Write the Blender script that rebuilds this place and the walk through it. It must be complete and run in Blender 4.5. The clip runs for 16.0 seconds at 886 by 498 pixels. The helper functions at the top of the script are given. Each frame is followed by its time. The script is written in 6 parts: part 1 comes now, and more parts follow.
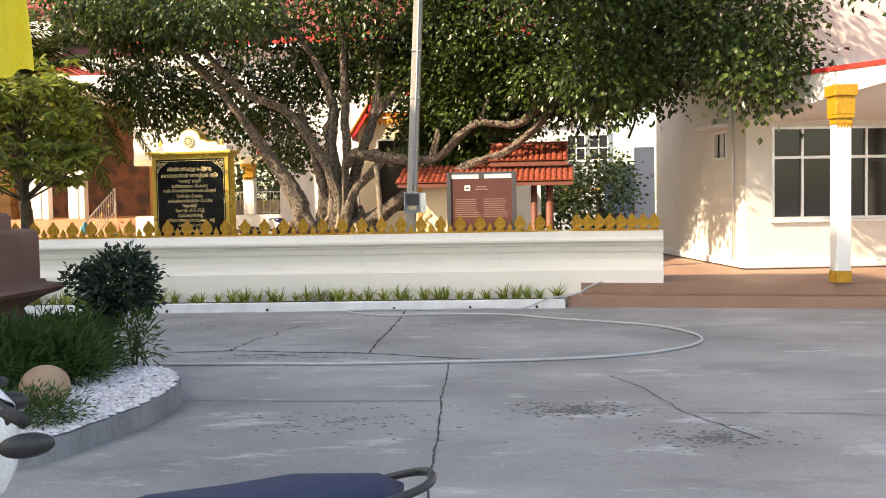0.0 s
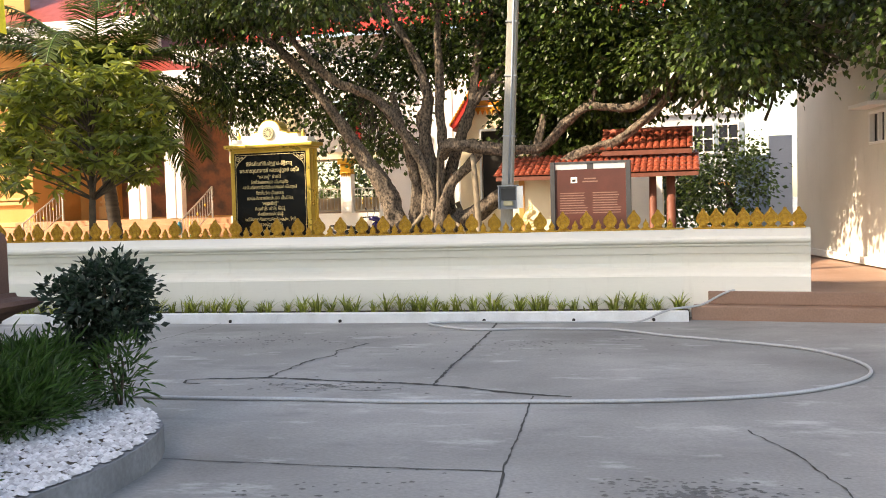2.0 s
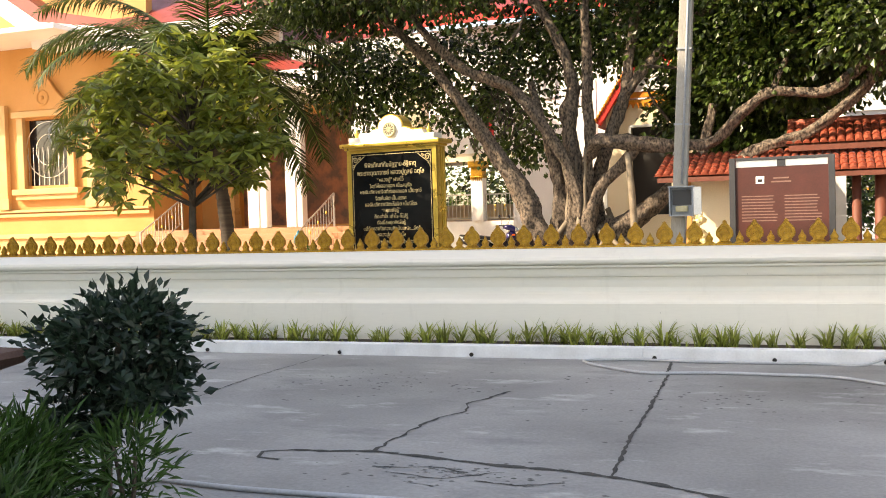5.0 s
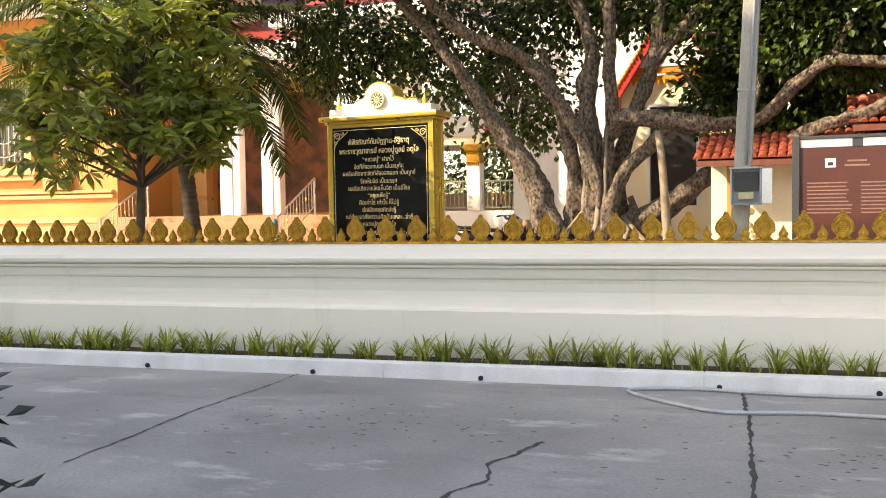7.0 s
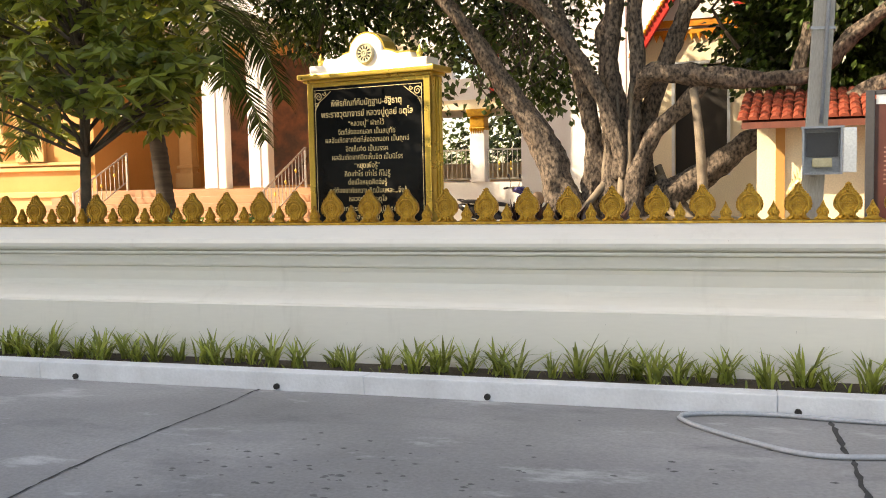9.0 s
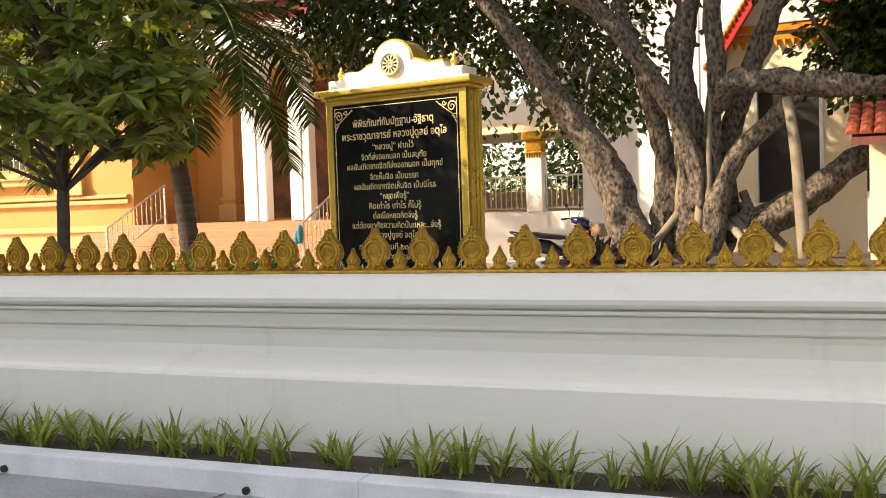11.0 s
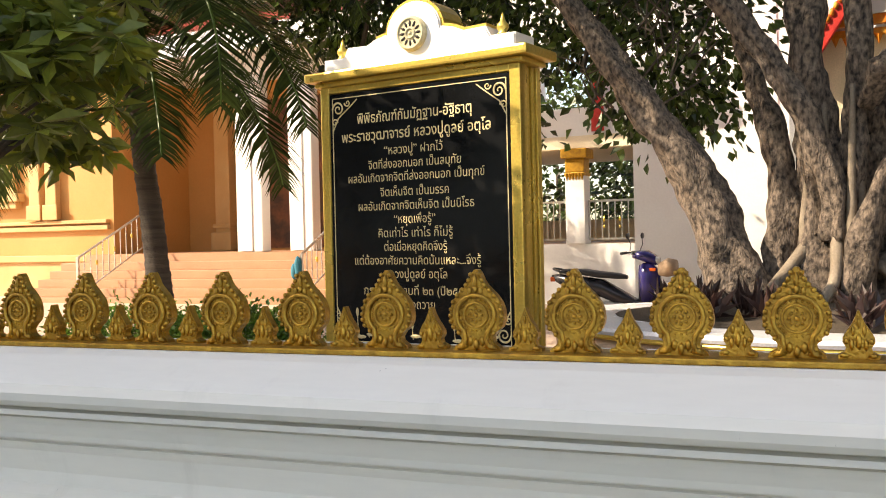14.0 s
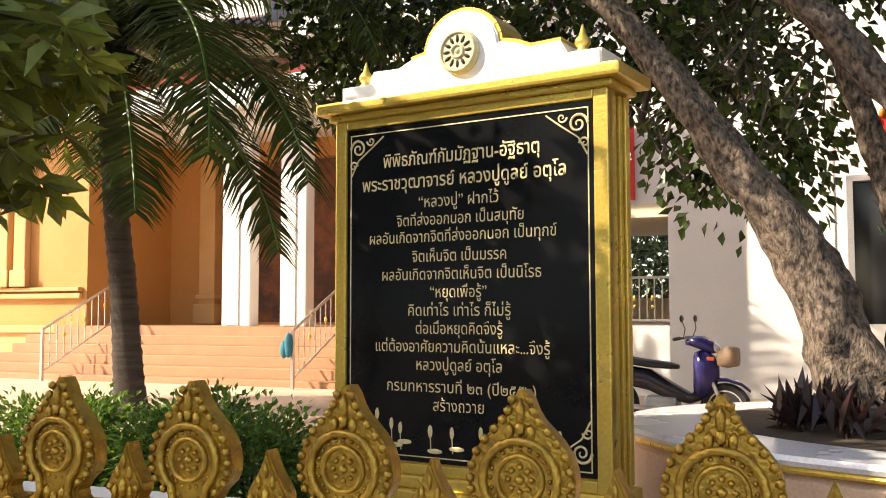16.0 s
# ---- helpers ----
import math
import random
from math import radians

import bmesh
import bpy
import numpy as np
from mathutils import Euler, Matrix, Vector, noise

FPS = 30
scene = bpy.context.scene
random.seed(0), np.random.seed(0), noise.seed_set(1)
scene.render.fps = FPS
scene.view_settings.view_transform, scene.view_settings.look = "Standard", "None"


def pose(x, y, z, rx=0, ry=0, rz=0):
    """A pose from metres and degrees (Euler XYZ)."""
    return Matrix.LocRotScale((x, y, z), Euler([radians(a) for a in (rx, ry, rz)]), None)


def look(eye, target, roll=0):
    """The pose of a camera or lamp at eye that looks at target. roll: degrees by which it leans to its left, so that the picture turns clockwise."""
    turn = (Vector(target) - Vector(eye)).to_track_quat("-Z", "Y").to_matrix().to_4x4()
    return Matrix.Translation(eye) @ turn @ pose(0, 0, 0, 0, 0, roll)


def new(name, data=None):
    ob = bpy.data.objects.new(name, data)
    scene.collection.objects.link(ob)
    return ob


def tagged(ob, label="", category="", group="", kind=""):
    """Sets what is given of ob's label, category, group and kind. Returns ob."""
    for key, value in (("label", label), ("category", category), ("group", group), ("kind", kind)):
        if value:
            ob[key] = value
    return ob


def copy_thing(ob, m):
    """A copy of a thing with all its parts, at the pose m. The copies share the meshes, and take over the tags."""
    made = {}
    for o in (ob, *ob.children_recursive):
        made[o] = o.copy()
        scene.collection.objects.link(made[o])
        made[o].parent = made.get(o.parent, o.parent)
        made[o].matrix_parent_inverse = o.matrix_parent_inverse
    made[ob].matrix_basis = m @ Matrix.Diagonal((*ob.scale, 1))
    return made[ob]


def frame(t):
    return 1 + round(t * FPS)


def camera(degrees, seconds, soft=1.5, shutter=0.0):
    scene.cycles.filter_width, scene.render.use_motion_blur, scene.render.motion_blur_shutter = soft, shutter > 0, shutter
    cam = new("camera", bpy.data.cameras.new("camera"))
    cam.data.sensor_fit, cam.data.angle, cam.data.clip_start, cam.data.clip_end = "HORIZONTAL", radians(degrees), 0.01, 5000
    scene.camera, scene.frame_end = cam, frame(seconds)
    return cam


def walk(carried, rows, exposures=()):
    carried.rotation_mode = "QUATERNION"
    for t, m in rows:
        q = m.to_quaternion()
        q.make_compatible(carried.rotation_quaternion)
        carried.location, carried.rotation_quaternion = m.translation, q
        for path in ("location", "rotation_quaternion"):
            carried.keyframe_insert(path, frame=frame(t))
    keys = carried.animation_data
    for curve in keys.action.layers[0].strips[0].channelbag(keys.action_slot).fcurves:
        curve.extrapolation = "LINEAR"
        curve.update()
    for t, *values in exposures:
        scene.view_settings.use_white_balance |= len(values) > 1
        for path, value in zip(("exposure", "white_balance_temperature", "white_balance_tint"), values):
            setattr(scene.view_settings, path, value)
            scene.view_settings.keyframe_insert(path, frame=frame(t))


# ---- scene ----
cam = camera(50.3, 16.0, soft=1.0)
EXPOSURE = 1.6
PATH = [
    (0, (-1.025, -0.502, 1.705), (-1.113, 1.493, 1.607), -1.0),
    (0.5, (-0.863, 0.096, 1.738), (-0.999, 2.088, 1.623), -1.2),
    (1, (-0.803, 0.692, 1.721), (-0.997, 2.679, 1.611), -1.2),
    (1.5, (-0.769, 1.339, 1.677), (-1.036, 3.319, 1.574), -1.3),
    (2, (-0.772, 1.799, 1.648), (-1.118, 3.766, 1.551), -1.5),
    (2.5, (-0.846, 2.296, 1.659), (-1.261, 4.25, 1.565), -1.6),
    (3, (-0.941, 2.839, 1.629), (-1.426, 4.777, 1.545), -1.7),
    (3.5, (-1.11, 3.344, 1.63), (-1.654, 5.267, 1.556), -1.8),
    (4, (-1.239, 3.76, 1.621), (-1.836, 5.668, 1.559), -1.9),
    (4.2, (-1.266, 3.849, 1.633), (-1.88, 5.752, 1.572), -2.0),
    (6.3, (-2.242, 5.926, 1.596), (-2.834, 7.834, 1.505), -1.1),
    (6.5, (-2.307, 6.174, 1.587), (-2.899, 8.083, 1.497), -1.5),
    (7, (-2.485, 6.718, 1.569), (-3.064, 8.631, 1.477), -0.9),
    (7.5, (-2.683, 7.205, 1.56), (-3.243, 9.122, 1.443), -0.6),
    (8, (-2.798, 7.69, 1.55), (-3.357, 9.604, 1.395), -0.8),
    (8.5, (-2.896, 8.15, 1.559), (-3.464, 10.061, 1.391), -1.0),
    (9, (-2.979, 8.59, 1.572), (-3.567, 10.495, 1.419), -1.2),
    (9.5, (-3.051, 9.082, 1.586), (-3.674, 10.977, 1.451), -1.4),
    (10, (-3.168, 9.517, 1.571), (-3.82, 11.405, 1.46), -1.4),
    (10.2, (-3.187, 9.684, 1.604), (-3.855, 11.566, 1.495), -1.6),
    (12.3, (-3.686, 11.75, 1.581), (-4.445, 13.6, 1.529), -1.5),
    (12.5, (-3.786, 11.893, 1.57), (-4.542, 13.745, 1.523), -1.6),
    (13, (-4.002, 12.305, 1.56), (-4.757, 14.156, 1.522), -1.4),
    (13.5, (-4.253, 12.752, 1.584), (-5.007, 14.604, 1.55), -1.4),
    (14, (-4.547, 13.163, 1.586), (-5.289, 15.02, 1.562), -1.3),
    (14.5, (-4.829, 13.556, 1.568), (-5.563, 15.416, 1.56), -1.2),
    (15, (-5.036, 13.916, 1.567), (-5.774, 15.774, 1.587), -0.8),
    (15.5, (-5.32, 14.311, 1.616), (-6.048, 16.173, 1.687), -0.4),
    (16, (-5.54, 14.621, 1.61), (-6.25, 16.486, 1.747), -0.1),
]
walk(cam, [(t, look(eye, target, roll)) for t, eye, target, roll in PATH], exposures=[(0.0, EXPOSURE + 0.12, 8600, 14), (6.0, EXPOSURE + 0.17, 8700, 14), (8.5, EXPOSURE + 0.02, 8700, 14), (13.0, EXPOSURE - 0.14, 8200, 14), (16.0, EXPOSURE - 0.1, 7700, 14)])

# ---- light ----
SUN_EL, SUN_AZ = radians(36), radians(59.7)      # azimuth counted from -y towards -x
sun_from = Vector((-math.sin(SUN_AZ) * math.cos(SUN_EL), -math.cos(SUN_AZ) * math.cos(SUN_EL), math.sin(SUN_EL)))
world = bpy.data.worlds.new("sky")
scene.world = world
world.use_nodes = True
wn = world.node_tree.nodes
sky = wn.new("ShaderNodeTexSky")
sky.sky_type = "NISHITA"
sky.sun_disc = False
sky.sun_elevation = SUN_EL
sky.sun_rotation = math.atan2(sun_from.x, sun_from.y)
sky.air_density, sky.dust_density = 1.0, 1.5
wn["Background"].inputs[1].default_value = 0.15
world.node_tree.links.new(sky.outputs[0], wn["Background"].inputs[0])
sun = new("sun", bpy.data.lights.new("sun", "SUN"))
sun.data.energy, sun.data.angle, sun.data.color = 3.5, radians(0.6), (1.0, 0.93, 0.82)
sun.matrix_world = look(sun_from * 60, (0, 0, 0))


# ---- materials ----
def mat(name, a, b=None, rough=0.6, scale=3.0, fine=60.0, bump=0.15, metal=0.0, island=0.0, spread=0.5, sheen=0.0, detail=6.0, stretch=(1, 1, 1), grainy=0.11):
    """Two colours mixed by a broad noise, speckled by a fine one, with a fine relief."""
    m = bpy.data.materials.new(name)
    m.use_nodes = True
    nt = m.node_tree
    n, l = nt.nodes, nt.links
    bsdf = n["Principled BSDF"]
    b = b or tuple(c * 0.8 for c in a)
    tc = n.new("ShaderNodeTexCoord")
    mp = n.new("ShaderNodeMapping")
    mp.inputs["Scale"].default_value = stretch
    l.new(tc.outputs["Object"], mp.inputs[0])
    broad = n.new("ShaderNodeTexNoise")
    broad.inputs["Scale"].default_value, broad.inputs["Detail"].default_value = scale, detail
    l.new(mp.outputs[0], broad.inputs[0])
    grain = n.new("ShaderNodeTexNoise")
    grain.inputs["Scale"].default_value, grain.inputs["Detail"].default_value = fine, 4
    l.new(mp.outputs[0], grain.inputs[0])
    ramp = n.new("ShaderNodeMapRange")
    ramp.inputs[1].default_value, ramp.inputs[2].default_value = 0.5 - spread / 2, 0.5 + spread / 2
    l.new(broad.outputs[0], ramp.inputs[0])
    mix = n.new("ShaderNodeMix")
    mix.data_type = "RGBA"
    mix.inputs[6].default_value, mix.inputs[7].default_value = (*a, 1), (*b, 1)
    l.new(ramp.outputs[0], mix.inputs[0])
    speck = n.new("ShaderNodeMapRange")
    speck.inputs[1].default_value, speck.inputs[2].default_value = 0.3, 0.7
    speck.inputs[3].default_value, speck.inputs[4].default_value = 1 - grainy * 1.3, 1 + grainy * 0.7
    l.new(grain.outputs[0], speck.inputs[0])
    mul = n.new("ShaderNodeMix")
    mul.data_type, mul.blend_type = "RGBA", "MULTIPLY"
    mul.inputs[0].default_value = 1.0
    l.new(mix.outputs[2], mul.inputs[6])
    l.new(speck.outputs[0], mul.inputs[7])
    out = mul.outputs[2]
    if island:
        geo = n.new("ShaderNodeNewGeometry")
        hsv = n.new("ShaderNodeHueSaturation")
        rng = n.new("ShaderNodeMapRange")
        rng.inputs[3].default_value, rng.inputs[4].default_value = 1 - island, 1 + island
        l.new(geo.outputs["Random Per Island"], rng.inputs[0])
        l.new(rng.outputs[0], hsv.inputs["Value"])
        l.new(out, hsv.inputs["Color"])
        out = hsv.outputs[0]
    l.new(out, bsdf.inputs["Base Color"])
    rr = n.new("ShaderNodeMapRange")
    rr.inputs[3].default_value, rr.inputs[4].default_value = max(0.03, rough - 0.12), min(1, rough + 0.12)
    l.new(broad.outputs[0], rr.inputs[0])
    l.new(rr.outputs[0], bsdf.inputs["Roughness"])
    bsdf.inputs["Metallic"].default_value = metal
    if bump:
        bp = n.new("ShaderNodeBump")
        bp.inputs["Strength"].default_value, bp.inputs["Distance"].default_value = bump, 0.02
        l.new(grain.outputs[0], bp.inputs["Height"])
        l.new(bp.outputs[0], bsdf.inputs["Normal"])
    return m


def leaf_mat(name, a, b, island=0.3, thin=0.35, rough=0.42):
    m = mat(name, a, b, rough=rough, scale=0.9, fine=25, bump=0.05, island=island)
    nt = m.node_tree
    bsdf = nt.nodes["Principled BSDF"]
    tl = nt.nodes.new("ShaderNodeBsdfTranslucent")
    src = bsdf.inputs["Base Color"].links[0].from_socket
    hsv = nt.nodes.new("ShaderNodeHueSaturation")
    hsv.inputs["Hue"].default_value, hsv.inputs["Value"].default_value = 0.485, 1.7
    nt.links.new(src, hsv.inputs["Color"])
    nt.links.new(hsv.outputs[0], tl.inputs[0])
    mx = nt.nodes.new("ShaderNodeMixShader")
    mx.inputs[0].default_value = thin
    nt.links.new(bsdf.outputs[0], mx.inputs[1])
    nt.links.new(tl.outputs[0], mx.inputs[2])
    nt.links.new(mx.outputs[0], nt.nodes["Material Output"].inputs[0])
    return m


def stained(m, layers, stretch=(0.7, 1.5, 1)):
    """Lay stains over a material: (scale, from, to, colour, amount) each."""
    n, l = m.node_tree.nodes, m.node_tree.links
    bsdf = n["Principled BSDF"]
    src = bsdf.inputs["Base Color"].links[0].from_socket
    tc = n.new("ShaderNodeTexCoord")
    for sc, lo, hi, col, amt in layers:
        mp = n.new("ShaderNodeMapping")
        mp.inputs["Scale"].default_value = stretch
        mp.inputs["Location"].default_value = (sc * 3, sc, 0)
        l.new(tc.outputs["Object"], mp.inputs[0])
        ns = n.new("ShaderNodeTexNoise")
        ns.inputs["Scale"].default_value, ns.inputs["Detail"].default_value, ns.inputs["Roughness"].default_value = sc, 10, 0.68
        l.new(mp.outputs[0], ns.inputs[0])
        rg = n.new("ShaderNodeMapRange")
        rg.inputs[1].default_value, rg.inputs[2].default_value, rg.inputs[4].default_value = lo, hi, amt
        l.new(ns.outputs[0], rg.inputs[0])
        mx = n.new("ShaderNodeMix")
        mx.data_type = "RGBA"
        mx.inputs[7].default_value = (*col, 1)
        l.new(rg.outputs[0], mx.inputs[0])
        l.new(src, mx.inputs[6])
        src = mx.outputs[2]
    l.new(src, bsdf.inputs["Base Color"])
    return m


M_CONC = stained(mat("concrete", (0.372, 0.366, 0.355), (0.195, 0.19, 0.184), rough=0.72, scale=0.5, fine=38, bump=0.3, detail=12, spread=0.4),
                 ((1.3, 0.575, 0.68, (0.55, 0.55, 0.54), 0.72), (0.9, 0.55, 0.72, (0.10, 0.10, 0.105), 0.6), (6.0, 0.64, 0.72, (0.13, 0.128, 0.125), 0.6), (2.6, 0.54, 0.68, (0.235, 0.235, 0.24), 0.45), (22.0, 0.67, 0.71, (0.07, 0.068, 0.065), 0.7)))
M_CRACK = mat("crack_dirt", (0.035, 0.034, 0.033), (0.07, 0.068, 0.062), rough=0.95, scale=4, bump=0.3)
M_GRIT = mat("grit", (0.10, 0.097, 0.093), (0.19, 0.185, 0.18), rough=0.9, scale=5, bump=0.2)
M_KERB = mat("kerb_white", (0.82, 0.83, 0.84), (0.68, 0.68, 0.68), rough=0.7, scale=2.5, fine=40, bump=0.2, spread=0.3, grainy=0.05)
M_SOIL = mat("soil", (0.045, 0.033, 0.022), (0.09, 0.065, 0.04), rough=0.95, scale=8, bump=0.6)
M_WALL = stained(mat("wall_cream", (0.80, 0.775, 0.70), (0.755, 0.725, 0.645), rough=0.5, scale=0.6, fine=30, bump=0.0, spread=0.6, stretch=(0.25, 1, 1.5), grainy=0.015),
                 ((3.0, 0.56, 0.74, (0.55, 0.52, 0.45), 0.32), (26.0, 0.70, 0.73, (0.16, 0.14, 0.12), 0.7)), (1.4, 0.7, 0.25))
M_WHITE = mat("white_paint", (0.82, 0.81, 0.78), (0.74, 0.73, 0.70), rough=0.55, scale=1.0, fine=30, bump=0.03, grainy=0.025)
# white dulled and blotched to put leaf shade into the side building's walls
M_SHADEWHITE = stained(mat("shaded_white", (0.70, 0.665, 0.60), (0.62, 0.585, 0.52), rough=0.65, scale=0.8, fine=30, bump=0.04, grainy=0.04), ((2.0, 0.55, 0.72, (0.45, 0.42, 0.37), 0.35),), (1.2, 1.2, 0.35))
M_GOLD = mat("gold_paint", (0.62, 0.37, 0.06), (0.34, 0.18, 0.03), rough=0.36, scale=18, fine=80, bump=0.3, metal=0.8, spread=0.35)
M_GOLDB = mat("bright_gold", (0.78, 0.56, 0.13), (0.62, 0.42, 0.08), rough=0.3, scale=5, fine=50, bump=0.12, metal=0.6)
M_GOLDYEL = mat("yellow_gilding", (0.62, 0.34, 0.02), (0.36, 0.17, 0.015), rough=0.45, scale=14, bump=0.35, metal=0.25)
M_BLACK = mat("black_stone", (0.005, 0.0055, 0.006), (0.009, 0.0095, 0.010), rough=0.15, scale=2, fine=90, bump=0.0)
M_BLACK.node_tree.nodes["Principled BSDF"].inputs["Specular IOR Level"].default_value = 0.22
M_LETTER = mat("gilt_letter", (0.80, 0.66, 0.36), (0.70, 0.55, 0.28), rough=0.45, scale=20, bump=0.05, metal=0.2)
M_RELIEF = mat("carved_plaster", (0.62, 0.56, 0.36), (0.48, 0.42, 0.25), rough=0.7, scale=14, bump=0.25)
M_ORANGE = mat("orange_wall", (0.56, 0.285, 0.09), (0.49, 0.24, 0.066), rough=0.7, scale=0.7, fine=25, bump=0.04, spread=0.4, grainy=0.03)
M_ORANGE2 = mat("pale_orange_trim", (0.62, 0.40, 0.18), (0.55, 0.33, 0.125), rough=0.65, scale=1.5, bump=0.08)
M_STAIR = mat("stair_granolithic", (0.46, 0.245, 0.135), (0.39, 0.20, 0.105), rough=0.55, scale=1.6, fine=90, bump=0.08)
M_TERR = mat("terracotta_floor", (0.33, 0.20, 0.145), (0.25, 0.145, 0.10), rough=0.6, scale=1.2, fine=50, bump=0.12)
M_PAVE = mat("courtyard_paving", (0.60, 0.44, 0.33), (0.48, 0.35, 0.26), rough=0.65, scale=0.8, fine=40, bump=0.1)
M_ROOF = mat("roof_tile_red", (0.30, 0.045, 0.03), (0.20, 0.03, 0.022), rough=0.45, scale=3, fine=30, bump=0.1, island=0.25)
M_TILE = mat("clay_tile", (0.40, 0.09, 0.045), (0.17, 0.045, 0.03), rough=0.5, scale=5, bump=0.2, island=0.35)
M_RED = mat("red_paint", (0.62, 0.045, 0.035), (0.5, 0.03, 0.025), rough=0.45, scale=2, bump=0.05)
M_ORED = mat("orange_red_gilding", (0.72, 0.16, 0.02), (0.62, 0.33, 0.03), rough=0.45, scale=9, bump=0.25)
# near-black for painted shade in doorway, drain holes and wheel recesses; also a printed mark
M_DARK = mat("dark_shade_and_print", (0.018, 0.016, 0.014), (0.03, 0.026, 0.022), rough=0.8, scale=1, bump=0.0)
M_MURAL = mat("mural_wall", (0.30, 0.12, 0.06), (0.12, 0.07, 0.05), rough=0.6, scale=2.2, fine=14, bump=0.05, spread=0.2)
M_GLASSD = mat("dark_glass", (0.012, 0.014, 0.017), (0.02, 0.02, 0.024), rough=0.06, scale=1, bump=0.0)
M_ALU = mat("aluminium", (0.72, 0.73, 0.74), (0.6, 0.6, 0.6), rough=0.35, metal=0.7, bump=0.02)
M_STEEL = mat("stainless_rail", (0.62, 0.60, 0.57), (0.5, 0.48, 0.45), rough=0.3, metal=0.85, bump=0.02)
M_GREYMET = mat("grey_enamel", (0.36, 0.39, 0.42), (0.28, 0.30, 0.33), rough=0.45, scale=4, bump=0.05, metal=0.2)
M_POLE = mat("grey_concrete_pole", (0.40, 0.38, 0.34), (0.28, 0.27, 0.24), rough=0.85, scale=2.5, bump=0.3, stretch=(2, 2, 0.4))
M_MAROON = mat("maroon_board", (0.085, 0.022, 0.016), (0.06, 0.017, 0.012), rough=0.4, scale=3, bump=0.03)
M_FRAMEDK = mat("dark_frame", (0.03, 0.032, 0.036), (0.05, 0.05, 0.055), rough=0.45, scale=3, bump=0.05)
M_WOODRED = mat("red_stained_post", (0.19, 0.055, 0.03), (0.12, 0.035, 0.02), rough=0.6, scale=3, bump=0.15, stretch=(3, 3, 0.4))
M_STONE = mat("red_sandstone", (0.20, 0.105, 0.078), (0.145, 0.075, 0.056), rough=0.85, scale=2.2, fine=70, bump=0.45, spread=0.4)
M_BALL = mat("sandstone_ball", (0.42, 0.29, 0.19), (0.34, 0.23, 0.15), rough=0.85, scale=5, fine=80, bump=0.4)
M_PEB = mat("white_pebbles", (0.66, 0.65, 0.66), (0.45, 0.44, 0.46), rough=0.75, scale=12, bump=0.2, island=0.3)
M_PLANTER = mat("planter_cement", (0.25, 0.26, 0.28), (0.14, 0.145, 0.155), rough=0.85, scale=3, fine=30, bump=0.4)
M_BARK = mat("fig_bark", (0.23, 0.175, 0.13), (0.03, 0.023, 0.018), rough=0.92, scale=26.0, fine=60, bump=1.0, spread=0.3, stretch=(1.2, 1.2, 0.7), detail=10)
M_BARK2 = mat("young_bark", (0.10, 0.075, 0.05), (0.05, 0.04, 0.03), rough=0.9, scale=7, fine=40, bump=0.6)
M_PALMT = mat("palm_trunk", (0.075, 0.06, 0.047), (0.03, 0.024, 0.019), rough=0.9, scale=3, fine=20, bump=0.7, stretch=(0.6, 0.6, 7))
M_ROOT = mat("pale_root", (0.29, 0.235, 0.17), (0.15, 0.115, 0.08), rough=0.85, scale=7, bump=0.4)
M_LEAF = leaf_mat("fig_leaf", (0.066, 0.104, 0.018), (0.022, 0.046, 0.009), 0.8, thin=0.25, rough=0.36)
M_LEAF2 = leaf_mat("tree_leaf", (0.215, 0.245, 0.036), (0.095, 0.13, 0.02), 0.55, thin=0.32)
M_LEAFD = leaf_mat("dark_shrub_leaf", (0.022, 0.044, 0.026), (0.014, 0.030, 0.017), 0.4, thin=0.15)
M_LEAFG = leaf_mat("lush_green_leaf", (0.045, 0.105, 0.022), (0.028, 0.070, 0.014), 0.4)
M_GRASS = leaf_mat("border_grass", (0.30, 0.33, 0.07), (0.15, 0.20, 0.04), 0.5)
M_PALM = leaf_mat("palm_leaflet", (0.055, 0.08, 0.016), (0.02, 0.036, 0.009), 0.5, thin=0.22, rough=0.6)
M_PALM.node_tree.nodes["Principled BSDF"].inputs["Specular IOR Level"].default_value = 0.2
M_HEDGE = leaf_mat("hedge_leaf", (0.11, 0.20, 0.03), (0.06, 0.13, 0.018), 0.45)
M_PURPLE = leaf_mat("dark_purple_leaf", (0.035, 0.016, 0.016), (0.055, 0.03, 0.022), 0.4, thin=0.12)
M_PETAL = mat("white_petal", (0.8, 0.78, 0.7), rough=0.6, bump=0.0)
M_YELLEAF = mat("yellow_cloth", (0.80, 0.62, 0.03), (0.70, 0.62, 0.04), rough=0.7, scale=4, bump=0.1)
M_RUBBER = mat("tyre_rubber", (0.015, 0.015, 0.016), (0.03, 0.03, 0.03), rough=0.8, scale=10, bump=0.2)
M_SEATBLUE = mat("navy_vinyl", (0.010, 0.018, 0.060), (0.014, 0.024, 0.075), rough=0.6, scale=5, fine=200, bump=0.12)
M_SEATBLK = mat("black_vinyl", (0.014, 0.014, 0.016), (0.025, 0.025, 0.028), rough=0.45, scale=5, fine=200, bump=0.1)
M_PLASTIC = mat("black_plastic", (0.02, 0.021, 0.023), (0.032, 0.033, 0.036), rough=0.4, scale=6, bump=0.05)
M_SCWHITE = mat("white_fairing", (0.80, 0.81, 0.83), (0.75, 0.76, 0.78), rough=0.22, scale=2, bump=0.0)
M_SCBLUE = mat("deep_blue_fairing", (0.03, 0.025, 0.16), (0.02, 0.018, 0.10), rough=0.22, scale=2, bump=0.0)
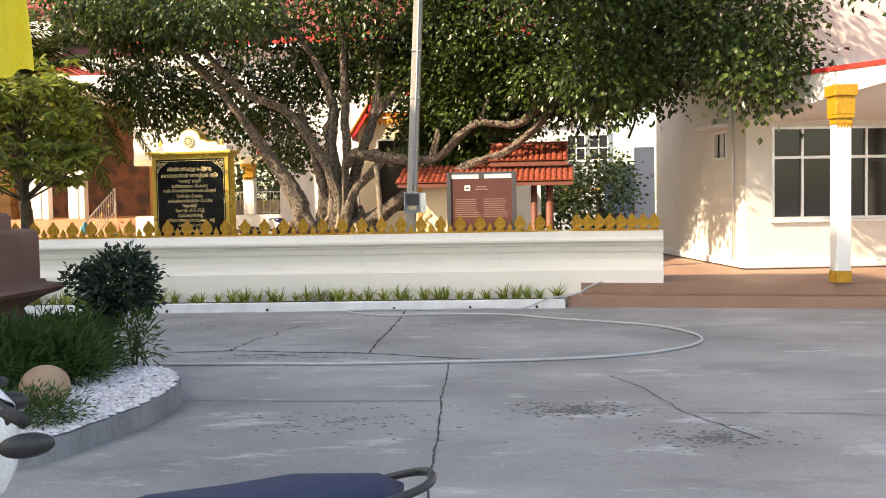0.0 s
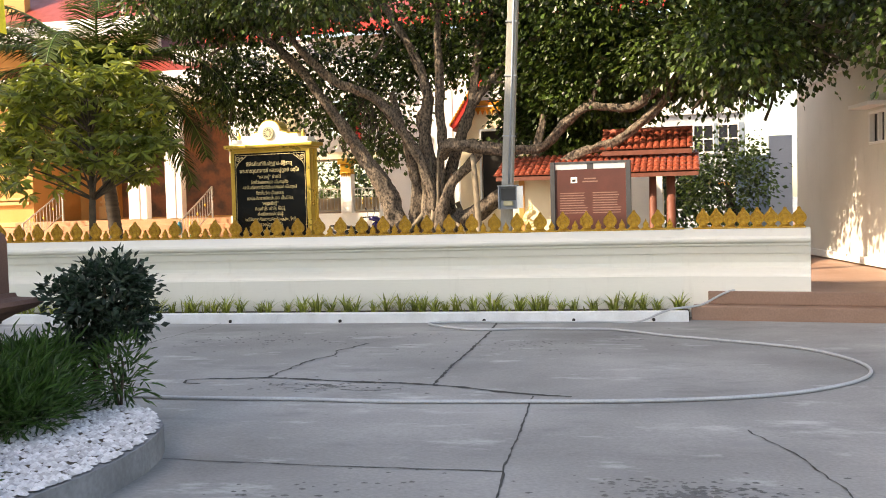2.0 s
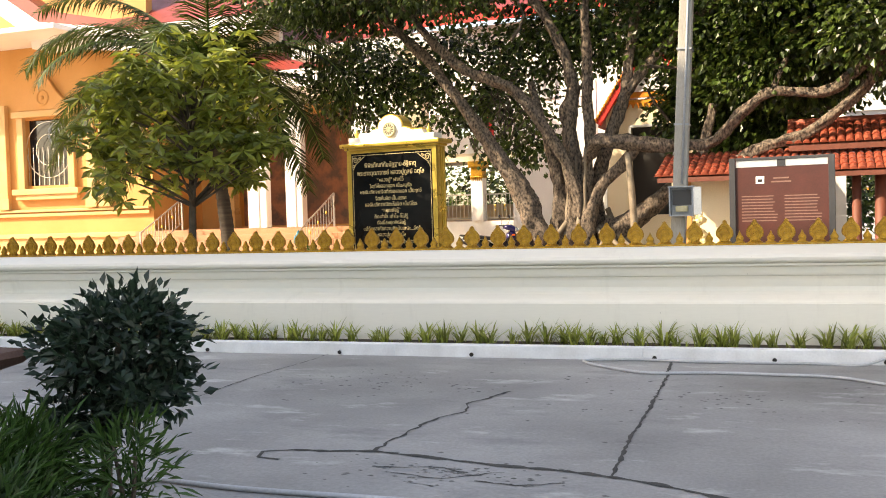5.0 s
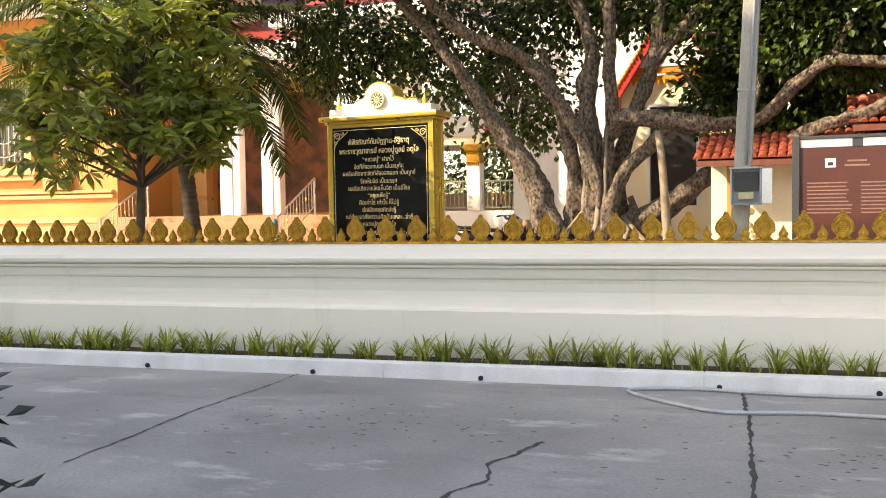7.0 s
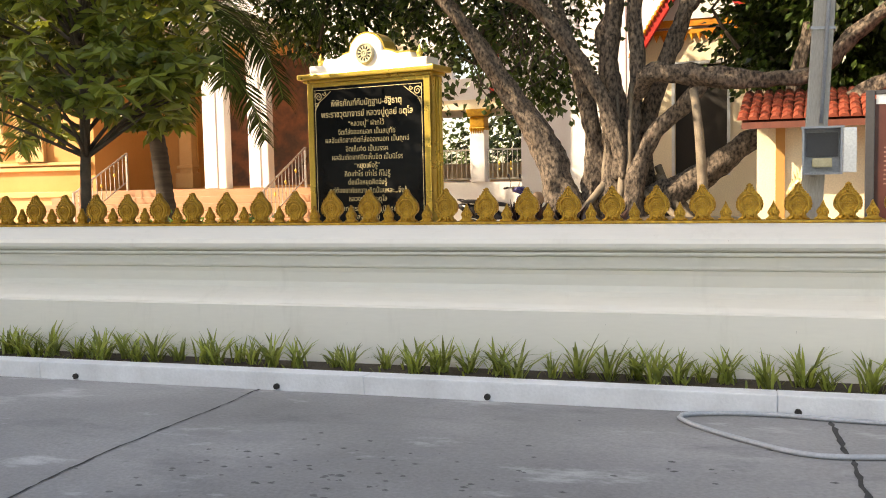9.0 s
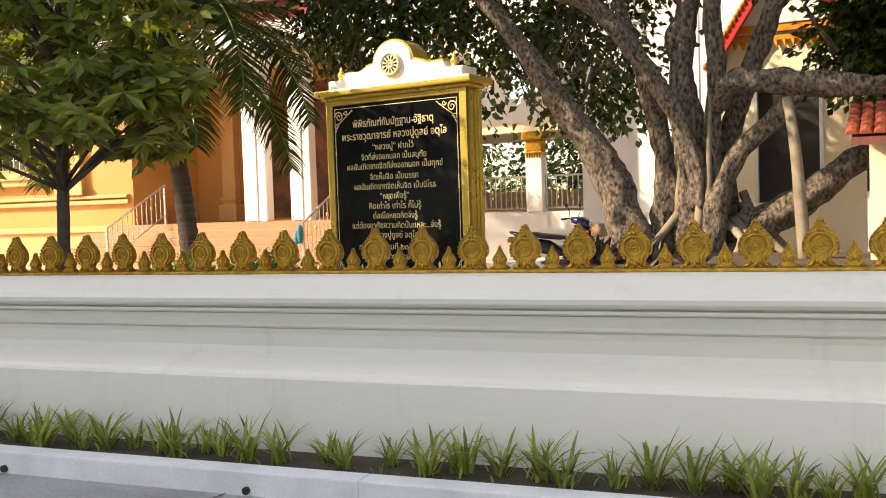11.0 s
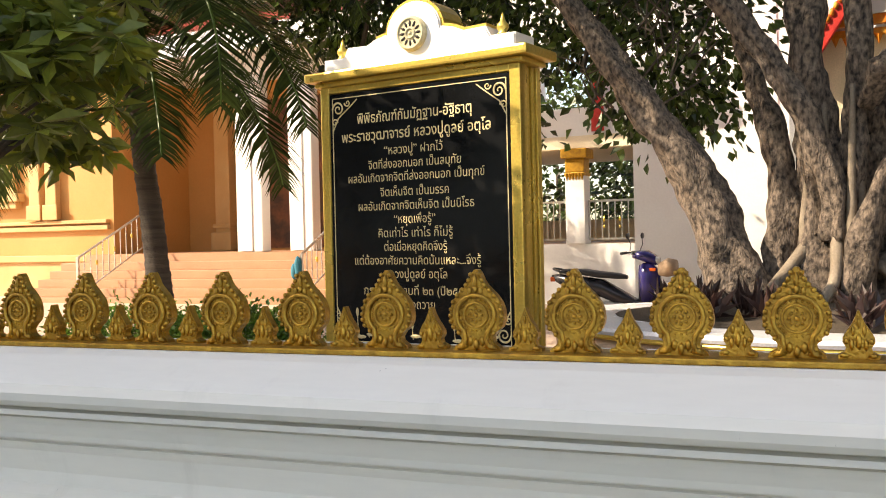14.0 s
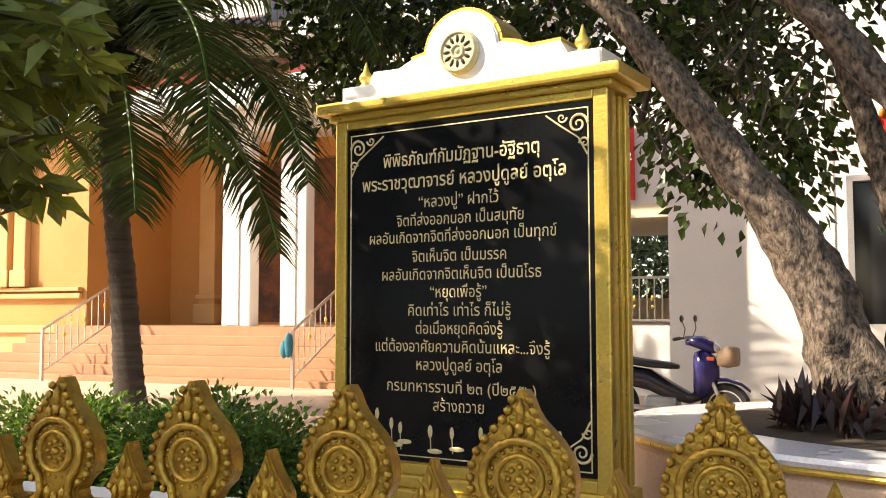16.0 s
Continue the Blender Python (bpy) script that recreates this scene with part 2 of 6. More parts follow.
M_SCDARK = mat("dark_fairing", (0.022, 0.022, 0.03), (0.03, 0.03, 0.04), rough=0.25, scale=2, bump=0.0)
M_LAMPGL = mat("lamp_glass", (0.7, 0.7, 0.68), rough=0.1, bump=0.0)
M_ORPLAST = mat("orange_lens", (0.75, 0.14, 0.03), rough=0.25, bump=0.0)
M_FADED = mat("faded_print", (0.26, 0.15, 0.12), (0.20, 0.11, 0.09), rough=0.6, scale=20, bump=0.02)
M_NAGA = mat("cream_gilding", (0.60, 0.50, 0.28), (0.40, 0.28, 0.11), rough=0.4, scale=9, fine=50, bump=0.3, metal=0.3)
M_CLOTHBL = mat("teal_cloth", (0.03, 0.22, 0.30), (0.02, 0.15, 0.22), rough=0.8, scale=10, bump=0.2)
M_HOSE = mat("grey_hose", (0.48, 0.49, 0.51), (0.38, 0.39, 0.41), rough=0.4, scale=6, bump=0.05)
M_PLANTBOX = mat("planter_render", (0.58, 0.42, 0.30), (0.48, 0.33, 0.22), rough=0.7, scale=1.5, bump=0.1)
M_MARBLE = mat("white_marble_rim", (0.72, 0.73, 0.75), (0.60, 0.61, 0.63), rough=0.25, scale=2.5, bump=0.02)
M_FARGREY = mat("far_grey_wall", (0.42, 0.44, 0.46), (0.36, 0.38, 0.40), rough=0.8, scale=0.6, bump=0.05)
M_GATE = mat("blue_grey_gate", (0.20, 0.25, 0.30), (0.16, 0.20, 0.24), rough=0.5, scale=2, bump=0.05)
M_CREAM = mat("cream_wall", (0.82, 0.72, 0.52), (0.76, 0.65, 0.45), rough=0.65, scale=0.9, bump=0.06)


# ---- mesh helpers ----
def thing(name, label, category, at=(0, 0, 0), rz=0.0, group="", kind=""):
    e = new(name)
    e.matrix_basis = pose(*at, 0, 0, rz)
    return tagged(e, label, category, group, kind)


def settle(ob, about, by, turn=0.0, size=1.0):
    """Move a thing by a step, turned and sized about a point."""
    m = Matrix.Translation(Vector(about) + Vector(by)) @ Matrix.Rotation(radians(turn), 4, "Z") @ Matrix.Scale(size, 4) @ Matrix.Translation(-Vector(about))
    ob.matrix_basis = m @ ob.matrix_basis
    return ob


BED_AT = ((-3.5, 7.4, 0.42), (-0.745, 0.071, -0.152), -2.95, 1.065)
HALL_AT = ((-17.247, 29.087, 2.267), (0.25, 1.296, 0.016), -1.89, 1.048)
PLANTER_AT = ((-5.036, 20.585, 2.485), (0.343, 0.031, 0.05), -3.94, 1.04)
FIG_AT = ((-5.036, 20.585, 2.485), (0.201, 1.065, 0.139), -3.94, 1.137)
FAR_AT = ((-8.4, 23.865, 2.126), (0.39, 0.5, 0.03), -3.75, 1.05)


def finish(bm, smooth):
    if smooth:
        for f in bm.faces:
            f.smooth = True
    me = bpy.data.meshes.new("m")
    bm.to_mesh(me)
    bm.free()
    return me


def part(name, bm, material, parent=None, label="", smooth=False, at=None, rz=0.0):
    ob = new(name, finish(bm, smooth) if isinstance(bm, bmesh.types.BMesh) else bm)
    ob.data.name = name
    if not ob.data.materials:
        ob.data.materials.append(material)
    if parent:
        ob.parent = parent
    if at:
        ob.matrix_basis = pose(*at, 0, 0, rz)
    if label:
        ob["label"] = label
    return ob


def solid(name, bm, material, label, category, kind="", group="", smooth=False, at=None, rz=0.0):
    return tagged(part(name, bm, material, None, "", smooth, at, rz), label, category, group, kind)


def quad_mesh(verts, faces, smooth=False):
    me = bpy.data.meshes.new("m")
    me.from_pydata(verts, [], faces)
    if smooth:
        me.polygons.foreach_set("use_smooth", [True] * len(me.polygons))
    me.update()
    return me


def box(bm, x0, x1, y0, y1, z0, z1, bevel=0.0):
    b = bmesh.new()
    bmesh.ops.create_cube(b, size=1)
    for v in b.verts:
        v.co = Vector((x0 + (v.co.x + 0.5) * (x1 - x0), y0 + (v.co.y + 0.5) * (y1 - y0), z0 + (v.co.z + 0.5) * (z1 - z0)))
    if bevel:
        bmesh.ops.bevel(b, geom=b.edges[:], offset=bevel, segments=2, affect="EDGES", profile=0.6)
    me = bpy.data.meshes.new("t")
    b.to_mesh(me)
    b.free()
    bm.from_mesh(me)
    bpy.data.meshes.remove(me)
    return bm


def boxes(*dims, bevel=0.0):
    bm = bmesh.new()
    for d in dims:
        box(bm, *d, bevel=bevel)
    return bm


def prism_x(bm, prof, x0, x1, m=None):
    """A profile of (y, z) pulled along x, with closed ends."""
    a = [bm.verts.new((x0, y, z)) for y, z in prof]
    b = [bm.verts.new((x1, y, z)) for y, z in prof]
    n = len(prof)
    fs = [bm.faces.new((a[i], b[i], b[(i + 1) % n], a[(i + 1) % n])) for i in range(n)]
    fs += [bm.faces.new(a), bm.faces.new(b[::-1])]
    bmesh.ops.recalc_face_normals(bm, faces=fs)
    if m is not None:
        bmesh.ops.transform(bm, matrix=m, verts=a + b)
    return bm


def prism_y(bm, prof, y0, y1, bevel=0.0):
    """An outline of (x, z) pulled along y."""
    b2 = bmesh.new()
    a = [b2.verts.new((x, y0, z)) for x, z in prof]
    b = [b2.verts.new((x, y1, z)) for x, z in prof]
    n = len(prof)
    for i in range(n):
        b2.faces.new((a[i], a[(i + 1) % n], b[(i + 1) % n], b[i]))
    f1, f2 = b2.faces.new(a[::-1]), b2.faces.new(b)
    bmesh.ops.recalc_face_normals(b2, faces=b2.faces[:])
    if bevel:
        es = [e for e in b2.edges if f1 in e.link_faces or f2 in e.link_faces]
        bmesh.ops.bevel(b2, geom=es, offset=bevel, segments=2, affect="EDGES")
    me = bpy.data.meshes.new("t")
    b2.to_mesh(me)
    b2.free()
    bm.from_mesh(me)
    bpy.data.meshes.remove(me)
    return bm


def lathe(bm, prof, segs=24, at=(0, 0, 0), sx=1.0, sy=1.0):
    """A profile of (radius, z) turned about z."""
    rings = []
    for r, z in prof:
        rings.append([bm.verts.new((at[0] + sx * r * math.cos(2 * math.pi * i / segs), at[1] + sy * r * math.sin(2 * math.pi * i / segs), at[2] + z)) for i in range(segs)])
    for a, b in zip(rings, rings[1:]):
        for i in range(segs):
            j = (i + 1) % segs
            bm.faces.new((a[i], a[j], b[j], b[i]))
    bm.faces.new(rings[0][::-1])
    bm.faces.new(rings[-1])
    return bm


def tube(bm, pts, radii, segs=10, rough=0.0, seed=1.0):
    """A tapering tube along a smoothed run of points."""
    pts = [Vector(p) for p in pts]
    if isinstance(radii, (int, float)):
        radii = [radii] * len(pts)
    rings = []
    side = None
    for i, p in enumerate(pts):
        d = (pts[min(i + 1, len(pts) - 1)] - pts[max(i - 1, 0)]).normalized()
        if side is None:
            side = d.orthogonal().normalized()
        side = (side - d * side.dot(d)).normalized()
        up = d.cross(side)
        ring = []
        for k in range(segs):
            a = 2 * math.pi * k / segs
            v = side * math.cos(a) + up * math.sin(a)
            r = radii[i]
            if rough:
                r *= 1 + rough * noise.noise((p + v * 0.6) * 2.2 + Vector((seed, 0, 0))) + 0.5 * rough * noise.noise((p + v * r * 1.5) * 7)
            ring.append(bm.verts.new(p + v * r))
        rings.append(ring)
    for a, b in zip(rings, rings[1:]):
        for k in range(segs):
            j = (k + 1) % segs
            bm.faces.new((a[k], a[j], b[j], b[k]))
    bm.faces.new(rings[0][::-1])
    bm.faces.new(rings[-1])
    return bm


def smooth_run(pts, step=0.12):
    """Catmull-Rom through (x, y, z, r) points."""
    P = [np.array(p, float) for p in pts]
    P = [2 * P[0] - P[1]] + P + [2 * P[-1] - P[-2]]
    out = []
    for i in range(1, len(P) - 2):
        n = max(2, int(np.linalg.norm(P[i + 1][:3] - P[i][:3]) / step))
        for k in range(n):
            t = k / n
            out.append(0.5 * ((2 * P[i]) + (P[i + 1] - P[i - 1]) * t + (2 * P[i - 1] - 5 * P[i] + 4 * P[i + 1] - P[i + 2]) * t * t + (3 * P[i] - P[i - 1] - 3 * P[i + 1] + P[i + 2]) * t ** 3))
    out.append(P[-2])
    return [o[:3] for o in out], [max(0.004, o[3]) for o in out]


def limb(bm, pts, segs=10, rough=0.25, seed=1.0, step=0.12):
    p, r = smooth_run(pts, step)
    return tube(bm, p, r, segs, rough, seed)


def leaves(points, outs, length, width, rng, droop=0.4, fold=0.25, tip=0.5):
    """Folded leaf blades, two triangles a side, at points, pointing roughly along outs."""
    n = len(points)
    d = outs + rng.normal(0, 0.55, (n, 3))
    d[:, 2] -= droop
    d /= np.linalg.norm(d, axis=1)[:, None]
    s = np.cross(d, rng.normal(0, 1, (n, 3)) + np.array([0, 0, 1.2]))
    s /= np.linalg.norm(s, axis=1)[:, None] + 1e-9
    u = np.cross(s, d)
    L = (length * rng.uniform(0.65, 1.2, n))[:, None]
    W = (width * rng.uniform(0.7, 1.15, n))[:, None] / 2
    a = points
    b = points + d * L * tip + s * W + u * W * fold
    c = points + d * L - u * L * 0.12
    e = points + d * L * tip - s * W + u * W * fold
    V = np.stack([a, b, c, e], 1).reshape(-1, 3)
    i = np.arange(n) * 4
    F = np.stack([np.stack([i, i + 1, i + 2], 1), np.stack([i, i + 2, i + 3], 1)], 1).reshape(-1, 3)
    return quad_mesh(V.tolist(), F.tolist())


def crown_points(ells, rng, clump=0.28, per=26):
    """Leaf places in clumps through ellipsoids (x, y, z, rx, ry, rz, clumps)."""
    pts, outs = [], []
    for x, y, z, rx, ry, rz, n in ells:
        for _ in range(n):
            v = rng.normal(0, 1, 3)
            v /= np.linalg.norm(v)
            r = rng.uniform(0.35, 1.0) ** 0.5 * (1 + 0.22 * noise.noise(Vector(v * 2.3) + Vector((x, y, z))))
            c = np.array([x, y, z]) + v * r * np.array([rx, ry, rz])
            q = c + rng.normal(0, clump, (per, 3)) * np.array([1, 1, 0.75])
            pts.append(q)
            outs.append((q - c) / clump * 0.7 + v * 0.5)
    return np.concatenate(pts), np.concatenate(outs)


# ---- ground, kerb, wall ----
GY = 15.29


def ground_z(y):
    return 0.018 * (GY - max(y, -10.0)) - 0.09 if y < GY else -0.09


def make_ground():
    xs = [-600, -120, -40] + [v * 1.0 for v in range(-30, 31, 2)] + [40, 120, 600]
    ys = [-600, -120, -40, -20, -10] + [v * 1.0 for v in range(-8, 15, 2)] + [GY, 30, 60, 200, 600]
    vs = [(x, y, ground_z(y) - (0.03 if y > GY else 0)) for y in ys for x in xs]
    nx = len(xs)
    fs = [(j * nx + i, j * nx + i + 1, (j + 1) * nx + i + 1, (j + 1) * nx + i) for j in range(len(ys) - 1) for i in range(nx - 1)]
    solid("ground", quad_mesh(vs, fs), M_CONC, "worn grey concrete yard sloping to a kerb", "ground", "structure")


make_ground()


def ribbon(name, pts, width, material, label, category, seed, jag=0.03, kind="structure"):
    """A ragged strip lying on the yard along (x, y) points."""
    rng = random.Random(seed)
    run = []
    for (x0, y0), (x1, y1) in zip(pts, pts[1:]):
        n = max(2, int(math.hypot(x1 - x0, y1 - y0) / 0.06))
        for k in range(n):
            run.append((x0 + (x1 - x0) * k / n, y0 + (y1 - y0) * k / n))
    run.append(pts[-1])
    vs, fs = [], []
    wob = 0.0
    for i, (x, y) in enumerate(run):
        x2, y2 = run[min(i + 1, len(run) - 1)]
        x1, y1 = run[max(i - 1, 0)]
        L = math.hypot(x2 - x1, y2 - y1) or 1
        nx, ny = -(y2 - y1) / L, (x2 - x1) / L
        wob = 0.85 * wob + rng.uniform(-jag, jag)
        w = width * rng.uniform(0.3, 1.3) / 2
        for s in (-1, 1):
            px, py = x + nx * (wob + s * w), y + ny * (wob + s * w)
            vs.append((px, py, ground_z(py) + 0.004))
        if i:
            k = 2 * i
            fs.append((k - 2, k - 1, k + 1, k))
    return solid(name, quad_mesh(vs, fs), material, label, category, kind)


CRACKS = [
    ([(-4.62, 10.39), (-4.04, 10.45), (-3.22, 10.27), (-2.34, 10.12), (-1.42, 9.7), (-1.1, 9.61)], 0.058, 0.014),
    ([(-2.37, 10.14), (-2.35, 12.46), (-2.35, 15.19)], 0.034, 0.008),
    ([(-4.04, 10.45), (-4.01, 11.48), (-3.86, 11.98), (-3.9, 12.39), (-3.72, 12.99)], 0.03, 0.022),
    ([(-1.42, 9.64), (-1.41, 8.27), (-1.41, 7.27), (-1.38, 6.48), (-1.35, 4.24)], 0.016, 0.006),
    ([(-3.62, 7.39), (-2.51, 7.31), (-1.41, 7.27)], 0.016, 0.005),
    ([(-6.53, 11.68), (-6.63, 13.48), (-6.57, 15.26)], 0.018, 0.008),
    ([(0.15, 8.48), (0.37, 7.76), (0.51, 6.73), (0.84, 5.8)], 0.014, 0.015),
    ([(-3.77, 9.95), (-3.36, 9.84), (-3.02, 10.09)], 0.014, 0.02),
    ([(0.51, 6.73), (1.58, 6.68), (2.52, 6.36)], 0.014, 0.012),
    ([(-4.62, 10.39), (-4.81, 10.29), (-4.77, 10.14), (-4.59, 10.12)], 0.03, 0.01),
    ([(-3.87, 10.06), (-3.49, 10.15), (-3.24, 10.06)], 0.02, 0.02),
    ([(-3.15, 9.88), (-2.89, 9.83), (-2.62, 9.95)], 0.016, 0.02),
    ([(-3.58, 9.74), (-3.38, 9.65)], 0.018, 0.02),
]
for i, (p, w, jg) in enumerate(CRACKS):
    ribbon("pavement_crack", p, w, M_CRACK, "dark ragged crack in the concrete yard", "crack", i + 3, jg)


def grit_patch(cx, cy, rx, ry, n, seed):
    rng = random.Random(seed)
    vs, fs = [], []
    for _ in range(n):
        a, r = rng.uniform(0, 6.28), abs(rng.gauss(0, 0.55))
        x, y = cx + rx * r * math.cos(a), cy + ry * r * math.sin(a)
        s = rng.uniform(0.004, 0.017)
        z = ground_z(y) + 0.002
        k = len(vs)
        for j in range(5):
            b = j * 1.2566 + rng.uniform(-0.4, 0.4)
            vs.append((x + s * 1.6 * math.cos(b), y + s * math.sin(b), z))
        vs.append((x, y, z + s * 0.35))
        fs += [(k + j, k + (j + 1) % 5, k + 5) for j in range(5)]
    solid("leaf_litter", quad_mesh(vs, fs), M_GRIT, "scattered dark grit and leaf bits on concrete", "litter", "stuff")


grit_patch(-0.35, 6.86, 0.55, 0.35, 420, 1)
grit_patch(0.52, 5.92, 0.5, 0.4, 260, 2)
grit_patch(-3.34, 10.04, 1.1, 0.5, 110, 3)
grit_patch(-5.06, 13.24, 2.2, 1.2, 130, 4)
grit_patch(-1.72, 12.95, 2.6, 1.6, 90, 5)
grit_patch(-2.15, 6.5, 1.2, 0.8, 160, 6)

KERB_Y, KERB_T = 15.24, 0.055
kerb = thing("kerb", "white-painted concrete kerb with drain holes", "kerb", kind="structure")
bm = boxes((-1.5, 1.499, 0, 0.17, -0.16, KERB_T), bevel=0.01)
kerb_me = finish(bm, False)
hole_bm = bmesh.new()
lathe(hole_bm, [(0.024, 0), (0.024, 0.02)], 12)
bmesh.ops.rotate(hole_bm, verts=hole_bm.verts, matrix=Matrix.Rotation(radians(90), 3, "X"))
hole_me = finish(hole_bm, False)
for k in range(6):
    st = part("kerb_stone", kerb_me, M_KERB, kerb)
    st.matrix_basis = pose(-1.19 - k * 3.0, KERB_Y, 0, 0, 0, 0)
# dark discs on the kerb face stand for the shaded insides of drain holes
for x in (-0.17, -1.28, -2.56, -4.71, -6.43, -8.32, -10.28, -12.07):
    h = part("drain_hole_shade", hole_me, M_DARK, kerb, "dark disc standing for the shade in a round drain hole")
    h.matrix_basis = pose(x, KERB_Y - 0.002, -0.055, 0, 0, 0)

solid("soil_strip", boxes((-18, 0.34, KERB_Y + 0.171, 15.86, -0.15, 0.03)), M_SOIL, "dark damp soil strip behind the kerb", "soil", "structure")

WALL_PROF = [(16.20, 1.165), (16.12, 1.150), (15.95, 1.085), (15.905, 1.065), (15.89, 1.03), (15.895, 1.0), (15.915, 0.978), (15.975, 0.972), (15.975, 0.962), (15.935, 0.958), (15.935, 0.938), (16.00, 0.932), (16.00, 0.922), (15.985, 0.918), (15.995, 0.89), (16.015, 0.85), (16.02, 0.826), (16.05, 0.822), (16.05, 0.812), (16.03, 0.808),
             (16.06, 0.77), (16.09, 0.68), (16.08, 0.63), (16.04, 0.60), (15.97, 0.575), (15.90, 0.545), (15.87, 0.52), (15.865, 0.507), (15.845, 0.50), (15.82, -0.12), (16.62, -0.12), (16.62, 1.165)]


def boundary_wall():
    w = thing("boundary_wall", "low cream-painted moulded boundary wall", "wall", kind="structure")
    part("main_run", prism_x(bmesh.new(), WALL_PROF, -24.0, 0.29), M_WALL, w)
    ang = -10.8
    pr = [(y - 15.83, z) for y, z in WALL_PROF]
    b = prism_x(bmesh.new(), pr, -0.12, 1.72)
    bmesh.ops.transform(b, matrix=Matrix.Translation((0.29, 15.83, 0)) @ Matrix.Rotation(radians(ang), 4, "Z"), verts=b.verts)
    part("end_run", b, M_WALL, w)
    s = boxes((-24.0, 0.34, 16.21, 16.42, 1.166, 1.187), bevel=0.006)
    part("gold_strip", s, M_GOLD, w, "gold-painted plinth strip under the ornaments")
    s2 = boxes((0.10, 1.66, 0.38, 0.59, 1.1665, 1.1875), bevel=0.006)
    bmesh.ops.transform(s2, matrix=Matrix.Translation((0.29, 15.83, 0)) @ Matrix.Rotation(radians(ang), 4, "Z"), verts=s2.verts)
    part("gold_strip", s2, M_GOLD, w, "gold-painted plinth strip under the ornaments")


boundary_wall()


def ring_bm(bm, r, w, z0, dep, segs=28, at=(0, 0)):
    """A raised ring in the x-z plane, proud towards -y."""
    prof = [(r - w, 0), (r - w * 0.5, -dep), (r + w * 0.5, -dep), (r + w, 0)]
    rows = []
    for i in range(segs):
        a = 2 * math.pi * i / segs
        rows.append([bm.verts.new((at[0] + q * math.cos(a), z0 + d, at[1] + q * math.sin(a))) for q, d in prof])
    for i in range(segs):
        a, b = rows[i], rows[(i + 1) % segs]
        for k in range(3):
            bm.faces.new((a[k], a[k + 1], b[k + 1], b[k]))


def blob(bm, x, y, z, rx, ry, rz, sub=1):
    r = bmesh.ops.create_icosphere(bm, subdivisions=sub, radius=1)
    bmesh.ops.transform(bm, matrix=Matrix.Translation((x, y, z)) @ Matrix.Diagonal((rx, ry, rz, 1)), verts=r["verts"])


def leaf_outline(h, w):
    """A pointed bodhi leaf standing on a flared foot."""
    R = w / 2
    half = [(0.86, 0.0), (0.80, 0.05), (0.60, 0.10), (0.56, 0.15), (0.68, 0.22), (0.90, 0.29), (0.985, 0.36), (1.0, 0.43), (0.97, 0.51), (0.88, 0.60), (0.72, 0.68), (0.53, 0.75), (0.36, 0.81), (0.25, 0.87), (0.17, 0.94), (0.06, 1.0)]
    pts = [(R * x, h * z) for x, z in half]
    return pts + [(-x, z) for x, z in pts[::-1]]


def big_ornament():
    e = thing("lotus_leaf_ornament", "gold-painted cast bodhi-leaf ornament with wheel medallion", "ornament", group="parapet ornaments")
    H, W = 0.285, 0.204
    cz = H * 0.44
    part("body", prism_y(bmesh.new(), leaf_outline(H, W), -0.020, 0.030, 0.006), M_GOLD, e)
    b = bmesh.new()
    run = [(-0.070, -0.022, 0.010), (-0.048, -0.024, 0.014), (-0.038, -0.026, 0.036)]
    run += [(0.070 * math.cos(radians(a)), -0.026, cz + 0.070 * math.sin(radians(a))) for a in range(232, -53, -14)]
    run += [(0.038, -0.026, 0.036), (0.048, -0.024, 0.014), (0.070, -0.022, 0.010)]
    tube(b, run, 0.0082, 8)
    part("rim_moulding", b, M_GOLD, e, smooth=True)
    b = bmesh.new()
    ring_bm(b, 0.043, 0.005, -0.019, 0.013, at=(0, cz))
    part("inner_ring", b, M_GOLD, e, smooth=True)
    b = bmesh.new()
    blob(b, 0, -0.022, cz, 0.010, 0.012, 0.010)
    for k in range(8):
        a = k * math.pi / 4
        blob(b, 0.022 * math.cos(a), -0.021, cz + 0.022 * math.sin(a), 0.0065, 0.009, 0.0065)
    part("wheel_medallion", b, M_GOLD, e, smooth=True)
    b = bmesh.new()
    edge = [(x * 0.93, z) for x, z in leaf_outline(H, W)[4:15]]
    for x, z in edge:
        for s in (-1, 1):
            blob(b, s * x, -0.021, z, 0.0095, 0.011, 0.010)
    for k in range(20):
        a = k * 2 * math.pi / 20
        blob(b, 0.0565 * math.cos(a), -0.020, cz + 0.0565 * math.sin(a), 0.005, 0.006, 0.005)
    for s in (-1, 1):
        blob(b, s * 0.050, -0.020, 0.016, 0.024, 0.012, 0.012)
        blob(b, s * 0.022, -0.020, 0.034, 0.012, 0.012, 0.020)
        blob(b, s * 0.020, -0.022, H * 0.735, 0.010, 0.012, 0.018)
    blob(b, 0, -0.022, 0.022, 0.012, 0.012, 0.022)
    blob(b, 0, -0.022, H * 0.86, 0.010, 0.012, 0.026)
    blob(b, 0, -0.022, H * 0.76, 0.011, 0.013, 0.016)
    part("beading", b, M_GOLD, e, smooth=True)
    return e


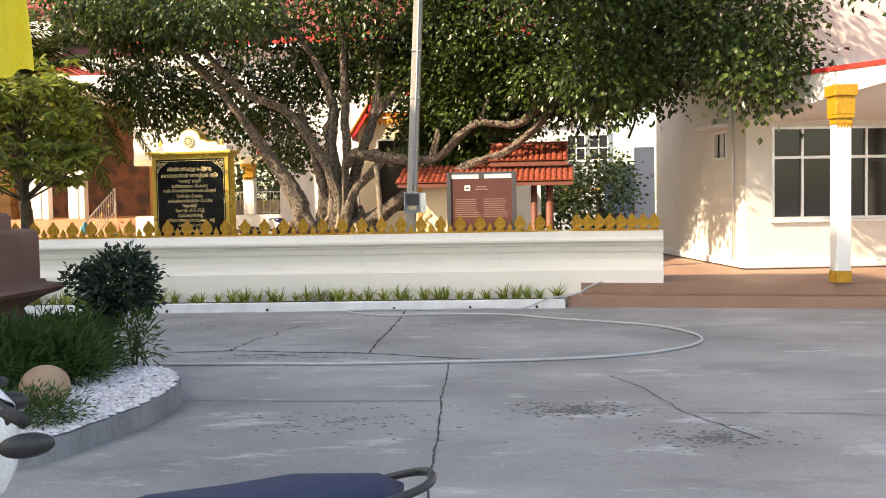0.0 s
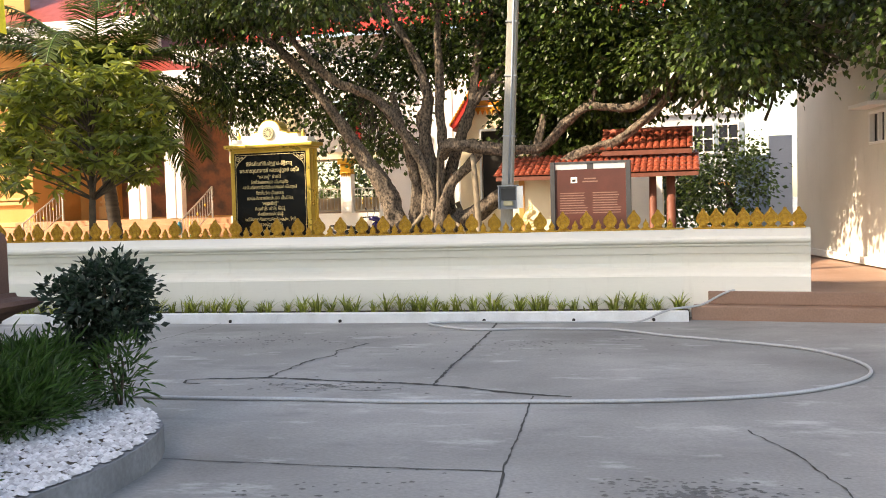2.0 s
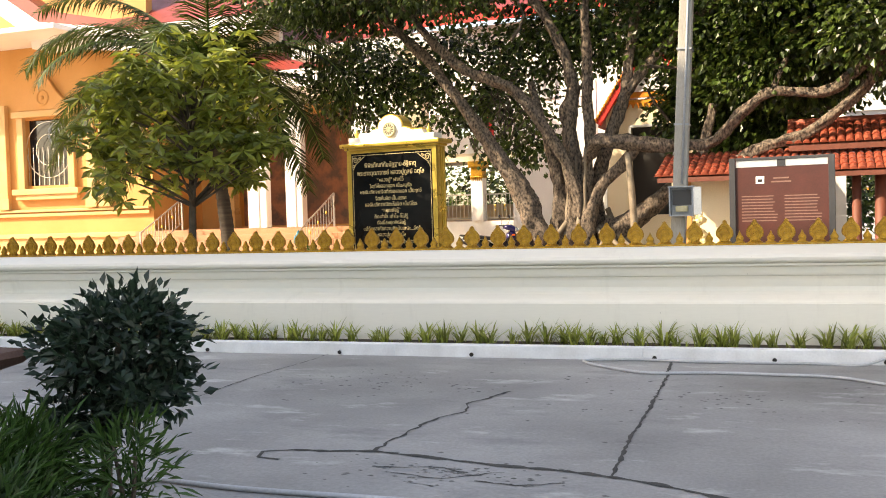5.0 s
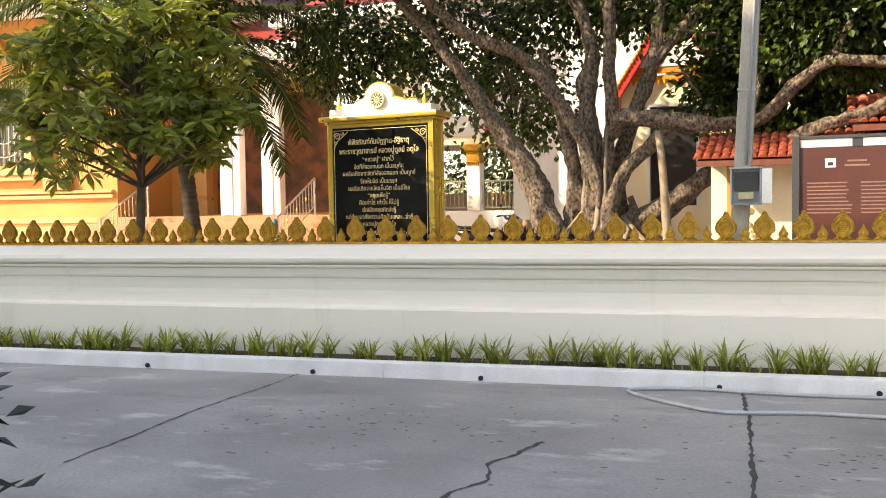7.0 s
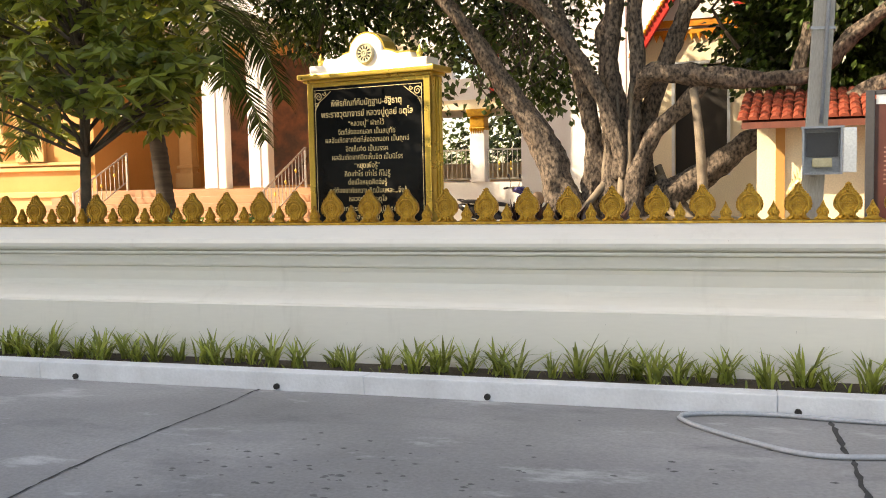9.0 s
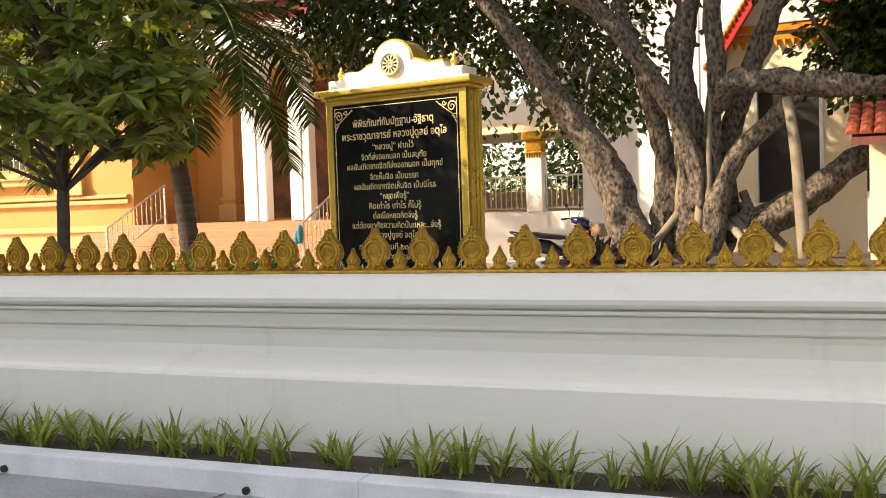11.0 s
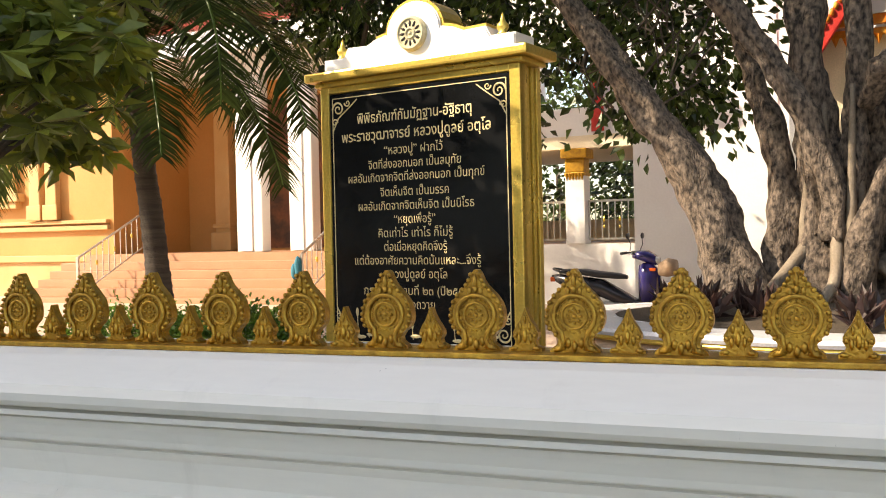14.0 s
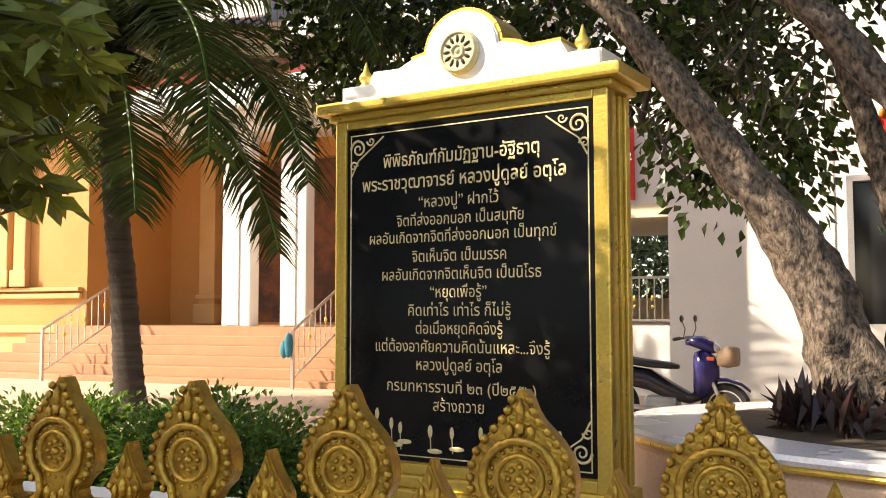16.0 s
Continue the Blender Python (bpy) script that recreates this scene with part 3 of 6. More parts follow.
def small_ornament():
    e = thing("flame_ornament", "small gold-painted flame ornament between larger leaves", "ornament", group="parapet flames")
    H = 0.150
    pts = [(0.058, 0), (0.060, 0.012), (0.040, 0.022), (0.036, 0.036), (0.046, 0.052), (0.045, 0.066), (0.034, 0.086), (0.020, 0.106), (0.010, 0.128), (0.002, H)]
    part("body", prism_y(bmesh.new(), pts + [(-x, z) for x, z in pts[::-1]], -0.012, 0.034, 0.005), M_GOLD, e)
    b = bmesh.new()
    blob(b, 0, -0.014, 0.056, 0.010, 0.012, 0.028)
    for s in (-1, 1):
        blob(b, s * 0.020, -0.013, 0.046, 0.008, 0.011, 0.020)
        blob(b, s * 0.035, -0.013, 0.056, 0.009, 0.011, 0.010)
        blob(b, s * 0.016, -0.013, 0.088, 0.007, 0.010, 0.018)
        blob(b, s * 0.040, -0.013, 0.012, 0.016, 0.010, 0.009)
    blob(b, 0, -0.013, 0.112, 0.006, 0.009, 0.018)
    part("scrollwork", b, M_GOLD, e, smooth=True)
    return e


OX, OY, OZ, OSTEP = -5.674, 16.30, 1.186, 0.352
big, small = big_ornament(), small_ornament()
big.matrix_basis = pose(OX, OY, OZ)
small.matrix_basis = pose(OX + OSTEP / 2, OY, OZ)
for k in range(-50, 18):
    x = OX + k * OSTEP
    if k and x < 0.3:
        copy_thing(big, pose(x, OY, OZ, random.uniform(-1.5, 1.5), random.uniform(-1.2, 1.2), random.uniform(-2.5, 2.5)))
    if k and x + OSTEP / 2 < 0.3:
        copy_thing(small, pose(x + OSTEP / 2, OY, OZ, 0, random.uniform(-1.5, 1.5), random.uniform(-2, 2)))
for k in range(8):
    m = Matrix.Translation((0.29, 15.83, OZ)) @ Matrix.Rotation(radians(-10.8), 4, "Z") @ Matrix.Translation((0.24 + k * 0.19, 0.46, 0.0))
    copy_thing(big, m)

# tufts of strap-leaved border plants
rngn = np.random.default_rng(5)


def tuft_mesh(seed, n=30, h=0.27):
    rng = np.random.default_rng(seed)
    vs, fs = [], []
    for _ in range(n):
        a, lean, L = rng.uniform(0, 6.28), rng.uniform(0.35, 1.3), h * rng.uniform(0.6, 1.25)
        w = rng.uniform(0.007, 0.012)
        bx, by = rng.normal(0, 0.025, 2)
        d = np.array([math.cos(a), math.sin(a)])
        s = np.array([-d[1], d[0]]) * w
        k = len(vs)
        for t, ww in ((0, 0.7), (0.35, 1), (0.7, 0.75), (1.0, 0.08)):
            r = L * lean * 0.75 * t ** 1.3
            z = L * (t * 1.05 - 0.42 * lean * t * t)
            for sg in (-1, 1):
                vs.append((bx + d[0] * r + sg * s[0] * ww, by + d[1] * r + sg * s[1] * ww, z))
        fs += [(k + 2 * i, k + 2 * i + 1, k + 2 * i + 3, k + 2 * i + 2) for i in range(3)]
    return quad_mesh(vs, fs)


tufts = [tuft_mesh(s) for s in range(7)]
x = 0.2
while x > -17:
    t = part("border_plant", random.choice(tufts), M_GRASS)
    tagged(t, "green strap-leaved border plant in soil", "plant", "border plants")
    t.matrix_basis = pose(x, random.uniform(15.52, 15.68), 0.025, 0, 0, random.uniform(0, 360)) @ Matrix.Scale(random.uniform(0.75, 1.3), 4)
    x -= random.uniform(0.13, 0.30)
g = tuft_mesh(99, 180, 0.10)
co = np.zeros(len(g.vertices) * 3)
g.vertices.foreach_get("co", co)
co = co.reshape(-1, 3)
k = np.repeat(rngn.uniform(-17.5, 0.05, 180), 8)
co[:, 0] += k
co[:, 1] += 15.6 + np.repeat(rngn.uniform(-0.16, 0.16, 180), 8)
co[:, 2] += 0.025
g.vertices.foreach_set("co", co.ravel())
solid("grass_strip", g, M_GRASS, "short green grass along the wall foot", "grass", "stuff")

# ---- raised court and terrace ----
CZ = 0.41
solid("courtyard", boxes((-60, 1.2, 16.60, 75, -0.12, CZ)), M_PAVE, "pinkish paved courtyard behind the low wall", "floor", "structure")
TERR = Matrix.Translation((0.36, 15.46, 0)) @ Matrix.Rotation(radians(-11.6), 4, "Z")
b = boxes((0, 24, 0, 40, -0.2, 0.10), bevel=0.012)
bmesh.ops.transform(b, matrix=TERR, verts=b.verts)
lower = b
b = boxes((0.2, 24, 0.32, 40, 0.101, 0.29), bevel=0.012)
bmesh.ops.transform(b, matrix=TERR, verts=b.verts)
terr = thing("terrace", "worn red-brown terrace with two low steps", "terrace", kind="structure")
part("lower_step", lower, M_TERR, terr)
part("upper_step", b, M_TERR, terr)

# ---- name board on its gilded stand ----
SIGN = pose(-7.497, 19.57, CZ - 0.02, 0, 0, -7.7)
LINES = [
    ("พิพิธภัณฑ์กัมมัฏฐาน-อัฐิธาตุ", 2.505, 1.00), ("พระราชวุฒาจารย์ หลวงปู่ดูลย์ อตุโล", 2.375, 1.30), ("“หลวงปู่” ฝากไว้", 2.26, 0.51),
    ("จิตที่ส่งออกนอก เป็นสมุทัย", 2.16, 0.81), ("ผลอันเกิดจากจิตที่ส่งออกนอก เป็นทุกข์", 2.065, 1.19), ("จิตเห็นจิต เป็นมรรค", 1.955, 0.60),
    ("ผลอันเกิดจากจิตเห็นจิต เป็นนิโรธ", 1.855, 1.01), ("“หยุดเพื่อรู้”", 1.755, 0.36), ("คิดเท่าไร เท่าไร ก็ไม่รู้", 1.655, 0.65), ("ต่อเมื่อหยุดคิดจึงรู้", 1.555, 0.55),
    ("แต่ต้องอาศัยความคิดนั้นแหละ...จึงรู้", 1.455, 1.10), ("หลวงปู่ดูลย์ อตุโล", 1.355, 0.54), ("กรมทหารราบที่ ๒๓ (ปี๒๕๕๖)", 1.235, 0.94), ("สร้างถวาย", 1.135, 0.32)]


def text_mesh(body, width, height, bold):
    c = bpy.data.curves.new("t", "FONT")
    c.body, c.size, c.extrude, c.resolution_u = body, 1.0, 0.0, 3
    c.align_x, c.offset = "CENTER", bold
    o = new("t", c)
    bpy.context.view_layer.update()
    me = bpy.data.meshes.new_from_object(o.evaluated_get(bpy.context.evaluated_depsgraph_get()))
    bpy.data.objects.remove(o)
    bpy.data.curves.remove(c)
    if len(me.vertices) == 0:
        return me
    co = np.zeros(len(me.vertices) * 3)
    me.vertices.foreach_get("co", co)
    co = co.reshape(-1, 3)
    lo, hi = co.min(0), co.max(0)
    k = width / (hi[0] - lo[0])
    kz = height
    out = np.stack([(co[:, 0] - (lo[0] + hi[0]) / 2) * k, np.zeros(len(co)), co[:, 1] * kz], 1)
    me.vertices.foreach_set("co", out.ravel())
    me.update()
    return me


def spiral(bm, cx, cz, r, turns, y, sx, sz, wid=0.011):
    pts = []
    n = 26
    for i in range(n):
        t = i / (n - 1)
        a = turns * 2 * math.pi * t
        q = r * (1 - 0.85 * t)
        pts.append((cx + sx * q * math.cos(a), y, cz + sz * q * math.sin(a)))
    tube(bm, pts, [wid * (1 - 0.5 * i / n) for i in range(n)], 5)


def name_board():
    e = thing("name_board", "black stone board with gilt Thai lettering in gold frame", "sign")
    e.matrix_basis = SIGN
    D0, D1 = -0.10, 0.20
    part("plinth", boxes((-0.96, 0.96, D0 - 0.09, D1 + 0.06, -0.02, 0.12), (-0.92, 0.92, D0 - 0.06, D1 + 0.04, 0.12, 0.20), (-0.95, 0.95, D0 - 0.08, D1 + 0.05, 0.20, 0.27), (-0.90, 0.90, D0 - 0.03, D1 + 0.02, 0.27, 0.34), bevel=0.014), M_GOLDB, e, "gold moulded plinth")
    part("core", boxes((-0.80, 0.80, D0 + 0.03, D1 - 0.03, 0.33, 2.40)), M_GOLDB, e)
    fr = boxes((-0.865, -0.785, D0, D0 + 0.10, 0.34, 2.36), (0.785, 0.865, D0, D0 + 0.10, 0.34, 2.36), (-0.785, 0.785, D0, D0 + 0.10, 2.31, 2.36), (-0.785, 0.785, D0, D0 + 0.10, 0.34, 0.40), bevel=0.008)
    part("front_moulding", fr, M_GOLDB, e)
    for sx in (-1, 1):
        sd = bmesh.new()
        for a, b, o in ((0.0, 0.06, 0.865), (0.07, 0.10, 0.85), (0.11, 0.19, 0.835), (0.20, 0.235, 0.85), (0.245, 0.30, 0.865)):
            x0, x1 = sorted((sx * 0.80, sx * o))
            box(sd, x0, x1, D0 + a + 0.001, D0 + b, 0.345, 2.355, 0.006)
        part("side_moulding", sd, M_GOLDB, e, "fluted gold side of the stand")
    part("cornice", boxes((-0.90, 0.90, D0 - 0.03, D1 + 0.03, 2.36, 2.40), (-0.96, 0.96, D0 - 0.08, D1 + 0.08, 2.40, 2.47), bevel=0.018), M_GOLDB, e, "projecting gold cornice")
    part("board_panel", boxes((-0.782, 0.782, D0 + 0.012, D0 + 0.029, 0.41, 2.305)), M_BLACK, e, "polished black stone panel")
    prof = [(-0.83, 0), (0.83, 0), (0.83, 0.10), (0.64, 0.10), (0.60, 0.17), (0.42, 0.165), (0.34, 0.20), (0.25, 0.22)]
    prof += [(0.235 * math.cos(radians(a)), 0.215 + 0.215 * math.sin(radians(a))) for a in range(0, 181, 15)]
    prof += [(-0.25, 0.22), (-0.34, 0.20), (-0.42, 0.165), (-0.60, 0.17), (-0.64, 0.10), (-0.83, 0.10)]
    b = prism_y(bmesh.new(), prof, D0 + 0.01, D1 - 0.01, 0.01)
    bmesh.ops.translate(b, verts=b.verts, vec=(0, 0, 2.471))
    part("pediment", b, M_WHITE, e, "white arched pediment")
    # gilt capping over the pediment's edge
    cap = bmesh.new()
    edge = prof[4:-4]
    for (xa, za), (xb, zb) in zip(edge, edge[1:]):
        p = [(xa, za), (xb, zb)]
        L = math.hypot(xb - xa, zb - za)
        if L < 0.005:
            continue
        nx, nz = -(zb - za) / L, (xb - xa) / L
        nx, nz = -nx, -nz
        if nx * (xa + xb) / 2 + nz * 0.3 < 0:
            nx, nz = -nx, -nz
        q = [(xa, za + 2.471), (xb, zb + 2.471), (xb + nx * 0.022, zb + 2.471 + nz * 0.022), (xa + nx * 0.022, za + 2.471 + nz * 0.022)]
        prism_y(cap, q, D0 + 0.03, D1 + 0.0)
    part("pediment_capping", cap, M_GOLDB, e, "gold capping along the pediment")
    w = bmesh.new()
    lathe(w, [(0.125, 0), (0.125, 0.025), (0.115, 0.035)], 32)
    bmesh.ops.rotate(w, verts=w.verts, matrix=Matrix.Rotation(radians(90), 3, "X"))
    bmesh.ops.translate(w, verts=w.verts, vec=(0, D0 + 0.012, 2.665))
    disc = part("wheel_disc", w, M_RELIEF, e, "carved wheel emblem")
    w = bmesh.new()
    ring_bm(w, 0.108, 0.010, D0 - 0.022, 0.010, at=(0, 2.665))
    ring_bm(w, 0.036, 0.008, D0 - 0.022, 0.010, at=(0, 2.665))
    blob(w, 0, D0 - 0.024, 2.665, 0.016, 0.01, 0.016)
    part("wheel_ring", w, M_RELIEF, disc, smooth=True)
    # near-black blobs paint the shade of recesses between the spokes
    w = bmesh.new()
    for k in range(12):
        a = k * math.pi / 6
        b2 = bmesh.new()
        blob(b2, 0.07, 0, 0, 0.026, 0.008, 0.011)
        bmesh.ops.rotate(b2, verts=b2.verts, matrix=Matrix.Rotation(a, 3, "Y"))
        bmesh.ops.translate(b2, verts=b2.verts, vec=(0, D0 - 0.023, 2.665))
        me = finish(b2, True)
        w.from_mesh(me)
        bpy.data.meshes.remove(me)
    part("wheel_recess_shade", w, M_DARK, disc, "dark blobs standing for shaded recesses between the spokes")
    for sx in (-1, 1):
        f = lathe(bmesh.new(), [(0.035, 0), (0.04, 0.012), (0.026, 0.022), (0.043, 0.05), (0.040, 0.072), (0.02, 0.095), (0.012, 0.125), (0.003, 0.155)], 16, (sx * 0.70, D0 + 0.08, 2.572))
        part("finial", f, M_GOLDB, e, "gold flame finial", smooth=True)
    part("border_line", boxes((-0.757, -0.751, D0 + 0.007, D0 + 0.011, 0.44, 2.27), (0.751, 0.757, D0 + 0.007, D0 + 0.011, 0.44, 2.27), (-0.757, 0.757, D0 + 0.007, D0 + 0.011, 2.268, 2.274), (-0.757, 0.757, D0 + 0.007, D0 + 0.011, 0.436, 0.442)), M_LETTER, e)
    for sx in (-1, 1):
        for sz, z in ((1, 2.25), (-1, 0.47)):
            b = bmesh.new()
            spiral(b, sx * 0.70, z - sz * 0.06, 0.055, 1.6, D0 + 0.008, sx, sz, 0.008)
            spiral(b, sx * 0.735, z - sz * 0.16, 0.03, 1.2, D0 + 0.008, -sx, sz, 0.006)
            spiral(b, sx * 0.61, z - sz * 0.02, 0.028, 1.2, D0 + 0.008, sx, -sz, 0.006)
            tube(b, [(sx * 0.75, D0 + 0.008, z - sz * 0.22), (sx * 0.70, D0 + 0.008, z - sz * 0.13), (sx * 0.60, D0 + 0.008, z - sz * 0.06), (sx * 0.52, D0 + 0.008, z - sz * 0.0)], 0.005, 5)
            part("corner_scroll", b, M_LETTER, e, "gilt corner scroll")
    for i, (t, z, wd) in enumerate(LINES):
        me = text_mesh(t, wd, 0.105 if i < 2 else 0.088, 0.009 if i < 2 else 0.001)
        ob = part("lettering", me, M_LETTER, e)
        ob.matrix_basis = pose(-0.02, D0 + 0.0075, z - 0.44)
    # gilt lotus buds along the foot
    for i, (x, h, s) in enumerate([(-0.56, 0.22, 1), (-0.46, 0.17, 1), (-0.40, 0.15, 1), (-0.20, 0.14, 1.1), (-0.06, 0.14, 1.0), (0.12, 0.15, 1), (0.30, 0.14, 1.1), (0.50, 0.20, 1), (0.58, 0.16, 1)]):
        b = bmesh.new()
        blob(b, x, D0 + 0.008, 0.44 + h, 0.014 * s, 0.004, 0.034 * s, 2)
        tube(b, [(x, D0 + 0.009, 0.44 + h - 0.03), (x + 0.005, D0 + 0.009, 0.47)], 0.003, 5)
        blob(b, x + 0.03, D0 + 0.008, 0.475 + 0.02 * (i % 3), 0.05, 0.004, 0.014, 2)
        part("lotus_motif", b, M_LETTER, e, "gilt lotus bud and pad")
    return e


settle(name_board(), (-7.51, 19.471, 1.808), (0.156, 0.188, 0.004), -3.69, 1.046)

# ---- lamp pole with meter box ----
pole = thing("utility_pole", "slender grey concrete utility pole leaning slightly", "pole")
b = bmesh.new()
box(b, -0.085, 0.085, -0.10, 0.10, 0, 9.0, 0.012)
for v in b.verts:
    k = 1 - 0.035 * v.co.z
    v.co.x, v.co.y = v.co.x * k, v.co.y * k
part("shaft", b, M_POLE, pole)
for z in (2.2, 3.1, 3.9, 4.8):
    part("steel_band", boxes((-0.088, 0.088, -0.104, 0.104, z, z + 0.02)), M_GREYMET, pole)
part("conduit", tube(bmesh.new(), [(0.03, -0.11, 1.5), (0.03, -0.105, 3.0), (0.02, -0.10, 6.0)], 0.014, 8), M_GREYMET, pole, smooth=True)
pole.matrix_basis = Matrix.Translation((-2.50, 16.75, CZ)) @ Matrix.Rotation(radians(3.0), 4, "Y")
mb = thing("meter_box", "open grey steel meter box fixed to the pole", "electric box", (-2.44, 16.60, 1.53))
part("case", boxes((-0.16, 0.12, -0.02, 0.0, 0, 0.33), (-0.16, -0.145, -0.14, -0.02, 0, 0.33), (0.105, 0.12, -0.14, -0.02, 0, 0.33), (-0.17, 0.13, -0.15, 0.0, 0.33, 0.345), (-0.16, 0.12, -0.14, -0.02, -0.012, 0)), M_GREYMET, mb)
part("meter", boxes((-0.09, 0.05, -0.10, -0.02, 0.04, 0.11), bevel=0.01), M_RELIEF, mb, "small yellowed meter")
part("door", boxes((0.122, 0.215, -0.135, -0.12, 0.0, 0.33), bevel=0.004), M_ALU, mb, "open pale steel door")
part("backing", boxes((-0.13, 0.09, -0.05, -0.02, 0.12, 0.30)), M_FRAMEDK, mb)

for o in (pole, mb):
    settle(o, (-2.417, 16.7, 1.737), (0.08 if o is pole else 0.16, 0.07, 0.02), -3.7, 1.052)

# ---- information board ----
ib = thing("information_board", "maroon information board in a dark frame", "sign", (-1.40, 18.70, CZ), -4)
part("panel", boxes((-0.60, 0.60, -0.01, 0.02, 0.60, 1.78)), M_MAROON, ib)
part("header", boxes((-0.59, 0.59, -0.014, -0.009, 1.73, 1.82)), M_ALU, ib, "pale grey header strip")
part("emblem", boxes((-0.05, 0.06, -0.018, -0.0135, 1.73, 1.82)), M_FRAMEDK, ib)
fr = boxes((-0.68, -0.60, -0.04, 0.05, 0, 1.86), (0.60, 0.68, -0.04, 0.05, 0, 1.86), (-0.60, 0.60, -0.03, 0.04, 1.82, 1.86), (-0.60, 0.60, -0.03, 0.04, 0.54, 0.60), bevel=0.006)
part("surround", fr, M_FRAMEDK, ib)
rg = random.Random(4)
b = bmesh.new()
for col in (-0.52, 0.04):
    for r in range(9):
        box(b, col, col + rg.uniform(0.40, 0.48), -0.0135, -0.0105, 1.32 - r * 0.042, 1.334 - r * 0.042)
part("text_block", b, M_FADED, ib, "two columns of small pale writing")
part("title_block", boxes((-0.10, 0.10, -0.0135, -0.0105, 1.56, 1.58), (-0.13, 0.13, -0.0135, -0.0105, 1.51, 1.53)), M_FADED, ib)
part("pictogram", boxes((-0.33, -0.22, -0.0135, -0.0105, 1.50, 1.60)), M_WHITE, ib)
part("pictogram_mark", boxes((-0.305, -0.245, -0.0165, -0.0136, 1.52, 1.56)), M_DARK, ib)

settle(ib, (-1.375, 18.695, 1.635), (0.33, -0.239, 0.022), -3.75, 1.028)

# ---- tiled shelter ----
def tile_roof(parent, x0, x1, y0, z0, y1, z1, pitch=0.115, rows=5, tail=""):
    """Curved clay tiles in courses down a slope from (y1, z1) to the eave (y0, z0)."""
    prof = [(-0.055, 0.0), (-0.035, 0.03), (0, 0.042), (0.035, 0.03), (0.055, 0.0)]
    L = math.hypot(y1 - y0, z1 - z0)
    seg = L / rows
    vs, fs = [], []
    for s in (0, 1):
        for px, pz in prof:
            vs.append((px, s * seg * 1.12, pz + (0.018 if s == 0 else -0.006)))
    n = len(prof)
    for i in range(n - 1):
        fs.append((i, i + 1, n + i + 1, n + i))
    fs.append(tuple(range(n))[::-1])
    me = quad_mesh(vs, fs)
    tilt = math.degrees(math.atan2(z1 - z0, y1 - y0))
    cnt = int((x1 - x0) / pitch)
    for r in range(rows):
        for c in range(cnt + 1):
            ob = part("roof_tile", me, M_TILE, parent)
            f = r / rows
            ob.matrix_basis = pose(x0 + (x1 - x0) * c / cnt, y0 + (y1 - y0) * f, z0 + (z1 - z0) * f, tilt + random.uniform(-1, 1), 0, random.uniform(-1.5, 1.5))
    b = bmesh.new()
    prism_x(b, [(y0 + 0.02, z0 - 0.05), (y1, z1 - 0.05), (y1, z1 - 0.01), (y0 + 0.02, z0 - 0.01)], x0, x1)
    part("roof_deck", b, M_WOODRED, parent)


sh = thing("tiled_shelter", "low shelter with two-tier red clay tile roof", "shelter")
tile_roof(sh, -3.25, 0.35, 20.0, 2.07, 21.2, 2.46)
tile_roof(sh, -1.35, 0.25, 20.75, 2.52, 21.6, 2.90, rows=4)
part("eave_board", boxes((-3.25, 0.38, 19.97, 20.0, 1.99, 2.06)), M_WOODRED, sh)
part("upper_eave_board", boxes((-1.36, 0.28, 20.7, 20.74, 2.42, 2.50)), M_WOODRED, sh)
part("ridge", tube(bmesh.new(), [(-1.4, 21.6, 2.93), (0.3, 21.6, 2.93)], 0.05, 10), M_TILE, sh, smooth=True)
for x, r in ((-0.42, 0.07), (-0.10, 0.085)):
    part("post", lathe(bmesh.new(), [(r * 1.2, CZ), (r, CZ + 0.1), (r * 0.92, 2.02)], 14, (x, 20.3, 0)), M_WOODRED, sh, smooth=True)
part("back_wall", boxes((-3.12, -2.915, 20.55, 20.7, CZ, 2.05), (-2.815, -1.45, 20.55, 20.7, CZ, 2.05)), M_CREAM, sh, "cream rendered wall under the tiles")
part("orange_pilaster", boxes((-2.915, -2.815, 20.5, 20.72, CZ, 2.05)), M_ORANGE, sh)

settle(sh, (-1.709, 20.575, 1.957), (0.462, -0.116, 0.048), -4.5, 1.04)

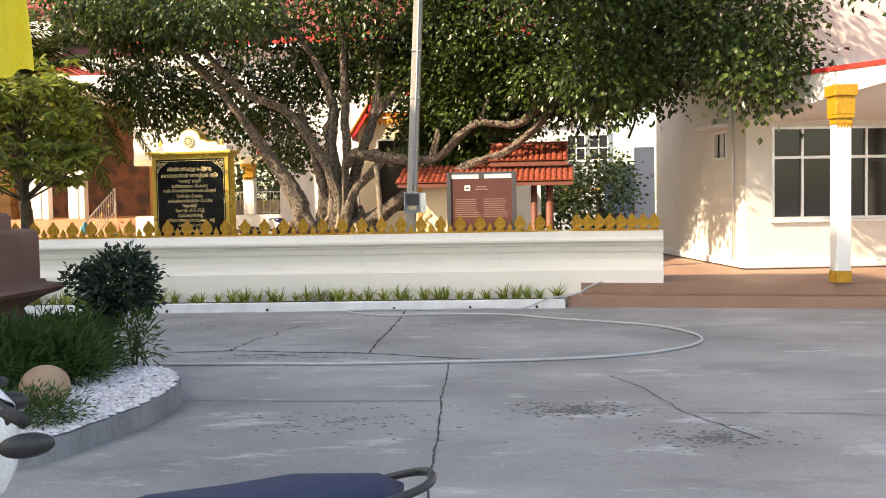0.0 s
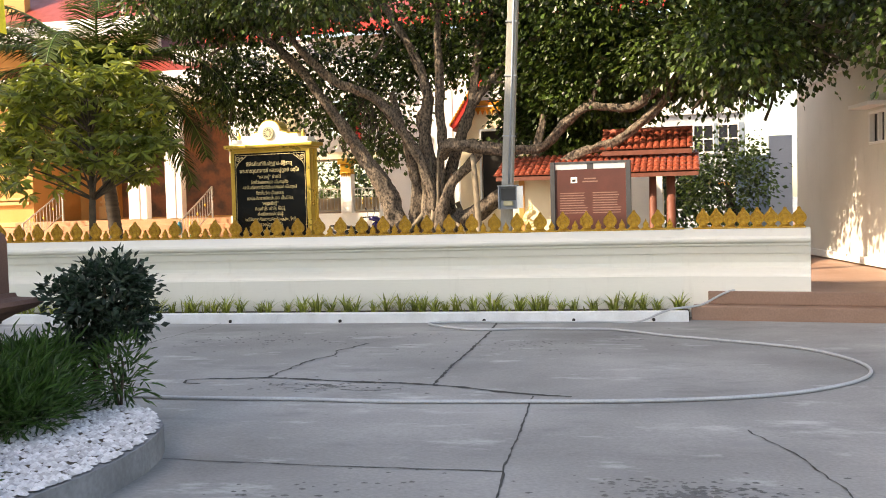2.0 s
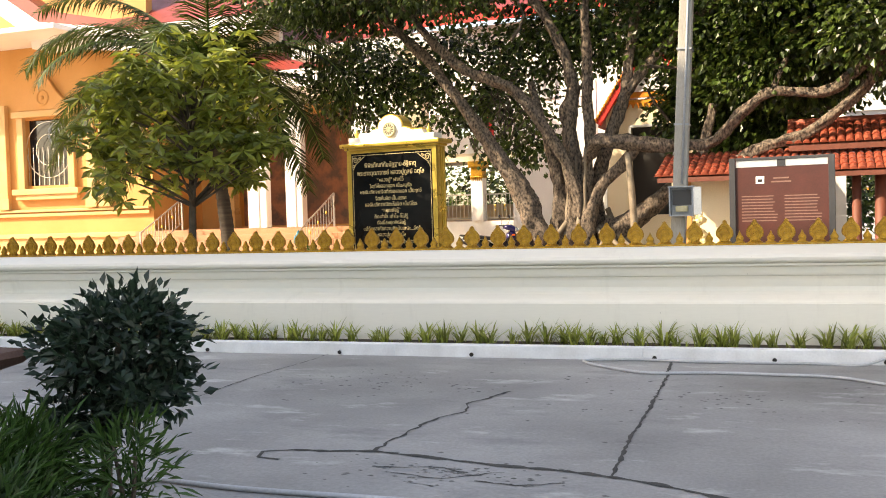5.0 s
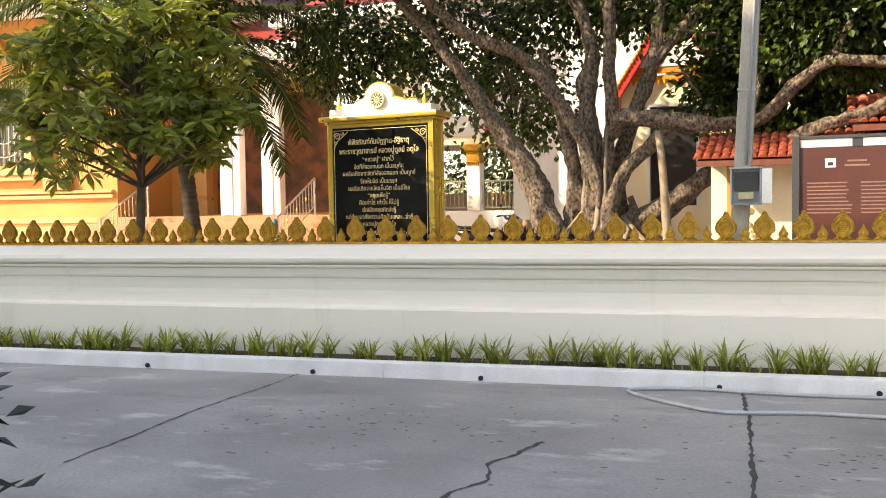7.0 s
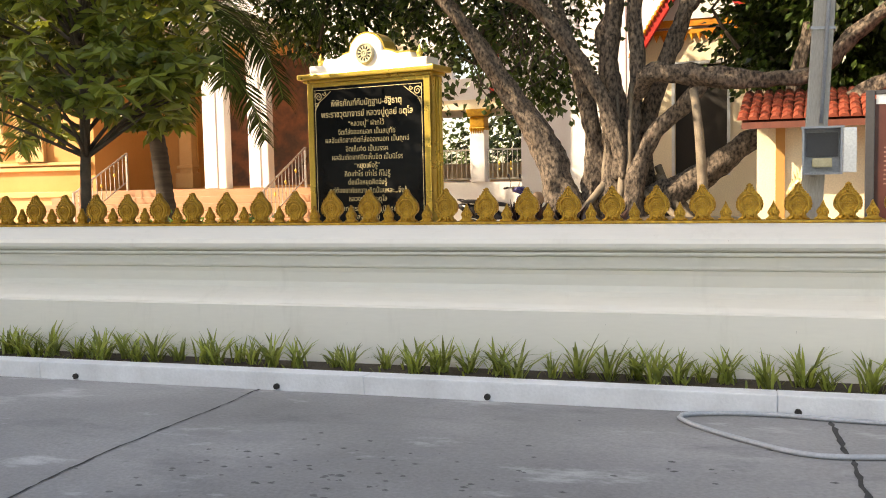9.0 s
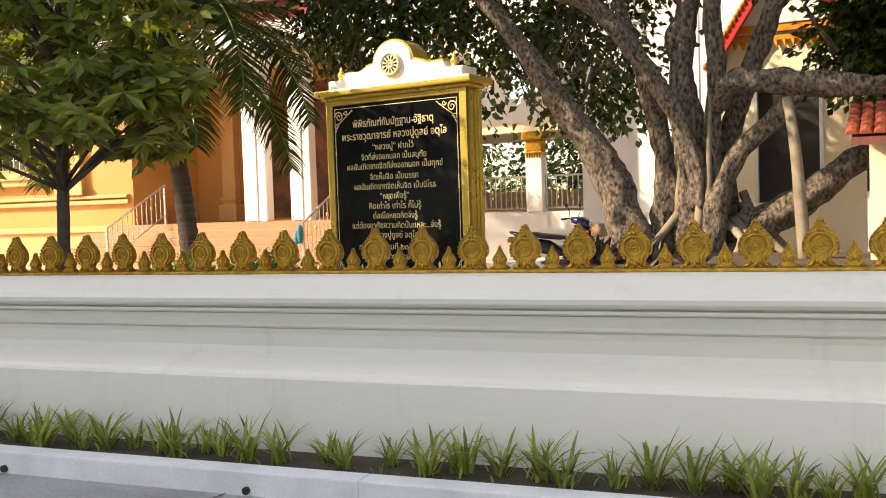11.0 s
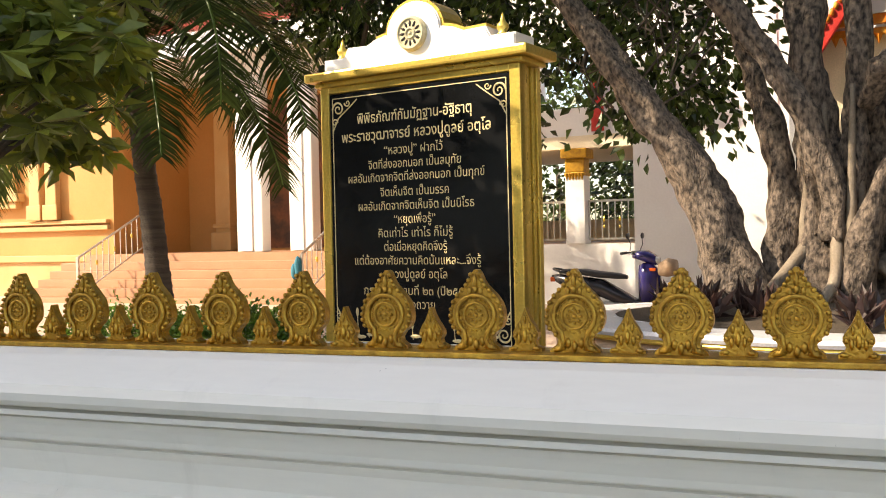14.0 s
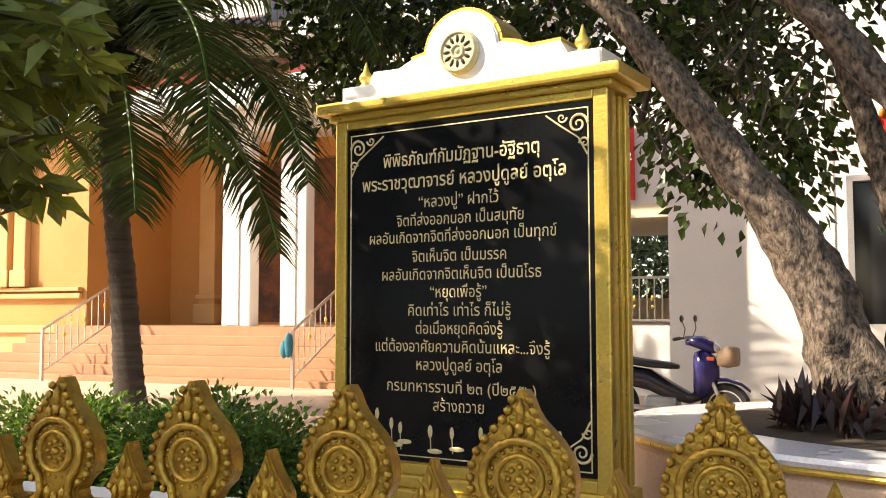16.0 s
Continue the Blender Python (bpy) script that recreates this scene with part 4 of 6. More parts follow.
def serpent_statue(x, y):
    """A rearing crested serpent on a stepped foot."""
    bm = bmesh.new()
    run, rad = smooth_run([(-0.24, 0, 0.46, 0.04), (-0.22, 0, 0.60, 0.085), (-0.02, 0, 0.62, 0.10), (0.10, 0, 0.74, 0.105), (0.04, 0, 0.90, 0.095), (-0.08, 0, 1.00, 0.085), (-0.06, 0, 1.12, 0.075), (0.05, 0, 1.18, 0.07), (0.12, 0, 1.16, 0.035)], 0.03)
    tube(bm, run, [r * (1 + 0.10 * (k % 2)) for k, r in enumerate(rad)], 12)
    for k in range(7):
        t = k / 6
        cx, cz = -0.12 + 0.16 * t, 1.02 + 0.20 * math.sin(math.pi * t * 0.55)
        r = bmesh.ops.create_cone(bm, segments=6, radius1=0.035, radius2=0.0, depth=0.10 + 0.12 * math.sin(math.pi * t))
        bmesh.ops.transform(bm, matrix=Matrix.Translation((cx, 0, cz + 0.10)) @ Matrix.Rotation(radians(-24 + 30 * t), 4, "Y"), verts=r["verts"])
    for k in range(9):
        p = run[int(len(run) * (0.15 + 0.07 * k))]
        r = bmesh.ops.create_cone(bm, segments=5, radius1=0.03, radius2=0.0, depth=0.10)
        bmesh.ops.transform(bm, matrix=Matrix.Translation((p[0] - 0.09, 0, p[2] + 0.03)) @ Matrix.Rotation(radians(-50), 4, "Y"), verts=r["verts"])
    box(bm, -0.36, 0.22, -0.17, 0.17, 0.0, 0.22, 0.02)
    box(bm, -0.32, 0.18, -0.14, 0.14, 0.2205, 0.46, 0.02)
    return solid("serpent_statue", bm, M_NAGA, "cream and gold crested serpent statue beside the shelter", "statue", smooth=False, at=(x, y, CZ), rz=-4)


settle(serpent_statue(-2.25, 20.05), (-2.25, 20.05, CZ), (0, 0, 0), 0, 0.86)

# ---- building beside the terrace ----
RB = Matrix.Translation((4.095, 18.204, 0)) @ Matrix.Rotation(radians(4.96), 4, "Z")
rb = thing("side_building", "white two-storey building with red-edged porch canopy", "building")
rb.matrix_basis = RB


def wall_with_holes(x0, x1, z0, z1, y0, y1, holes):
    """A wall slab in the x-z plane with rectangular openings (x0, x1, z0, z1), sorted along x and not overlapping."""
    bm = bmesh.new()
    x = x0
    for hx0, hx1, hz0, hz1 in holes:
        box(bm, x, hx0, y0, y1, z0, z1)
        if hz0 > z0:
            box(bm, hx0, hx1, y0, y1, z0, hz0)
        if hz1 < z1:
            box(bm, hx0, hx1, y0, y1, hz1, z1)
        x = hx1
    box(bm, x, x1, y0, y1, z0, z1)
    return bm


part("front_wall", wall_with_holes(0, 16, 0.3, 9.5, 0, 0.2, [(0.52, 3.6, 1.25, 3.08), (5.0, 8.0, 1.25, 3.08)]), M_SHADEWHITE, rb)


def left_wall():
    b = wall_with_holes(0, 6.3, 0.3, 9.5, -0.2, 0.0, [(0.9, 1.7, 2.5, 3.1), (1.9, 2.9, 4.9, 6.2), (4.2, 5.2, 4.9, 6.2)])
    bmesh.ops.rotate(b, verts=b.verts, matrix=Matrix.Rotation(radians(90), 3, "Z"))
    bmesh.ops.translate(b, verts=b.verts, vec=(0, 0.2, 0))
    return b


part("side_wall", left_wall(), M_SHADEWHITE, rb)
part("rear_wall", boxes((0.2, 16, 6.3, 6.5, 0.3, 9.5)), M_WHITE, rb)
part("roof_slab", boxes((-0.3, 16, -0.3, 6.8, 9.5, 9.7)), M_WHITE, rb)
part("foot_moulding", boxes((-0.07, 16, -0.07, -0.001, 0.32, 0.46), (-0.07, -0.001, -0.001, 6.5, 0.32, 0.46), bevel=0.012), M_WHITE, rb)
part("string_course", boxes((-0.06, 16, -0.06, -0.001, 4.02, 4.10), (-0.10, 16, -0.10, -0.001, 4.10, 4.22), (-0.06, -0.001, -0.001, 6.5, 4.02, 4.10), (-0.10, -0.001, -0.001, 6.5, 4.10, 4.22), bevel=0.01), M_WHITE, rb)
win = part("window", boxes((0.55, 3.58, 0.10, 0.115, 1.27, 3.06)), M_GLASSD, rb, "dark glass window in white frame")
wf = boxes((0.52, 0.58, 0.03, 0.10, 1.25, 3.08), (3.54, 3.6, 0.03, 0.10, 1.25, 3.08), (0.58, 3.54, 0.03, 0.10, 1.25, 1.31), (0.58, 3.54, 0.03, 0.10, 3.02, 3.08), (0.58, 3.54, 0.04, 0.10, 2.44, 2.50), bevel=0.006)
for x in (1.12, 1.76, 2.4, 3.0):
    box(wf, x, x + 0.05, 0.045, 0.10, 1.31, 3.02, 0.005)
part("window_frame", wf, M_ALU, win)
part("sill", boxes((0.46, 3.66, -0.06, 0.03, 1.20, 1.249), bevel=0.008), M_WHITE, win)
for y0, y1, z0, z1 in ((0.9 + 0.2, 1.7 + 0.2, 2.5, 3.1), (2.1, 3.1, 4.9, 6.2), (4.4, 5.4, 4.9, 6.2)):
    w2 = part("side_window", boxes((0.08, 0.10, y0, y1, z0, z1)), M_GLASSD, rb, "dark side window")
    part("side_window_frame", boxes((-0.02, 0.07, y0, y0 + 0.05, z0, z1), (-0.02, 0.07, y1 - 0.05, y1, z0, z1), (-0.02, 0.07, y0 + 0.05, y1 - 0.05, z0, z0 + 0.05), (-0.02, 0.07, y0 + 0.05, y1 - 0.05, z1 - 0.05, z1), (0.0, 0.07, (y0 + y1) / 2 - 0.02, (y0 + y1) / 2 + 0.02, z0 + 0.05, z1 - 0.05)), M_WHITE, w2)
    part("hood", boxes((-0.35, -0.001, y0 - 0.1, y1 + 0.1, z1 + 0.05, z1 + 0.12), bevel=0.01), M_WHITE, w2)
# canopy: deep at the wall, thin at its outer edge, its open end raked
def raked(prof, x_wall, x_out, x_end):
    """A profile of (y, z), the end at its low x running from x_wall at y = 0 to x_out at y = -4.1."""
    bm = bmesh.new()
    a = [bm.verts.new((x_wall + (x_out - x_wall) * y / -4.1, y, z)) for y, z in prof]
    c = [bm.verts.new((x_end, y, z)) for y, z in prof]
    n = len(prof)
    for k in range(n):
        bm.faces.new((a[k], c[k], c[(k + 1) % n], a[(k + 1) % n]))
    bm.faces.new(a)
    bm.faces.new(c[::-1])
    bmesh.ops.recalc_face_normals(bm, faces=bm.faces[:])
    return bm


part("canopy", raked([(-0.001, 3.18), (-0.001, 3.93), (-4.1, 3.72), (-4.1, 3.50)], 0.0, 0.95, 16.0), M_WHITE, rb, "white porch canopy")
part("canopy_edging", raked([(-0.001, 3.931), (-0.001, 4.0), (-4.14, 3.80), (-4.14, 3.721)], -0.03, 0.92, 16.0), M_RED, rb, "red edging along the canopy")
part("canopy_fascia", boxes((0.93, 16.0, -4.16, -4.101, 3.50, 3.82)), M_RED, rb, "red front fascia")
for x in (0.30, 4.4):
    col = part("column", boxes((x - 0.12, x + 0.12, -3.47, -3.23, 0.50, 2.84), bevel=0.02), M_WHITE, rb, "square white column")
    part("gold_foot", boxes((x - 0.128, x + 0.128, -3.478, -3.222, 0.32, 0.505), bevel=0.01), M_GOLDYEL, col, "yellow-gold painted foot")
    part("gold_capital", boxes((x - 0.135, x + 0.135, -3.485, -3.215, 2.84, 2.90), (x - 0.155, x + 0.155, -3.505, -3.195, 2.93, 2.99), (x - 0.13, x + 0.13, -3.48, -3.22, 2.90, 2.93), (x - 0.16, x + 0.16, -3.51, -3.19, 2.99, 3.28), (x - 0.19, x + 0.19, -3.54, -3.16, 3.28, 3.46), bevel=0.015), M_GOLDYEL, col, "gilded stepped capital")
    b = bmesh.new()
    for k in range(5):
        for (ax, ay) in ((x - 0.10 + k * 0.05, -3.473), ):
            r = bmesh.ops.create_cone(b, segments=4, radius1=0.03, radius2=0.0, depth=0.08)
            bmesh.ops.transform(b, matrix=Matrix.Translation((ax, ay, 2.80)) @ Matrix.Rotation(radians(180), 4, "X") @ Matrix.Diagonal((1, 0.5, 1, 1)), verts=r["verts"])
    part("capital_fringe", b, M_GOLDYEL, col)
part("drain_pipe", tube(bmesh.new(), [(-0.05, 0.6, 0.46), (-0.05, 0.6, 4.0)], 0.025, 8), M_ALU, rb, smooth=True)

# ---- white hall behind the tree ----
HY = 28.05
wh = thing("white_hall", "white hall with railed gallery and red roof", "building")
part("base_wall", boxes((-12.6, -8.1, HY, HY + 0.25, CZ, 1.42)), M_WHITE, wh)
part("gallery_floor", boxes((-12.6, -8.1, HY + 0.25, HY + 6, 1.30, 1.42)), M_PAVE, wh)
part("side_wall", boxes((-8.1, -5.95, HY - 0.02, HY + 0.28, CZ, 6.35)), M_WHITE, wh)
part("right_wall", wall_with_holes(-5.95, -0.4, CZ, 6.35, HY, HY + 0.25, [(-5.75, -4.9, 1.45, 3.3), (-3.6, -2.4, 1.6, 3.2)]), M_WHITE, wh)
part("beam", boxes((-12.6, -8.1, HY, HY + 0.3, 2.95, 3.15)), M_CREAM, wh)
part("upper_wall", wall_with_holes(-12.6, -8.1, 3.15, 6.35, HY + 0.02, HY + 0.25, [(-9.6, -8.6, 3.6, 4.6)]), M_WHITE, wh)
part("end_wall", boxes((-12.6, -0.4, HY + 6, HY + 6.2, CZ, 1.9)), M_CREAM, wh)
part("gallery_ceiling", boxes((-12.6, -0.4, HY + 0.26, HY + 6, 3.18, 3.3)), M_CREAM, wh)
part("upper_lattice", boxes(*[(-7.6 + k * 0.16, -7.55 + k * 0.16, HY - 0.06, HY - 0.025, 4.4, 5.2) for k in range(5)], *[(-7.62, -6.9, HY - 0.065, HY - 0.03, 4.4 + k * 0.19, 4.44 + k * 0.19) for k in range(5)]), M_FARGREY, wh, "grey lattice vent")


def rail_run(parent, x0, x1, y, z0, h, step=0.105):
    r = part("railing", boxes((x0, x1, y - 0.02, y + 0.02, z0 + h - 0.035, z0 + h), (x0, x1, y - 0.015, y + 0.015, z0 + 0.06, z0 + 0.09)), M_STEEL, parent, "steel baluster railing")
    me = finish(boxes((-0.008, 0.008, -0.008, 0.008, 0.09, h - 0.035)), False)
    n = int((x1 - x0) / step)
    for k in range(n + 1):
        o = part("baluster", me, M_STEEL, r)
        o.matrix_basis = pose(x0 + (x1 - x0) * k / n, y, z0)
    for k in range(2):
        xx = x0 + (x1 - x0) * (0.33 + 0.34 * k)
        b = bmesh.new()
        blob(b, xx, y, z0 + h * 0.55, 0.022, 0.012, 0.05)
        blob(b, xx, y, z0 + h * 0.38, 0.018, 0.012, 0.03)
        part("gilt_motif", b, M_GOLDB, r)


def gilt_column(parent, x, y, z0, z1, s=0.16, material=None):
    c = part("column", boxes((x - s, x + s, y - s, y + s, z0, z1 - 0.42), bevel=0.015), material or M_WHITE, parent)
    part("capital", boxes((x - s * 1.08, x + s * 1.08, y - s * 1.08, y + s * 1.08, z1 - 0.44, z1 - 0.38), (x - s * 1.0, x + s * 1.0, y - s, y + s, z1 - 0.38, z1 - 0.16), (x - s * 1.35, x + s * 1.35, y - s * 1.35, y + s * 1.35, z1 - 0.16, z1), bevel=0.02), M_GOLDYEL, c, "gilded capital")
    b = bmesh.new()
    for k in range(6):
        r = bmesh.ops.create_cone(b, segments=4, radius1=s * 0.25, radius2=0, depth=0.12)
        bmesh.ops.transform(b, matrix=Matrix.Translation((x - s + s * 0.2 + k * s * 0.32, y - s * 1.02, z1 - 0.46)) @ Matrix.Rotation(radians(180), 4, "X"), verts=r["verts"])
    part("capital_fringe", b, M_GOLDYEL, c)


gilt_column(wh, -9.05, HY + 0.12, 1.42, 2.95)
gilt_column(wh, -8.5, HY + 3.5, 1.42, 2.95, 0.16, M_ORANGE2)
gilt_column(wh, -11.6, HY + 0.12, 1.42, 2.95)
rail_run(wh, -11.4, -9.25, HY + 0.12, 1.42, 0.70)
rail_run(wh, -8.87, -8.12, HY + 0.12, 1.42, 0.70)
rail_run(wh, -8.3, -6.0, HY + 5.0, 1.42, 0.70)
part("tall_column", boxes((-10.2, -9.75, 26.2, 26.65, CZ, 5.6), bevel=0.02), M_CREAM, wh, "tall cream column")
part("tall_beam", boxes((-13.2, -9.3, 26.1, 26.75, 5.6, 5.9), bevel=0.02), M_WHITE, wh)
b = bmesh.new()
prism_x(b, [(27.6, 6.47), (27.6, 6.6), (34.0, 10.25), (34.0, 10.05)], -13.0, 0.0)
part("roof", b, M_ROOF, wh, "red tiled roof slope")
part("eave_fascia", boxes((-13.0, 0.0, 27.52, 27.599, 6.36, 6.63)), M_RED, wh)
part("cloth_banner", boxes((-8.75, -8.55, HY - 0.06, HY - 0.03, 3.2, 4.3)), M_RED, wh, "hanging red banner")
dk = part("doorway_leaf", boxes((-5.75, -4.9, HY + 0.1, HY + 0.13, 1.45, 3.3)), M_GLASSD, wh, "dark glazed doorway")
part("doorway_frame", boxes((-5.80, -5.72, HY - 0.03, HY + 0.05, 1.42, 3.36), (-4.93, -4.85, HY - 0.03, HY + 0.05, 1.42, 3.36), (-5.80, -4.85, HY - 0.03, HY + 0.05, 3.3, 3.38)), M_ALU, dk)
part("hall_window", boxes((-3.6, -2.4, HY + 0.1, HY + 0.13, 1.6, 3.2)), M_GLASSD, wh, "dark window")

settle(wh, (-9.2, 28.05, 1.856), (0.696, 0.691, 0.03), -3.62, 1.047)

# porch with a gilded red gable, seen through the branches
pg = thing("gabled_porch", "cream porch with gilded red gable roof", "porch")
PX, PYY = -4.30, 26.0
part("porch_wall", wall_with_holes(PX - 1.0, PX + 1.05, CZ, 3.95, PYY, PYY + 0.2, [(PX - 0.45, PX + 0.42, 1.45, 3.35)]), M_CREAM, pg)
# dark sheet across the doorway stands for the shaded inside
part("doorway_shade", boxes((PX - 0.45, PX + 0.42, PYY + 0.12, PYY + 0.15, 1.45, 3.35)), M_DARK, pg, "dark sheet standing for shade in the open doorway")
part("door_frame", boxes((PX - 0.50, PX - 0.45, PYY - 0.03, PYY + 0.06, 1.45, 3.40), (PX + 0.42, PX + 0.47, PYY - 0.03, PYY + 0.06, 1.45, 3.40), (PX - 0.45, PX + 0.42, PYY - 0.03, PYY + 0.06, 3.35, 3.40)), M_ALU, pg)
part("lintel", boxes((PX - 0.85, PX + 0.9, PYY - 0.10, PYY - 0.001, 3.98, 4.10), (PX - 0.8, PX + 0.85, PYY - 0.06, PYY - 0.001, 3.86, 3.94), bevel=0.01), M_ORED, pg, "orange-red gilded lintel")
b = bmesh.new()
for k in range(14):
    r = bmesh.ops.create_cone(b, segments=4, radius1=0.05, radius2=0, depth=0.12)
    bmesh.ops.transform(b, matrix=Matrix.Translation((PX - 0.75 + k * 0.12, PYY - 0.05, 3.80)) @ Matrix.Rotation(radians(180), 4, "X"), verts=r["verts"])
part("lintel_fringe", b, M_ORED, pg)
APEX = 5.25
for s in (-1, 1):
    b = bmesh.new()
    a, c = Vector((PX + 0.02, PYY - 0.25, APEX)), Vector((PX + 0.02 + s * 1.15, PYY - 0.25, 3.45))
    nrm = Vector((-(c - a).z, 0, (c - a).x)).normalized() * 0.085
    q = [(a.x - nrm.x, a.z - nrm.z), (c.x - nrm.x, c.z - nrm.z), (c.x + nrm.x, c.z + nrm.z), (a.x + nrm.x, a.z + nrm.z)]
    prism_y(b, q, PYY - 0.3, PYY - 0.2, 0.01)
    bb = part("bargeboard", b, M_RED, pg, "red carved bargeboard")
    b = bmesh.new()
    for k in range(24):
        p = a.lerp(c, (k + 0.5) / 24)
        blob(b, p.x + s * 0.05, PYY - 0.31, p.z + 0.04, 0.035, 0.03, 0.055)
    part("gilt_scales", b, M_ORED, bb, smooth=True)
    b = bmesh.new()
    prism_y(b, [(a.x, a.z), (c.x, c.z), (c.x, c.z - 0.08), (a.x, a.z - 0.08)], PYY - 0.2, PYY + 1.9)
    part("roof_slope", b, M_ROOF, pg)
b = bmesh.new()
prism_y(b, [(PX - 0.8, 4.101), (PX + 0.84, 4.101), (PX + 0.02, 5.2)], PYY - 0.12, PYY + 0.1)
part("gable_panel", b, M_WHITE, pg)

settle(pg, (-4.0, 26.0, 2.912), (0.786, 0.301, 0.12), -3.75, 1.051)

# ---- orange hall with stairs ----
oh = thing("orange_hall", "orange temple hall with white columns and red roof", "building")
OYY = 29.3
part("front_wall", wall_with_holes(-34, -19.9, CZ, 9.5, OYY, OYY + 0.3, [(-24.75, -23.0, 2.95, 5.08)]), M_ORANGE, oh)
part("return_wall", boxes((-20.2, -19.9, OYY + 0.3, OYY + 2.6, CZ, 6.2)), M_ORANGE, oh)
part("inner_wall", wall_with_holes(-19.9, -12.2, 1.40, 6.0, OYY + 2.6, OYY + 2.85, [(-18.45, -13.6, 1.45, 5.0)]), M_ORANGE, oh)
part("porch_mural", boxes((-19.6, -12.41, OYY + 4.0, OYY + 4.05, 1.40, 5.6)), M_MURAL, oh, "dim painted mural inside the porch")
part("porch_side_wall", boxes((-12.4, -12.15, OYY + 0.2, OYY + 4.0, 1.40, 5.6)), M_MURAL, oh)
part("porch_floor", boxes((-20.2, -12.0, 28.75, OYY + 6, CZ + 0.01, 1.40)), M_STAIR, oh)
for k in range(5):
    part("stair_step", boxes((-20.6 + 0.0, -12.6, 27.15 + 0.32 * k, 28.75, CZ + (0.001 if k == 0 else 0.165 * k + 0.001), CZ + 0.165 * (k + 1)), bevel=0.008), M_STAIR, oh)
part("wall_plinth", boxes((-34, -20.21, OYY - 0.25, OYY - 0.001, CZ, 1.25), (-34, -20.21, OYY - 0.32, OYY - 0.001, 1.25, 1.40), bevel=0.015), M_ORANGE2, oh, "moulded orange plinth")
part("wall_band", boxes((-34, -20.0, OYY - 0.10, OYY - 0.001, 1.95, 2.06), (-34, -20.0, OYY - 0.14, OYY - 0.001, 2.10, 2.18), bevel=0.012), M_ORANGE2, oh)
for x, w in ((-16.38, 0.62), (-15.12, 0.54)):
    c = part("white_column", boxes((x, x + w, 28.98, 29.28, 1.40, 5.4), bevel=0.03), M_WHITE, oh, "square white porch column")
    part("column_rib", boxes((x + 0.08, x + w * 0.62, 28.955, 28.98, 1.42, 5.35), bevel=0.01), M_WHITE, c)
for x in (-21.6, -22.1, -25.6):
    p = part("pilaster", boxes((x - 0.16, x + 0.16, OYY - 0.16, OYY - 0.001, 2.2, 5.6), bevel=0.02), M_ORANGE2, oh, "pale orange pilaster")
    part("pilaster_foot", boxes((x - 0.22, x + 0.22, OYY - 0.2, OYY - 0.161, 2.2, 2.55), bevel=0.02), M_ORANGE2, p)
for x in (-18.9,):
    part("door_pilaster", boxes((x, x + 0.42, OYY + 2.3, OYY + 2.6, 1.41, 5.2), (x - 0.08, x + 0.5, OYY + 2.2, OYY + 2.6, 1.41, 1.85), (x - 0.05, x + 0.47, OYY + 2.24, OYY + 2.6, 1.95, 2.05), bevel=0.03), M_ORANGE2, oh, "ornate orange door pilaster")
hw = part("hall_window", boxes((-24.75, -23.0, OYY + 0.18, OYY + 0.2, 2.95, 5.08)), M_GLASSD, oh, "dark window with iron grille")
part("window_surround", boxes((-25.0, -24.75, OYY - 0.14, OYY - 0.001, 2.85, 5.15), (-23.0, -22.75, OYY - 0.14, OYY - 0.001, 2.85, 5.15), (-25.15, -22.6, OYY - 0.2, OYY - 0.001, 5.15, 5.35), (-25.2, -22.55, OYY - 0.24, OYY - 0.001, 2.66, 2.85), (-25.1, -22.65, OYY - 0.18, OYY - 0.001, 2.50, 2.66), bevel=0.02), M_ORANGE2, hw, "moulded orange surround")
b = prism_y(bmesh.new(), [(-25.05, 5.351), (-22.7, 5.351), (-23.3, 5.9), (-23.6, 6.3), (-23.87, 6.8), (-24.15, 6.3), (-24.45, 5.9)], OYY - 0.16, OYY - 0.001, 0.02)
part("window_pediment", b, M_ORANGE, hw)
b = bmesh.new()
ring_bm(b, 0.22, 0.04, OYY - 0.16, 0.03, at=(-23.87, 5.75))
blob(b, -23.87, OYY - 0.17, 5.75, 0.08, 0.03, 0.08)
part("pediment_wheel", b, M_ORANGE, hw, smooth=True)
gr = bmesh.new()
for k in range(9):
    x = -24.7 + k * 0.2
    box(gr, x, x + 0.015, OYY + 0.02, OYY + 0.035, 2.96, 4.2)
for r in (0.5, 0.9):
    ring_bm(gr, r, 0.012, OYY + 0.03, 0.012, at=(-23.87, 4.1))
part("window_grille", gr, M_STEEL, hw, "curved iron grille")
b = bmesh.new()
ring_bm(b, 0.36, 0.05, OYY + 0.17, 0.02, at=(-23.6, 4.6))
ring_bm(b, 0.16, 0.04, OYY + 0.17, 0.02, at=(-23.6, 4.6))
for k in range(8):
    blob(b, -23.6 + 0.25 * math.cos(k * 0.785), OYY + 0.165, 4.6 + 0.25 * math.sin(k * 0.785), 0.04, 0.01, 0.04)
part("window_emblem", b, M_GATE, hw, "pale blue wheel emblem on the glass")
part("eave_soffit", boxes((-34, -21.5, 27.1, OYY - 0.001, 7.4, 7.55), bevel=0.01), M_WHITE, oh, "deep white eave")
